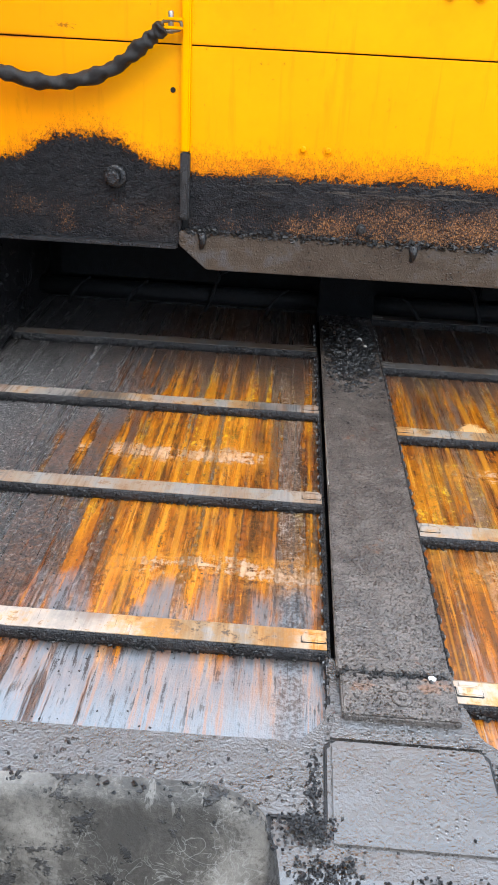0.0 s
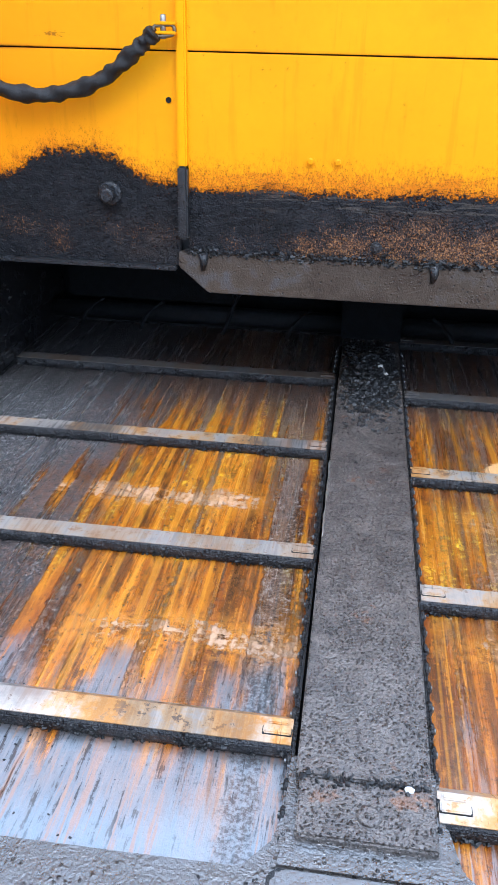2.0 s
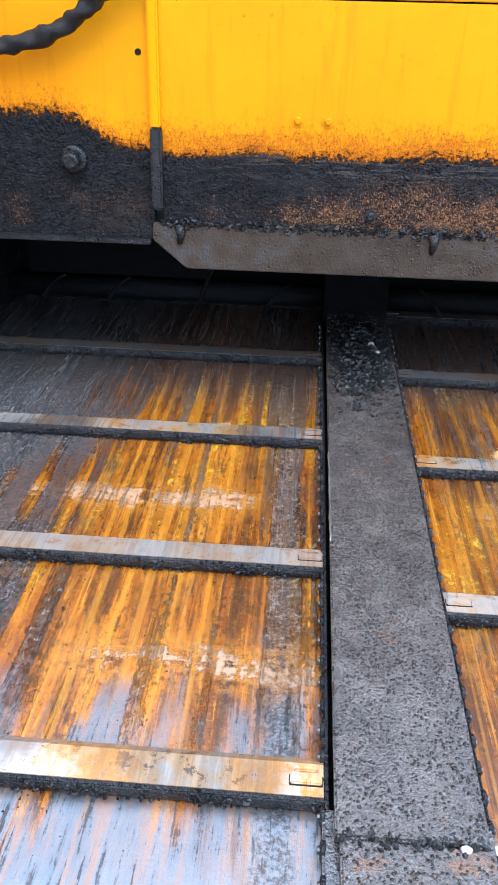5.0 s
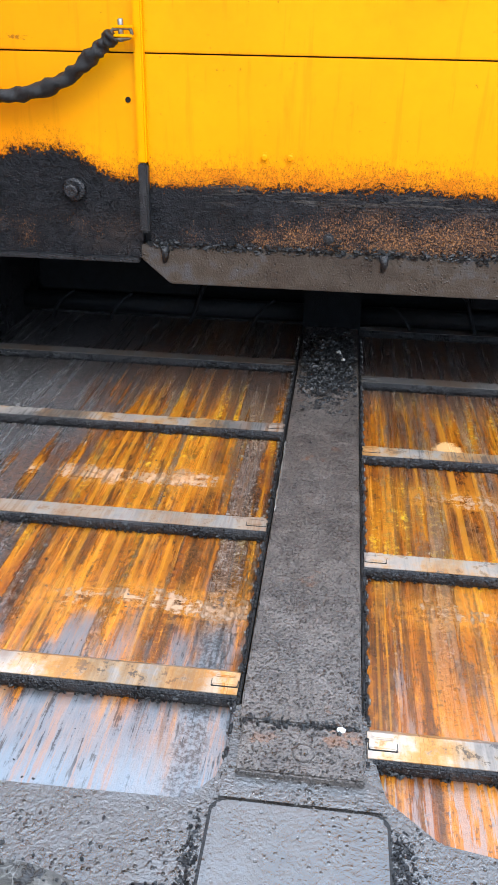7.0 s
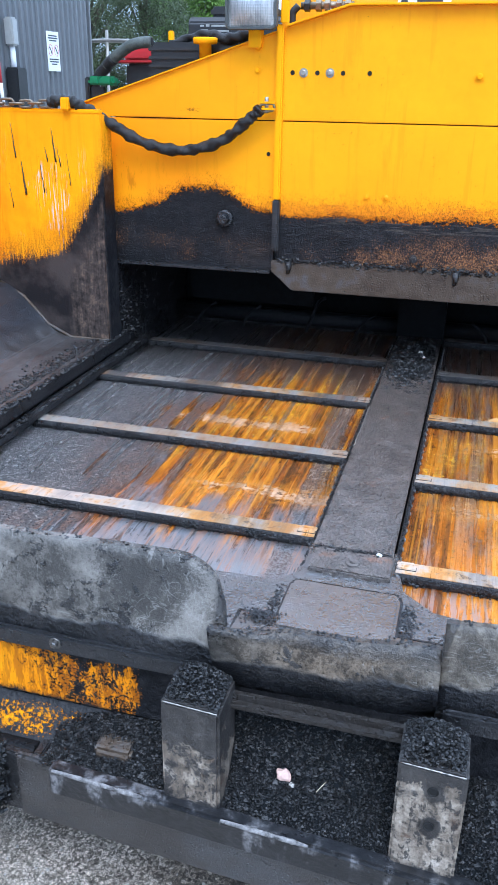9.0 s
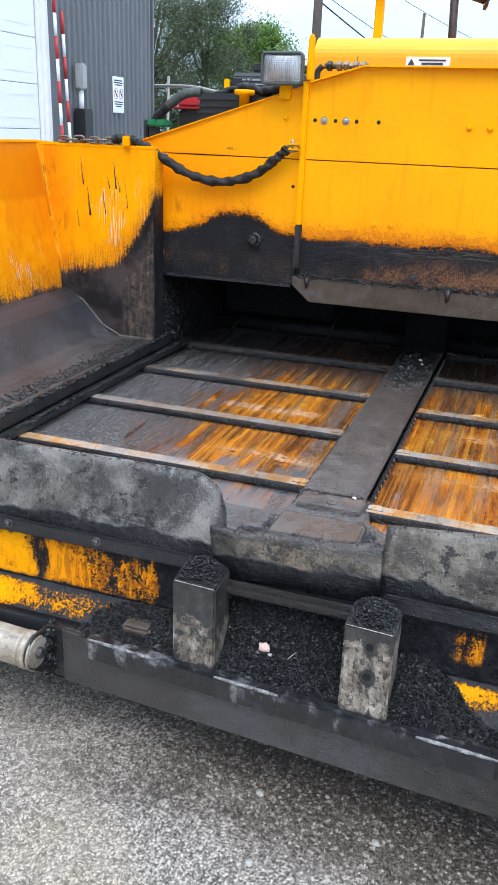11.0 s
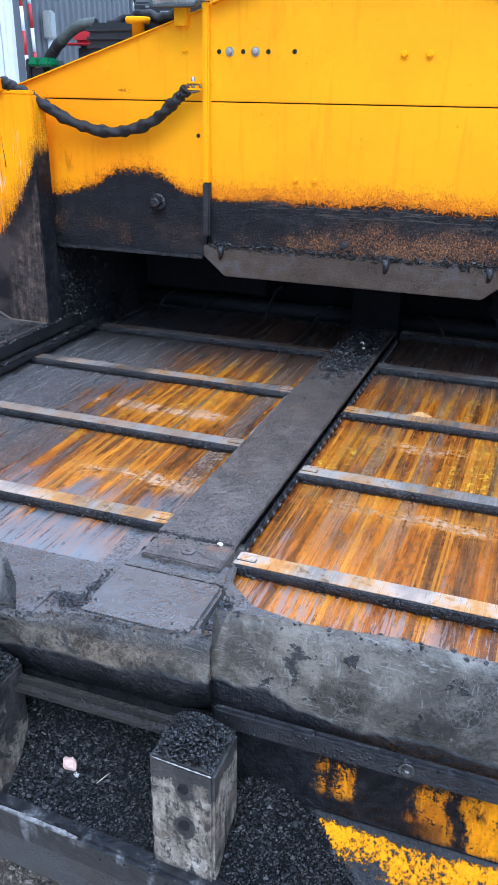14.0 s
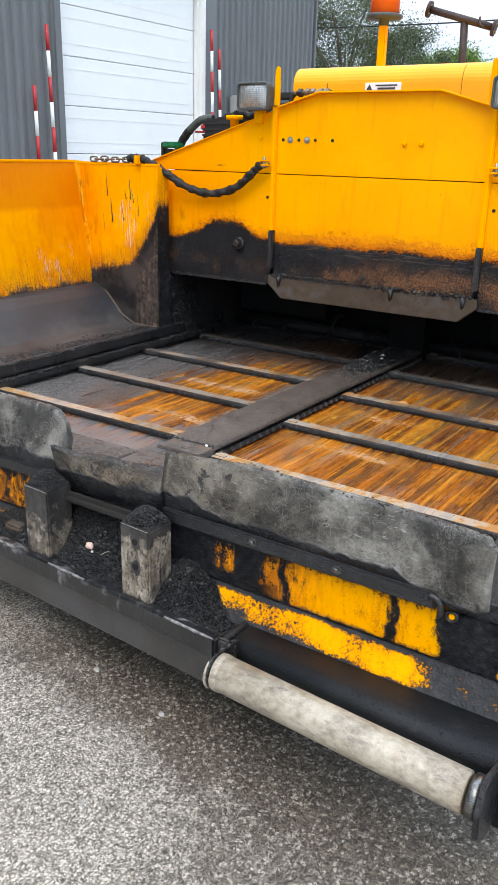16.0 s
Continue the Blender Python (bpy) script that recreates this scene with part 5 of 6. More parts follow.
part("worn_edge", tube([(-0.0905 + we.uniform(-0.001, 0.001), 1.62 + i * 0.02, 0.6895) for i in range(18)], lambda i, w: 0.001 + 0.0026 * abs(math.sin(i * 1.3) * math.sin(i * 0.5)), 7), M_ZINC, cover, "pale rubbed edge of the cover")
rg = np.random.default_rng(9)
tagged(chunks("tar_crust", np.stack([rg.uniform(-0.085, 0.09, 130), 1.022 + rg.normal(0, 0.006, 130), np.full(130, 0.688)], 1), rg.uniform(0.002, 0.006, 130), M_CRUMB, cover, 52), kind="stuff")


# apron in front of the conveyors
def apron():
    outline = [(-1.15, 0.60), (1.15, 0.60), (1.15, 0.83), (0.35, 0.835), (0.20, 0.86), (0.13, 0.92), (0.112, 1.0), (-0.10, 0.99), (-0.115, 0.93), (-0.15, 0.888), (-0.30, 0.885), (-1.15, 0.875)]
    a = part("apron_plate", prism(outline, "z", 0.630, 0.667, 0.004), M_TARGREY, paver, "grey tar-filmed apron ahead of the conveyors")
    part("nose_plate", prism([(-0.112, 0.70), (0.130, 0.70), (0.128, 0.875), (0.118, 0.885), (-0.100, 0.885), (-0.110, 0.875)], "z", 0.655, 0.680, 0.009), M_NOSE, a, "flat steel nose plate")
    part("tar_fill", prism([(-0.112, 0.882), (0.130, 0.882), (0.112, 0.96), (-0.10, 0.96)], "z", 0.655, 0.676, 0.006), M_TARGREY, a)
    part("nose_joint", prism([(-0.117, 0.69), (0.135, 0.69), (0.133, 0.878), (0.121, 0.889), (-0.103, 0.889), (-0.115, 0.878)], "z", 0.660, 0.6705, 0.002), M_CRUMB, a, "black tar in the joint round the nose plate")
    bm = prism([(0.60, 0.640), (0.61, 0.672), (0.66, 0.680), (0.745, 0.674), (0.745, 0.640)], "x", -0.19, 0.222, 0.005)
    part("nose_foot", bm, M_NOSE, a, "flared foot of the nose plate")
    for x in (-0.191, 0.2225):
        part("foot_joint", box(x - 0.004, x + 0.004, 0.615, 0.750, 0.660, 0.6725, 0.002), M_CRUMB, a)
    for x0, x1 in ((-0.195, -0.114), (0.133, 0.2265)):
        part("foot_joint", box(x0, x1, 0.743, 0.751, 0.660, 0.6725, 0.002), M_CRUMB, a)
    part("front_skirt", box(-1.42, 1.42, 0.612, 0.63, 0.45, 0.655, 0.003), M_TAR, a)
    pts, sz = [], []
    rng = np.random.default_rng(4)
    for n, cx, cy, rx, ry in ((420, 0.145, 0.80, 0.018, 0.08), (340, -0.14, 0.73, 0.03, 0.02), (260, 0.0, 0.900, 0.10, 0.008), (520, 0.06, 0.645, 0.11, 0.018), (260, -0.12, 0.66, 0.04, 0.03), (160, 0.6, 0.75, 0.4, 0.07), (160, -0.6, 0.78, 0.4, 0.06), (160, 0.24, 0.74, 0.05, 0.05), (200, -0.13, 0.80, 0.01, 0.09)):
        p = rng.normal(0, 0.6, (n, 2)) * (rx, ry) + (cx, cy)
        pts += [(x, y, 0.6815 if -0.19 < x < 0.222 and y < 0.745 else 0.668) for x, y in p if y < 0.87 or abs(x) < 0.1]
    sz = rng.uniform(0.0010, 0.0036, len(pts)) * rng.uniform(0.6, 1.3, len(pts))
    c = chunks("tar_grit", pts, sz, M_EDGE, a)
    tagged(c, "crumbs of tar stuck to the apron", kind="stuff")


apron()


# rubber flaps
def flaps():
    rng = noise

    def wob(x, z, k):
        return rng.noise(Vector((x * 3.1, z * 4.0, k)))

    def left(u, v):
        x = -1.15 + u * 0.965
        top = 0.868 - 0.03 * max(0.0, 1 - abs(u - 0.0) / 0.5) * 0.3 + 0.008 * wob(x, 0, 1.0)
        edge = max(0.0, (u - 0.90) / 0.10)
        top -= 0.10 * (1 - math.sqrt(max(0.0, 1 - edge * edge)))
        z = 0.62 + (top - 0.62) * v
        return (x + 0.012 * math.sin(v * 3.0) * (u > 0.95), 0.578 + 0.028 * v + 0.012 * wob(x, z, 2.0) - 0.05 * v * (1 - v), z)

    def right(u, v):
        x = 0.222 + u * 0.990
        top = 0.822 + 0.03 * min(1, u / 0.3) - 0.012 * max(0, (u - 0.7) / 0.3) + 0.006 * wob(x, 0, 5.0)
        edge = max(0.0, (u - 0.965) / 0.035)
        top -= 0.03 * (1 - math.sqrt(max(0.0, 1 - edge * edge)))
        low = 0.62 + 0.028 * max(0, (u - 0.93) / 0.07)
        z = low + (top - low) * v
        return (x, 0.590 - 0.004 * v - 0.035 * v * (1 - v) + 0.010 * wob(x, z, 6.0) + 0.015 * (1 - u) * v * v, z)

    def middle(u, v):
        x = -0.190 + u * 0.415
        top = 0.745 + 0.040 * max(0, 1 - u / 0.22) + 0.022 * math.sin(u * 3.0 - 0.6) + 0.012 * wob(x * 2, 0, 9.0)
        low = 0.60 + 0.03 * max(0, (u - 0.8) / 0.2)
        z = low + (top - low) * v
        return (x - 0.004 * v, 0.600 - 0.035 * math.sin(v * 2.2) + 0.03 * v * v * u - 0.035 * v * v * max(0, 1 - u / 0.3) + 0.010 * wob(x, z, 10.0), z)

    rg = np.random.default_rng(17)
    for f, n in ((left, 420), (right, 260), (middle, 320)):
        pts = [np.array(f(u, 1.0)) + (0, 0.007 + rg.uniform(-0.008, 0.008), rg.uniform(-0.008, 0.001)) for u in rg.uniform(0, 1, n)]
        tagged(chunks("tar_rim", pts, rg.uniform(0.0012, 0.0052, n), M_EDGE, paver, n), "ragged rim of tar along a flap", kind="stuff")
    part("rubber_flap", sheet(60, 12, left, 0.016), M_FLAP, paver, "grey scuffed rubber flap with rounded corner")
    part("rubber_flap", sheet(60, 12, right, 0.013), M_FLAP, paver, "long grey scuffed rubber flap")
    part("rubber_flap", sheet(36, 12, middle, 0.014), M_FLAP, paver, "short wavy grey rubber flap")


flaps()

# clamp bars, yellow front panels, ledge
for x0, x1, z0, z1 in ((-1.15, -0.20, 0.622, 0.664), (0.235, 1.09, 0.624, 0.666), (-0.185, 0.225, 0.583, 0.620)):
    mid = x1 - x0 < 0.6
    bar = part("clamp_bar", box(x0, x1, 0.540 if mid else 0.562, 0.578, z0, z1, 0.014 if mid else 0.005), M_RUSTBAR if mid else M_EDGE, paver, "rounded rusty flap clamp bar" if mid else "tar-blackened flap clamp bar")
    if x1 - x0 > 0.6:
        for x in (0.562, 0.823) if x0 > 0 else (-0.52, -0.79, -1.05):
            part("clamp_bolt", joined(lathe([(0, 0.013), (0.003, 0.013)], (x, 0.562, 0.648), (0, -1, 0), 14), lathe([(0.003, 0.008), (0.009, 0.008), (0.011, 0.005)], (x, 0.562, 0.648), (0, -1, 0), 6)), M_RING, bar)
part("clamp_hook", tube(smooth_path([(1.075, 0.568, 0.656), (1.092, 0.566, 0.655), (1.103, 0.565, 0.642), (1.106, 0.566, 0.618), (1.104, 0.568, 0.606)], 5), 0.0085, 10), M_EDGE, paver, "bent tar-black end of the clamp bar")
eye = part("panel_eye", lathe([(0, 0.019), (0.010, 0.017), (0.012, 0.011), (0.004, 0.010)], (1.128, 0.596, 0.606), (0, -1, 0), 18), M_EDGE, paver, "tar-ringed bolt eye")
part("eye_stud", lathe([(0, 0.009), (0.008, 0.008)], (1.128, 0.596, 0.606), (0, -1, 0), 12), M_YEL, eye)
part("front_panel", box(-1.42, 1.42, 0.596, 0.606, 0.470, 0.612, 0.003), M_FRONT, paver, "yellow front panel splashed with tar")
part("panel_gap", box(-1.42, 1.42, 0.606, 0.612, 0.40, 0.472, 0), M_TAR, paver)
part("front_ledge", prism([(0.605, 0.464), (0.538, 0.386), (0.538, 0.365), (0.62, 0.45)], "x", -1.42, 1.42, 0.003), M_LEDGE, paver, "sloping yellow ledge speckled with tar")
part("under_panel", box(-1.42, 1.42, 0.54, 0.56, 0.20, 0.37, 0.003), M_TAR, paver)
for s in (-1, 1):
    a, b = sorted((s * 0.57, s * 1.42))
    arc = [(0.474 - 0.034 * math.sin(k * math.pi / 24), 0.362 + 0.034 * math.cos(k * math.pi / 24)) for k in range(13)]
    bm = prism([(0.545, 0.225), (0.545, 0.396)] + arc + [(0.440, 0.225)], "x", a, b, 0.0)
    for f in bm.faces:
        f.smooth = len(f.verts) == 4 and abs(f.normal.x) < 0.5
    for v in bm.verts:
        v.co.y += min(0.0395 - 0.056 * v.co.x, 0.075) * max(0.0, (0.545 - v.co.y) / 0.105)
    part("bumper_beam", bm, M_BUMPER, paver, "black rounded bumper beam")

# push beam with tray: it swings on a pin and stands a little askew
def askew(x):
    return 0.0395 - 0.056 * x


def swung(bm):
    for v in bm.verts:
        v.co.y += askew(v.co.x)
    return bm


# the beam itself
beam = part("push_beam", swung(box(-0.60, 0.60, 0.418, 0.436, 0.235, 0.404, 0.006)), M_BEAM, paver, "heavy tar-coated push beam")
part("beam_top_strip", swung(box(-0.510, 0.545, 0.398, 0.434, 0.346, 0.412, 0.007)), M_STRIP, beam, "tar-black top strip with rubbed grey patches")
part("beam_tray", box(-0.545, 0.545, 0.53, 0.60, 0.30, 0.33, 0.003), M_TAR, beam)
wr = random.Random(3)


def worn_strip(x0, x1, y, z, tall, parent):
    """Ragged patch of bare steel wrapped over a front top edge."""
    bm = bmesh.new()
    rows = []
    for i in range(61):
        t = i / 60
        x = x0 + (x1 - x0) * t
        fade = min(1.0, 6 * t, 6 * (1 - t))
        h = tall * fade * (0.35 + 0.65 * abs(math.sin(t * 7.0 + x0 * 9)) * wr.uniform(0.1, 1.0)) + 0.0004
        k = askew(x)
        rows.append([bm.verts.new(p) for p in ((x, y + k - 0.0012, z - h), (x, y + k - 0.0014, z - 0.0035), (x, y + k + 0.0030, z + 0.0013), (x, y + k + 0.0030 + h * 0.7, z + 0.0012))])
    for a, b in zip(rows, rows[1:]):
        for k in range(3):
            bm.faces.new((a[k], b[k], b[k + 1], a[k + 1])).smooth = True
    return part("worn_edge", bm, M_RUBBED, parent, "edge rubbed down to bright steel")


for x0, x1 in ((-0.50, -0.30), (-0.14, 0.03), (0.36, 0.54)):
    worn_strip(x0, x1, 0.398, 0.411, 0.006, beam)
for s in (-1, 1):
    part("beam_end", swung(prism([(0.420, 0.235), (0.420, 0.385), (0.435, 0.400), (0.545, 0.400), (0.545, 0.235)], "x", s * 0.545, s * 0.565, 0.003)), M_TAR, beam)
POST_X = {1: 0.229, -1: -0.206}
POST_TOP = 0.642
for s in (-1, 1):
    a, b = POST_X[s] - 0.0575, POST_X[s] + 0.0575
    hp = part("hitch_post", swung(box(a, b, 0.419, 0.525, 0.33, POST_TOP, 0.005)), M_POST, paver, "worn square steel hitch post")
    pr = random.Random(30 + s)
    rim = [(a + 0.004 + (b - a - 0.008) * i / 24, 0.4205 + askew(a + (b - a) * i / 24), POST_TOP - 0.0015) for i in range(25)]
    jag = [pr.uniform(0.0005, 0.0020) for _ in rim]
    part("worn_rim", tube(rim, lambda i, w: jag[i], 7), M_ZINC, hp, "rubbed bright front edge")
    for z in (0.597, 0.518) if s > 0 else ():
        part("pin_hole", lathe([(0, 0.0095), (0.002, 0.0095), (0.0022, 0.008), (-0.004, 0.007)], (0.233, 0.4185 + askew(0.233), z), (0, -1, 0), 16), M_HOLE, hp)
part("tray_bracket", prism([(0.515, 0.36), (0.52, 0.436), (0.53, 0.441), (0.60, 0.452), (0.60, 0.36)], "x", -0.432, -0.352, 0.006), M_LIP, beam, "rusty bracket half buried in asphalt")


def push_roller(s):
    y, z, r = 0.352, 0.362, 0.049
    x0 = 0.657 if s < 0 else 0.610
    ro = part("push_roller", swung(lathe([(0, r * 0.9), (0.004, r), (1.290 - x0, r), (1.294 - x0, r * 0.9)], (s * x0, y, z), (s, 0, 0), 36)), M_ROLL, paver, "pale worn steel truck push roller")
    for x in (x0 - 0.012, 1.300):
        part("end_ring", swung(lathe([(0, r * 0.92), (0.003, r * 1.04), (0.022, r * 1.04), (0.025, r * 0.92)], (s * x, y, z), (s, 0, 0), 32)), M_RING if x > 1 else M_ROLL, ro)
    part("axle_bolt", swung(lathe([(0, 0.016), (0.014, 0.016), (0.016, 0.012)], (s * (x0 - 0.028), y, z), (-s, 0, 0), 6)), M_RING, ro)
    part("bolt_washer", swung(lathe([(0, 0.044), (0.004, 0.043)], (s * (x0 - 0.0235), y, z), (-s, 0, 0), 24)), M_ROLL if s < 0 else M_RING, ro)
    # rounded bearing arm at the inner end, its front edge rubbed bright
    arc = [(y - 0.050 * math.sin(k * math.pi / 10), z - 0.050 * math.cos(k * math.pi / 10)) for k in range(11)]
    ends = sorted((s * (x0 - 0.024), s * (x0 - 0.014)))
    arm = part("roller_arm", swung(prism([(0.45, 0.255)] + arc + [(0.45, 0.405)], "x", ends[0], ends[1], 0.002)), M_TAR, ro, "tar-black rounded bearing arm")
    xe = s * (x0 - 0.024)
    part("worn_rim", swung(tube([(xe, p, q) for p, q in arc[1:9]], lambda i, w: 0.0046 - 0.0008 * abs(i - 4), 8)), M_ROLL, arm, "front edge rubbed bright")
    part("roller_bracket", swung(prism([(0.30, 0.30), (0.29, 0.37), (0.32, 0.43), (0.36, 0.43), (0.46, 0.40), (0.46, 0.25), (0.36, 0.25)], "x", s * 1.326, s * 1.340, 0.003)), M_TAR, ro, "black steel roller bracket")
    a, b = sorted((s * 0.567, s * (x0 - 0.025)))
    part("bracket_web", swung(box(a, b, 0.424, 0.446, 0.24, 0.398, 0.004)), M_TAR, ro, "tar-caked web between the beam and the roller")
    rk = np.random.default_rng(70 + s)
    n = 420
    bx = s * (x0 - 0.026 + rk.uniform(-0.008, 0.010, n))
    by = 0.385 + rk.uniform(-0.02, 1, n) * 0.06
    bz = 0.26 + rk.uniform(0, 1, n) * 0.15
    tagged(chunks("caked_tar", np.stack([bx, by + askew(bx), bz], 1), rk.uniform(0.002, 0.008, n), M_CRUMB, ro, 71 + s), "clotted tar on the roller bracket", kind="stuff")


push_roller(-1), push_roller(1)

# chassis below, tracks
part("chassis", box(-0.6, 0.6, 0.65, 3.6, 0.18, 0.62, 0.01), M_DARK, paver)
for s in (-1, 1):
    a, b = sorted((s * 0.75, s * 1.10))
    part("crawler_track", prism([(0.9, 0.12), (1.02, 0.0), (3.4, 0.0), (3.55, 0.15), (3.5, 0.42), (3.3, 0.52), (1.1, 0.52), (0.92, 0.36)], "x", a, b, 0.03), M_RUBBER, paver)

# hood and rear fittings
def hood_profile():
    pts = [(2.52, 1.60), (2.52, 1.965)]
    pts += [(2.60 - 0.08 * math.cos(k * math.pi / 16), 1.965 + 0.08 * math.sin(k * math.pi / 16)) for k in range(1, 9)]
    return pts + [(3.75, 2.045), (3.75, 1.60)]


hood = part("engine_hood", prism(hood_profile(), "x", -0.550, 0.2885, 0.0), M_HOOD, paver, "yellow rounded engine hood")
part("hood_end", prism([(y + 0.03, z - 0.02) for y, z in hood_profile()], "x", -0.572, -0.549, 0.008), M_HOOD, hood)
part("hood_section", prism(hood_profile(), "x", 0.2915, 0.456, 0.0), M_HOOD, hood)
part("hood_joint", prism([(y + 0.004, z - 0.004) for y, z in hood_profile()], "x", 0.285, 0.295, 0.0), M_HOLE, hood)
part("hood_seam", box(-0.365, -0.3625, 2.5185, 2.53, 1.86, 1.97, 0), M_HOLE, hood)
part("engine_body", box(-1.1, 1.1, BY + 0.03, 3.7, 1.07, 1.60, 0.01), M_BLACK, paver)
plate = part("label_plate", box(-0.165, 0.012, 2.514, 2.521, 1.932, 1.968, 0.002), M_WHITE, hood, "white sticker with dark lettering")
part("label_mark", prism([(-0.156, 1.938), (-0.128, 1.938), (-0.142, 1.962)], "y", 2.512, 2.5145, 0), M_INK, plate)
for x0, x1, z0, z1 in ((-0.112, -0.005, 1.953, 1.959), (-0.100, -0.015, 1.939, 1.947)):
    part("text_bar", box(x0, x1, 2.512, 2.5145, z0, z1, 0), M_INK, plate)
part("radiator_grille", box(0.460, 0.56, 2.56, 3.1, 1.62, 2.012, 0.01), M_BLACK, paver)
for i in range(9):
    part("grille_slat", box(0.464, 0.556, 2.550, 2.562, 1.68 + i * 0.036, 1.698 + i * 0.036, 0.002), M_RUBBER, paver)
# valve fitting
fit = part("valve_fitting", tube([(-0.48, 2.44, 1.925), (-0.30, 2.44, 1.925)], 0.012, 10), M_CHAIN, paver, "row of brass and steel hose fittings")
for i, x in enumerate((-0.47, -0.43, -0.40, -0.36, -0.33)):
    part("fitting_nut", lathe([(0, 0.012), (0.002, 0.019), (0.02, 0.019), (0.022, 0.012)], (x, 2.44, 1.925), (1, 0, 0), 6), M_RUBBER if i == 0 else M_CHAIN, fit)
part("fitting_stem", tube([(-0.385, 2.44, 1.925), (-0.385, 2.44, 1.86)], 0.012, 10), M_ZINC, fit)
part("fitting_hose", tube(smooth_path([(-0.49, 2.44, 1.925), (-0.51, 2.44, 1.90), (-0.505, 2.44, 1.85), (-0.50, 2.44, 1.80)]), 0.012, 10), M_RUBBER, fit)


def headlight(s):
    """A work light: housing that tapers to the back, a dark bezel, and bowed ribbed glass."""
    x, z0, z1 = s * 0.605, 1.841, 1.962
    body = prism([(x - 0.087, z0), (x + 0.087, z0), (x + 0.087, z1), (x - 0.087, z1)], "y", 2.262, 2.36, 0.0)
    for v in body.verts:
        if v.co.y > 2.3:
            v.co.x, v.co.z = x + (v.co.x - x) * 0.72, (z0 + z1) / 2 + (v.co.z - (z0 + z1) / 2) * 0.70
    h = part("headlight", bevelled(body, 0.014, 3), M_LAMPBODY, paver, "square grey work light with ribbed glass")
    cz = (z0 + z1) / 2
    bow = bmesh.new()
    g = [[bow.verts.new((x + u * 0.080, 2.258 - 0.014 * (1 - u * u) * (1 - w * w) - 0.0007 * abs(math.sin(u * 33)) - 0.0005 * abs(math.sin(w * 20)), cz + w * 0.053)) for w in np.linspace(-1, 1, 40)] for u in np.linspace(-1, 1, 64)]
    for a, b in zip(g, g[1:]):
        for k in range(39):
            bow.faces.new((a[k], b[k], b[k + 1], a[k + 1]))
    part("lens", bow, M_LENS, h)

    def loop(bm, hw, hh, rad, y):
        out = []
        for qx, qz, a0 in ((1, 1, 0), (-1, 1, 90), (-1, -1, 180), (1, -1, 270)):
            for k in range(6):
                t = math.radians(a0 + k * 18)
                out.append(bm.verts.new((x + qx * (hw - rad) + rad * math.cos(t), y, cz + qz * (hh - rad) + rad * math.sin(t))))
        return out

    ring = bmesh.new()
    loops = [loop(ring, *q) for q in ((0.086, 0.0590, 0.020, 2.275), (0.088, 0.0610, 0.020, 2.262), (0.088, 0.0610, 0.020, 2.250), (0.085, 0.0580, 0.018, 2.246), (0.079, 0.0520, 0.014, 2.246), (0.077, 0.0500, 0.013, 2.262))]
    for a, b in zip(loops, loops[1:]):
        for k in range(24):
            ring.faces.new((a[k], a[(k + 1) % 24], b[(k + 1) % 24], b[k]))
    bmesh.ops.recalc_face_normals(ring, faces=ring.faces)
    part("bezel", ring, M_LAMPBODY, h)
    part("lamp_bracket", box(x - 0.022, x + 0.022, 2.30, 2.34, 1.79, z0 + 0.02, 0.003), M_YEL, h)


headlight(-1), headlight(1)

# beacon
bc = part("beacon_pole", box(-0.452, -0.412, 3.20, 3.24, 1.95, 2.31, 0.005), M_YEL, paver, "yellow pole carrying an amber beacon")
part("beacon_mount", lathe([(0, 0.028), (0.03, 0.028), (0.032, 0.09), (0.05, 0.095), (0.055, 0.085)], (-0.432, 3.22, 2.30), (0, 0, 1), 28), M_LAMPBODY, bc)
part("beacon_lens", lathe([(0, 0.078), (0.13, 0.072), (0.15, 0.055)], (-0.432, 3.22, 2.356), (0, 0, 1), 28), M_AMBER, bc, "amber beacon lens")
# rusty pipe arm
arm = part("pipe_arm", tube([(-0.33, 3.56, 2.42), (0.03, 3.62, 2.315)], 0.019, 14), M_RUSTPIPE, paver, "rusty pipe arm with end flanges")
part("arm_stem", tube([(-0.115, 3.6, 1.95), (-0.135, 3.6, 2.365)], 0.021, 14), M_RUSTPIPE, arm)
d = Vector((0.36, 0.06, -0.105)).normalized()
for p in ((-0.335, 3.56, 2.421), (0.02, 3.618, 2.318)):
    part("pipe_flange", lathe([(0, 0.042), (0.016, 0.042)], p, d, 24), M_RUSTPIPE, arm)
    for k in range(4):
        o = Vector(p) + (d.orthogonal().normalized() * math.cos(k * 1.57) + d.cross(d.orthogonal()).normalized() * math.sin(k * 1.57)) * 0.03
        part("flange_bolt", lathe([(-0.004, 0.006), (0.02, 0.006)], o, d, 6), M_ZINC, arm)
part("hook_rod", tube(smooth_path([(-0.05, 3.6, 2.37), (-0.045, 3.59, 2.34), (-0.035, 3.585, 2.325), (-0.02, 3.585, 2.32)]), 0.006, 8), M_RUSTPIPE, arm)
stack = part("exhaust_pipe", tube(smooth_path([(0.365, 3.19, 1.96), (0.362, 3.19, 2.10), (0.352, 3.19, 2.22), (0.344, 3.19, 2.36), (0.344, 3.19, 2.60)], 5), 0.034, 18), M_STACK, paver, "rust-streaked bent exhaust stack")
part("stack_clamp", box(0.315, 0.415, 3.14, 3.24, 2.055, 2.085, 0.005), M_RUBBER, stack)

# parts behind the left side panel
part("filler_post", lathe([(0, 0.022), (0.06, 0.022), (0.062, 0.042), (0.078, 0.044), (0.082, 0.04)], (-0.815, 2.41, 1.745), (0, 0, 1), 20), M_YEL, paver, "short yellow capped filler post")
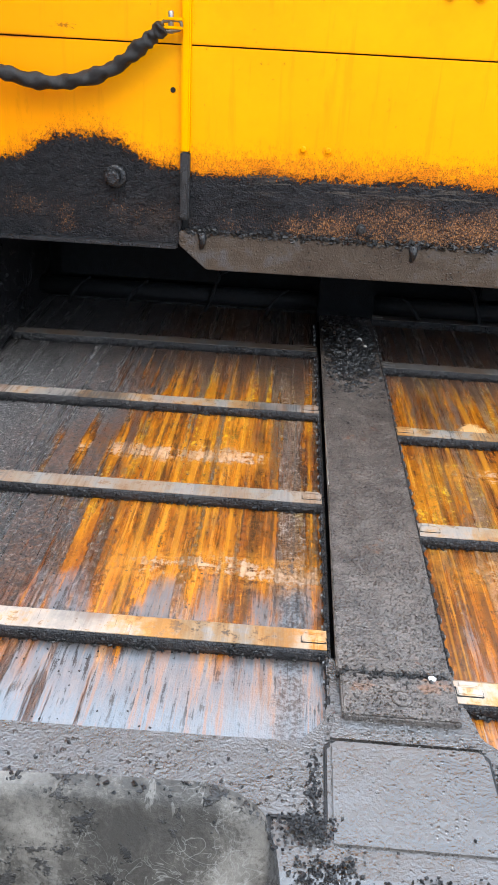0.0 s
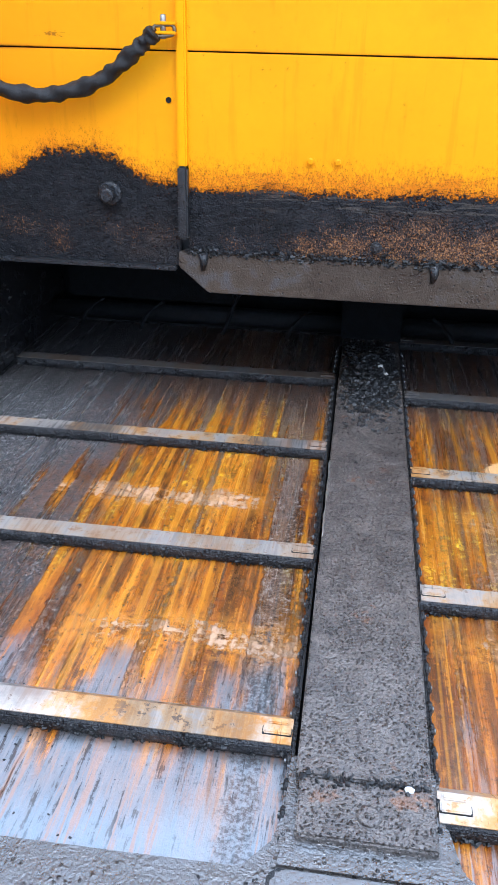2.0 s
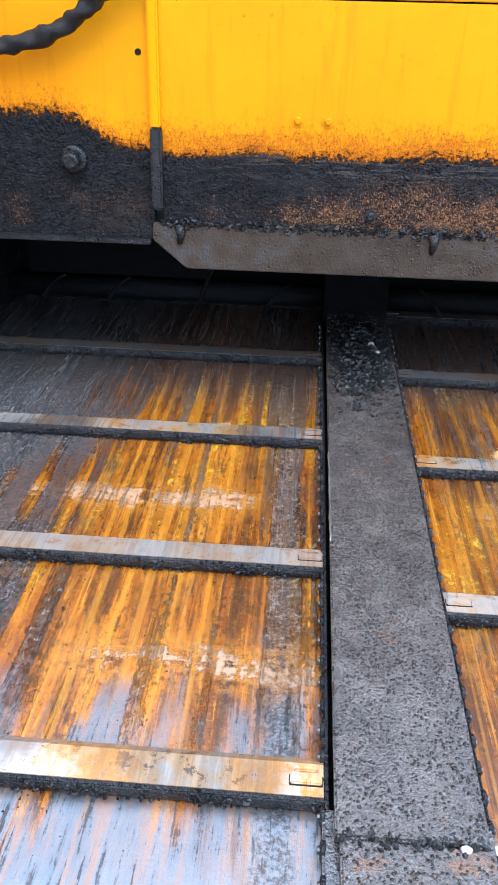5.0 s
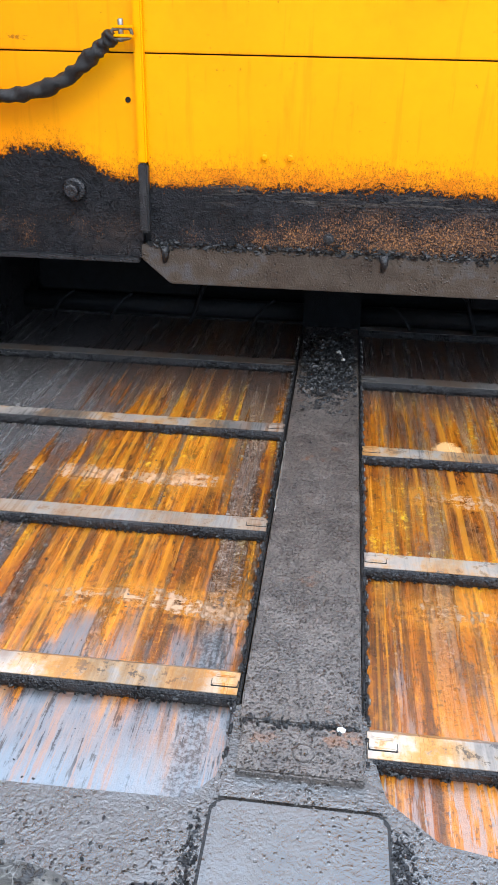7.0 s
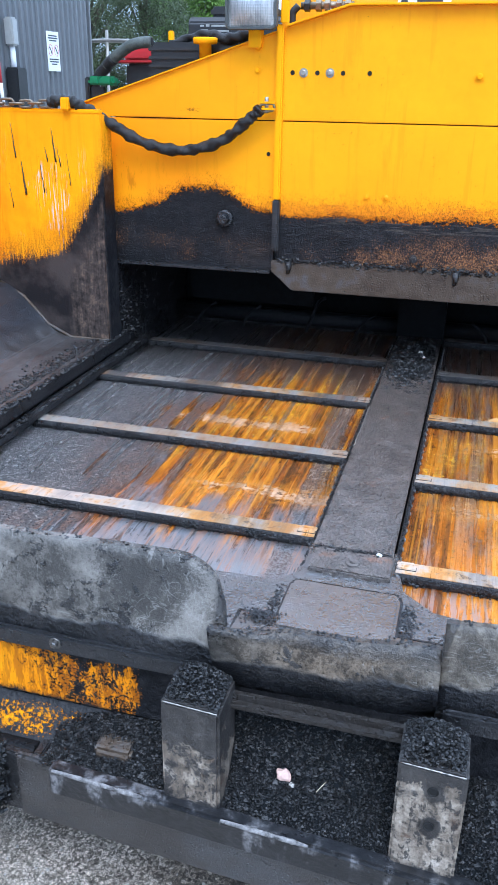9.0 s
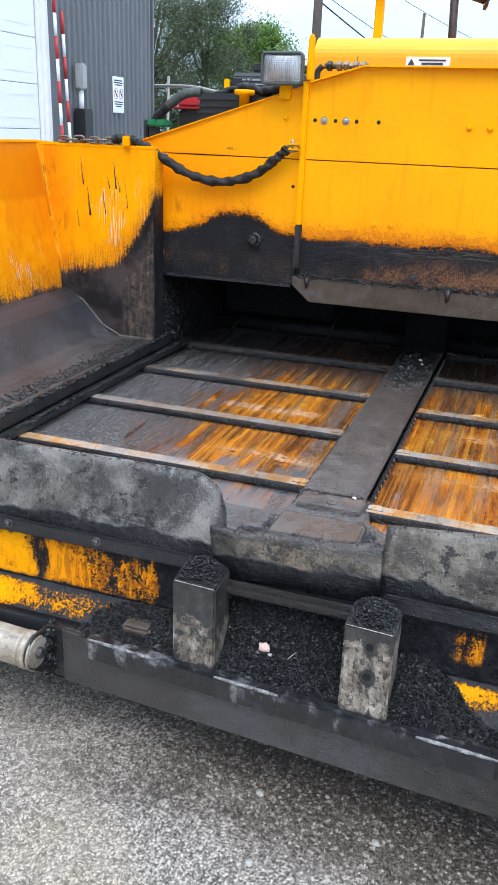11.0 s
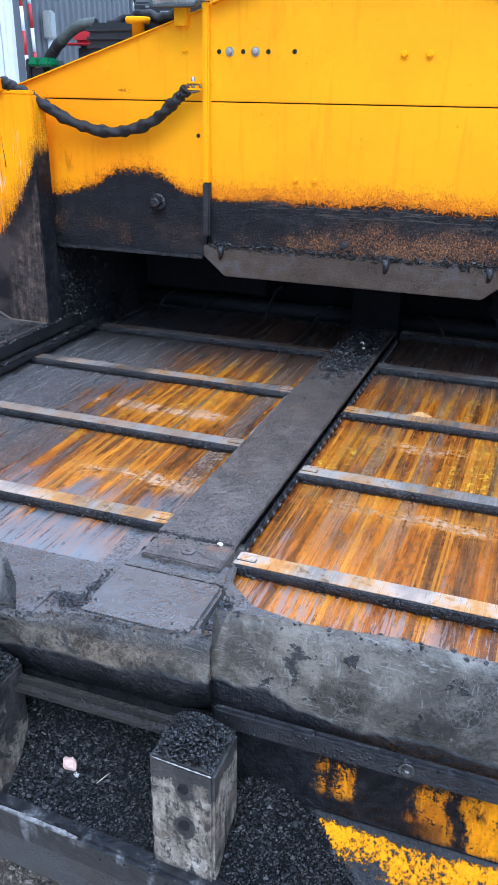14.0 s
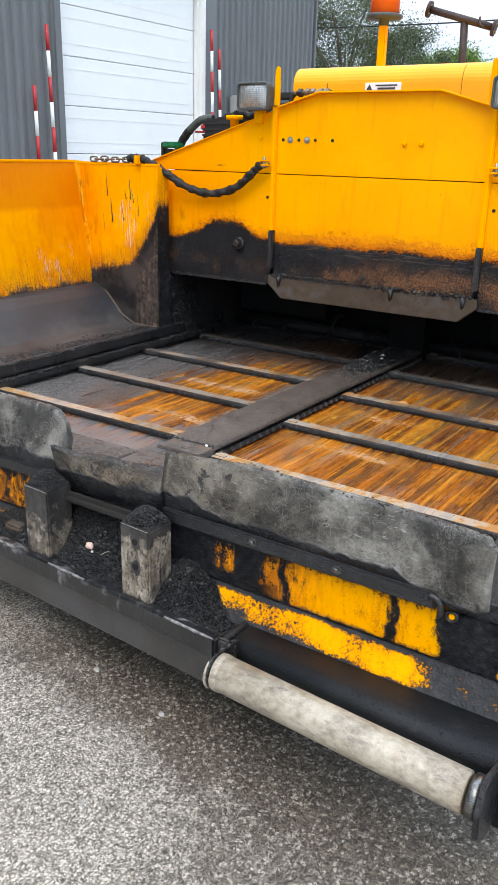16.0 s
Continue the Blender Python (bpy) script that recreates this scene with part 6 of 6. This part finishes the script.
hose_path = smooth_path([(-1.40, 2.68, 1.60), (-1.375, 2.67, 1.668), (-1.30, 2.65, 1.745), (-1.21, 2.63, 1.802), (-1.155, 2.62, 1.819), (-1.10, 2.62, 1.823)], 10)
hose = part("air_hose", tube(hose_path, lambda i, w: 0.0205 + 0.0009 * math.sin(i * 2.1), 16), M_HOSE, paver, "dusty grey-green hose with an open end")
part("hose_wrap", tube(hose_path[:24], lambda i, w: 0.0222 + 0.0012 * math.sin(i * 1.4 + w), 14), M_SLEEVE, hose, "dark wrapping round the lower hose")
part("hose_mouth", lathe([(0, 0.015), (0.002, 0.014)], (-1.0995, 2.62, 1.823), (1, 0, 0.05), 16), M_HOLE, hose)
part("cable", tube(smooth_path([(-0.98, 2.50, 1.812), (-0.90, 2.50, 1.832), (-0.83, 2.49, 1.842), (-0.76, 2.47, 1.826), (-0.70, 2.45, 1.832), (-0.64, 2.44, 1.846)], 8), lambda i, w: 0.010 + 0.0085 * min(1, i / 24) + 0.003 * math.sin(i * 0.9 + 2 * w), 12), M_SLEEVE, paver, "crumpled black hose over the box")
# black console standing behind the box, with rows of white lettering
console = part("console", prism([(2.71, 1.62), (2.71, 1.894), (2.725, 1.914), (2.98, 1.914), (2.98, 1.62)], "x", -0.985, -0.60, 0.006), M_BLACK, paver, "black console with white lettering")
part("console_cap", box(-0.905, -0.66, 2.74, 2.95, 1.915, 1.952, 0.010), M_BLACK, console)
part("edge_strip", box(-0.990, -0.986, 2.730, 2.97, 1.66, 1.888, 0.001), M_YEL, console, "yellow edge strip")
for x0, x1, z0, z1 in ((-0.935, -0.920, 1.880, 1.886), (-0.912, -0.898, 1.880, 1.888), (-0.890, -0.830, 1.880, 1.886), (-0.93, -0.905, 1.868, 1.871), (-0.875, -0.82, 1.862, 1.868), (-0.838, -0.828, 1.818, 1.848), (-0.818, -0.808, 1.818, 1.848)):
    part("text_bar", box(x0, x1, 2.708, 2.7105, z0, z1, 0), M_GREY, console)
for i in range(4):
    part("vent_slot", box(-0.955 + i * 0.026, -0.937 + i * 0.026, 2.708, 2.7115, 1.822, 1.832, 0), M_HOLE, console)
hb = part("battery_box", box(-1.045, -0.70, 2.46, 2.72, 1.60, 1.815, 0.012), M_BLACK, paver, "black ribbed box behind the panel")
for i in range(6):
    part("box_rib", box(-1.050, -0.695, 2.452, 2.462, 1.645 + i * 0.028, 1.657 + i * 0.028, 0.003), M_RUBBER, hb)

# things lodged behind the side panel
red_can = thing("red_fuel_can", box(-1.285, -1.10, 2.74, 2.90, 1.758, 1.806, 0.014), M_RED, "red metal tray can behind the hopper panel", "fuel can")
part("can_rim", box(-1.31, -1.09, 2.725, 2.91, 1.752, 1.762, 0.004), M_RED, red_can)
part("can_base", box(-1.27, -1.08, 2.75, 2.89, 1.60, 1.753, 0.010), M_BLACK, red_can, "black ribbed base")
strap = thing("green_strap_ratchet", box(-1.275, -1.165, 2.40, 2.46, 1.668, 1.692, 0.008), M_GREEN, "green plastic strap block lying on the panel edge", "strap")
for i in range(2):
    part("grip", box(-1.262 + i * 0.048, -1.228 + i * 0.048, 2.393, 2.45, 1.672, 1.699, 0.004), M_GREEN, strap)
part("hook", box(-1.290, -1.272, 2.41, 2.45, 1.60, 1.696, 0.004), M_BLACK, strap)
part("strap_tail", box(-1.27, -1.22, 2.42, 2.44, 1.58, 1.664, 0.002), M_BLACK, strap)

# safety chain with its black sleeve
chain = thing("safety_chain", None, None, "steel chain in a twisted black sleeve hanging across the hopper panel", "chain")
path = smooth_path([(-1.33, 2.205, 1.612), (-1.26, 2.205, 1.616), (-1.20, 2.22, 1.594), (-1.135, 2.25, 1.553), (-1.017, 2.285, 1.484), (-0.87, 2.295, 1.458), (-0.724, 2.295, 1.492), (-0.625, 2.29, 1.562), (-0.575, 2.285, 1.603)], 14)
part("sleeve", tube(path, lambda i, w: 0.0182 + 0.0026 * math.cos(2 * w + i * 0.9) + 0.0016 * math.sin(i * 0.41) + 0.0019 * math.sin(3 * w - i * 1.3) * math.sin(i * 0.23) + 0.0014 * math.cos(i * 1.7), 20), M_SLEEVE, chain, "twisted dusty black sleeve")


def link(c, d, flat, parent, ln=0.026, wd=0.012, r=0.0045):
    d = Vector(d).normalized()
    side = d.cross(Vector((0, 1, 0) if flat else (0, 0, 1))).normalized()
    pts = []
    for k in range(16):
        a = 2 * math.pi * k / 16
        cx = math.cos(a)
        pts.append(Vector(c) + d * (cx * wd + math.copysign(ln - wd, cx) if abs(cx) > 1e-6 else 0) + side * math.sin(a) * wd)
    part("link", tube(pts, r, 8, True), M_CHAIN, parent, "worn steel chain link")


for i in range(7):
    link((-1.345 - i * 0.038, 2.20, 1.605 + 0.002 * math.sin(i * 2)), (-1, 0, -0.02), i % 2 == 0, chain)
link((-0.555, 2.290, 1.606), (1, 0, 0.1), True, chain)


def shackle(s, parent):
    for z in (1.598, 1.618):
        part("shackle_lug", box(min(s * 0.525, s * 0.575), max(s * 0.525, s * 0.575), 2.283, 2.303, z, z + 0.007, 0.002), M_YEL, parent)
    part("shackle_pin", lathe([(0, 0.007), (0.05, 0.007), (0.052, 0.004)], (s * 0.557, 2.293, 1.588), (0, 0, 1), 10), M_ZINC, parent)


shackle(-1, paver), shackle(1, paver)
rchain = thing("safety_chain", None, None, "bare rusty steel chain shackled to the hopper post", "chain")
for i in range(7):
    link((0.572 + i * 0.038, 2.293 - 0.002 * i, 1.606 - 0.004 * i), (1, 0, -0.08), i % 2 == 0, rchain)

# loose asphalt in the push-beam tray and on the hitch posts
rng = np.random.default_rng(11)


def lag(x, y):
    """The front of the heap follows the beam, its back the machine."""
    return (askew(x) - 0.012) * np.clip((0.594 - y) / 0.15, 0, 1.1)


def heap_z(x, y):
    """Surface of the asphalt heap in the tray."""
    back = np.clip((y - 0.445) / 0.15, 0, 1)
    rise = np.clip((y - 0.445) / 0.05, 0, 1)
    h = 0.404 + 0.066 * back + rise * (0.035 * np.exp(-((x - 0.325) / 0.07) ** 2) + 0.02 * np.exp(-(x / 0.15) ** 2))
    h = h + 0.075 * np.clip((y - 0.515) / 0.075, 0, 1) ** 1.3 * np.clip((0.24 - np.abs(x)) / 0.08, 0, 1)
    return h - rise * (0.060 * np.clip((x - 0.36) / 0.15, 0, 1) + 0.035 * np.clip((-x - 0.42) / 0.12, 0, 1))


heap = thing("asphalt_heap", None, None, "loose black asphalt crumbs heaped in the push beam tray", "asphalt", kind="stuff")
bm = bmesh.new()
nx, ny = 110, 18
gx, gy = np.linspace(-0.54, 0.54, nx), np.linspace(0.446, 0.594, ny)
vs = [[bm.verts.new((x, y + lag(x, y), heap_z(x, y) + rng.uniform(-0.004, 0.004))) for y in gy] for x in gx]
for i in range(nx - 1):
    for j in range(ny - 1):
        bm.faces.new((vs[i][j], vs[i + 1][j], vs[i + 1][j + 1], vs[i][j + 1])).smooth = True
part("heap_bed", bm, M_DARK, heap)
n = 27000
px, py = rng.uniform(-0.54, 0.54, n), rng.uniform(0.440, 0.592, n)
py[25000:] = 0.440 - np.abs(rng.normal(0, 0.011, 2000)) * (0.4 + 0.9 * np.abs(np.sin(px[25000:] * 9)))
tagged(chunks("crumbs", np.stack([px, py + lag(px, py), heap_z(px, py) + rng.uniform(-0.001, 0.005, n)], 1), rng.uniform(0.0011, 0.0036, n) * rng.uniform(0.6, 1.25, n) * np.where(np.arange(n) % 23 == 0, 1.8, 1.0), M_CRUMB, heap), kind="stuff")
for s in (-1, 1):
    n = 3000
    u, v = rng.uniform(-1, 1, n), rng.uniform(-1, 1, n)
    hx = POST_X[s] + u * 0.053
    hy = 0.475 + v * 0.047 + askew(hx)
    hz = POST_TOP + 0.046 * (1 - u * u) ** 0.6 * (1 - v * v) ** 0.6 * rng.uniform(0.3, 1, n)
    c = chunks("asphalt_crumbs", np.stack([hx, hy, hz], 1), rng.uniform(0.0014, 0.0040, n), M_CRUMB, None, 7 + s)
    tagged(c, "small pile of black asphalt crumbs on a hitch post", "asphalt", kind="stuff")
# crumbs at the back of the cover and along the sill
n = 2600
hx, hy = rng.normal(0.0, 0.05, n), rng.normal(2.52, 0.15, n)
keep = np.abs(hx) < 0.085
c = chunks("asphalt_crumbs", np.stack([hx, hy, 0.690 + 0.05 * np.exp(-((hy - 2.56) / 0.16) ** 2) * np.exp(-(hx / 0.07) ** 2) * rng.uniform(0.1, 1, n)], 1)[keep], rng.uniform(0.003, 0.008, n)[keep], M_CRUMB, None, 21)
tagged(c, "black asphalt crumbs on the back of the centre cover", "asphalt", kind="stuff")
n = 900
hy = rng.uniform(0.95, 2.18, n)
hx = -1.17 - np.abs(rng.normal(0, 0.035, n)) - 0.05 * np.clip((1.2 - hy) / 0.25, 0, 1) * rng.uniform(0, 1.5, n)
c = chunks("asphalt_crumbs", np.stack([hx, hy, np.full(n, 0.759)], 1), rng.uniform(0.002, 0.007, n), M_CRUMB, None, 22)
tagged(c, "black asphalt crumbs strewn along the wing sill", "asphalt", kind="stuff")
n = 4000
hx, hy = -1.0 + np.abs(rng.normal(0, 0.27, n)), rng.uniform(0.90, 2.5, n)
c = chunks("asphalt_crumbs", np.stack([hx - 0.1, hy, np.full(n, 0.6422)], 1), rng.uniform(0.0008, 0.0028, n), M_EDGE, None, 23)
tagged(c, "black grit on the conveyor floor beside the wing", "asphalt", kind="stuff")


# stones
def stone(name, p, r, mat, label, seed):
    bm = bmesh.new()
    bmesh.ops.create_icosphere(bm, subdivisions=2, radius=1)
    for v in bm.verts:
        k = 1 + 0.35 * noise.noise(v.co * 1.3 + Vector((seed, 0, 0)))
        v.co = Vector((v.co.x * r[0] * k, v.co.y * r[1] * k, v.co.z * r[2] * k)) + Vector(p)
    return thing(name, bm, mat, label, "stone")


stone("pink_stone", (-0.04, 0.535, 0.466), (0.016, 0.011, 0.012), M_PINK, "small pinkish stone on the asphalt heap", 3.0)
stone("white_pebble", (-0.022, 0.528, 0.452), (0.007, 0.006, 0.006), M_STONE, "tiny pale pebble on the asphalt heap", 5.0)
stone("white_pebble", (0.063, 1.015, 0.690), (0.007, 0.005, 0.004), M_WHITE, "tiny white pebble on the centre cover", 6.0)
stone("white_pebble", (0.030, 2.515, 0.727), (0.009, 0.007, 0.006), M_STONE, "pale pebble among crumbs on the cover", 7.0)
stone("white_pebble", (0.045, 2.47, 0.722), (0.006, 0.005, 0.004), M_STONE, "pale pebble among crumbs on the cover", 8.0)
for p in ((-0.03, 0.53, 0.0), (0.294, 0.481, 0.0), (0.018, 0.31, 0.0)):
    stone("pale_stone", (p[0], p[1], 0.006), (0.011, 0.009, 0.007), M_STONE, "pale loose stone on the asphalt", p[0] * 9)
n = 1500
gxy = np.stack([rng.uniform(-2.2, 2.0, n), rng.uniform(-1.0, 0.75, n)], 1)
c = chunks("loose_gravel", np.concatenate([gxy, np.full((n, 1), 0.002)], 1), rng.uniform(0.002, 0.005, n) * (1 + 0.7 * (rng.uniform(0, 1, n) > 0.97)), M_STONE, None, 31)
tagged(c, "pale loose gravel scattered on the asphalt", "gravel", kind="stuff")


# ---- trees, grass, wires ----
def tree(name, x, y, h, r, count, mat, label, seed, low=0.1, size=0.06):
    rg = np.random.default_rng(seed)
    t = thing(name, None, None, label, "tree")
    wood = [tube([(x, y, 0), (x + 0.1, y, h * 0.3), (x, y, h * 0.62)], lambda i, w: (0.20, 0.15, 0.07)[i] * h / 6, 10)]
    clumps = []
    for k in range(70):
        a, q = rg.uniform(0, 6.283), rg.uniform(0, 1)
        z = h * (low + (1 - low) * q)
        shape = math.sin(math.pi * (0.12 + 0.80 * q)) ** 0.7
        d = r * shape * rg.uniform(0.35, 1.0)
        p = np.array((x + math.cos(a) * d, y + math.sin(a) * d, z))
        clumps.append((p, rg.uniform(0.35, 0.75) * r * 0.5))
        if k % 3 == 0:
            wood.append(tube([(x, y, min(z * 0.6, h * 0.55)), (x + math.cos(a) * d * 0.5, y + math.sin(a) * d * 0.5, z * 0.85), tuple(p)], lambda i, w: (0.06, 0.04, 0.015)[i] * h / 6, 6))
    part("trunk", joined(*wood), M_BARK, t)
    m = count // len(clumps)
    cen, rad = np.repeat(np.array([c for c, _ in clumps]), m, 0), np.repeat(np.array([q for _, q in clumps]), m)
    n = len(cen)
    c = cen + rg.normal(0, 0.5, (n, 3)) * rad[:, None] * (1, 1, 0.8)
    c[:, 2] -= 0.25 * np.abs(rg.normal(0, 0.5, n)) * rad
    c[:, 2] = np.maximum(c[:, 2], 0.15)
    u = rg.normal(0, 1, (n, 3))
    u /= np.linalg.norm(u, axis=1)[:, None]
    w = np.cross(u, rg.normal(0, 1, (n, 3)))
    w /= np.linalg.norm(w, axis=1)[:, None] + 1e-9
    sz = size * rg.uniform(0.5, 1.2, n)[:, None]
    v = np.stack([c - u * sz, c + w * sz * 0.42, c + u * sz, c - w * sz * 0.42], 1).reshape(-1, 3).tolist()
    f = np.arange(4 * n).reshape(-1, 4).tolist()
    me = bpy.data.meshes.new("crown")
    me.from_pydata(v, [], f)
    me.materials.append(mat)
    ob = new("crown", me)
    ob.parent = t
    return t


tree("broadleaf_tree", -12.2, 25.0, 6.6, 3.0, 95000, M_LEAF, "grey-green willow-like tree with a ragged crown", 1, 0.05, 0.037)
tree("broadleaf_tree", -10.7, 26.0, 5.6, 2.0, 68000, M_LEAF, "broad grey-green tree with drooping foliage", 2, 0.03, 0.037)
tree("broadleaf_tree", -15.5, 26.0, 6.4, 3.2, 30000, M_LEAF, "tall grey-green tree behind the shed", 3, 0.05)
tree("green_shrub_tree", -10.4, 31.0, 5.3, 1.5, 44000, M_LEAF2, "bright green clipped columnar tree", 4, 0.02)
tree("green_shrub_tree", -11.9, 31.5, 5.2, 1.5, 42000, M_LEAF2, "bright green leafy tree", 5, 0.02)
tree("broadleaf_tree", -18.5, 27.0, 5.4, 3.0, 22000, M_LEAF, "grey-green tree far behind the yard", 6, 0.05)
for i, x in enumerate((-4.4, -1.6, 1.4, 4.5)):
    tree("hedge_tree", x, 33.0, 2.6 + 0.2 * (i % 2), 1.9, 8000, M_LEAF2, "low green hedge tree along the far edge", 20 + i, 0.02)

verge = bmesh.new()
q = [verge.verts.new(p) for p in ((-40, 17, 0.004), (30, 17, 0.004), (30, 60, 0.004), (-40, 60, 0.004))]
verge.faces.new(q)
thing("lawn", verge, M_GRASS, "rough green lawn at the far edge of the yard", "grass", kind="structure")
n = 9000
bl = rng.uniform(0, 1, (n, 2)) * (26, 9) + (-18, 17.0)
v, f = [], []
for i, (x, y) in enumerate(bl):
    h, a = rng.uniform(0.1, 0.35), rng.uniform(0, 6.283)
    dx, dy = math.cos(a) * 0.02, math.sin(a) * 0.02
    v += [(x - dx, y - dy, 0), (x + dx, y + dy, 0), (x + rng.uniform(-0.08, 0.08), y + rng.uniform(-0.08, 0.08), h)]
    f.append((3 * i, 3 * i + 1, 3 * i + 2))
me = bpy.data.meshes.new("tall_grass")
me.from_pydata(v, [], f)
me.materials.append(M_GRASS)
tagged(new("tall_grass", me), "uncut grass at the yard's far edge", "grass", kind="stuff")


def utility_pole(x, y, h, r, label):
    p = thing("utility_pole", None, None, label, "utility pole", "utility poles")
    part("pole_shaft", tube([(x, y, 0), (x + 0.05, y, h)], lambda i, w: r * (1 - 0.25 * i), 14), M_POLE, p)
    return p


utility_pole(-6.55, 24.2, 8.5, 0.15, "weathered brown wooden utility pole")
utility_pole(-6.9, 46.0, 7.6, 0.10, "distant wooden utility pole")


def wire(a, b, sag, r=0.018):
    pts = []
    for i in range(25):
        t = i / 24
        p = Vector(a).lerp(Vector(b), t)
        p.z -= sag * 4 * t * (1 - t)
        pts.append(p)
    thing("overhead_wire", tube(pts, r, 6), M_BLACK, "black overhead wire strung from a wooden pole", "wire", "overhead wires")


wire((-6.52, 24.2, 5.35), (-30, 22, 6.6), 0.4, 0.022)
wire((-6.5, 24.2, 5.2), (-1.0, 38, 1.8), 0.3, 0.02)
wire((-6.5, 24.2, 5.45), (2.0, 44, 3.2), 0.9, 0.010)
wire((-6.5, 24.2, 6.6), (3.0, 44, 4.4), 0.8, 0.009)
# steel fence rail and parked machine beyond the shed corner
fence = thing("yard_rail", None, None, "grey steel rail beside the shed corner", "fence")
part("rail", tube(smooth_path([(-6.3, 12.2, 2.29), (-5.4, 12.2, 2.30), (-4.9, 12.2, 2.24), (-4.4, 12.2, 2.10)]), 0.03, 10), M_ZINC, fence)
part("rail_post", tube([(-5.72, 12.2, 0), (-5.68, 12.2, 2.45)], 0.025, 8), M_ZINC, fence)
part("rail_post", tube([(-4.4, 12.2, 0), (-4.4, 12.2, 2.1)], 0.025, 8), M_ZINC, fence)
mach = thing("parked_machine", None, None, "black and yellow compact machine parked behind the paver", "machine")
part("machine_body", box(-3.25, -2.1, 8.6, 10.2, 0.35, 2.06, 0.06), M_BLACK, mach)
part("machine_hood", box(-3.22, -2.3, 8.7, 10.0, 2.06, 2.24, 0.08), M_BLACK, mach)
part("machine_stripe", box(-3.29, -3.24, 8.55, 8.62, 1.75, 2.22, 0.01), M_YEL, mach)
for x in (-3.2, -2.2):
    part("machine_wheel", lathe([(0, 0.25), (0.03, 0.36), (0.22, 0.36), (0.25, 0.25)], (x - 0.12, 9.0, 0.36), (1, 0, 0), 20), M_RUBBER, mach)
for i in range(4):
    part("mark_bar", box(-3.12 + i * 0.07, -3.08 + i * 0.07, 8.588, 8.598, 2.0, 2.05, 0), M_GREY, mach)


# dry straws on the heap
def straw(p, q):
    mid = (Vector(p) + Vector(q)) / 2 + Vector((0.002, 0, 0.004))
    thing("straw", tube([p, mid, q], 0.0009, 5), M_STRAW, "thin dry straw lying on the black asphalt heap", "straw", "straws on the heap")


straw((0.062, 0.585, 0.478), (0.079, 0.552, 0.470))
straw((0.027, 0.515, 0.462), (0.043, 0.540, 0.470))
straw((-0.046, 0.562, 0.476), (-0.040, 0.548, 0.472))
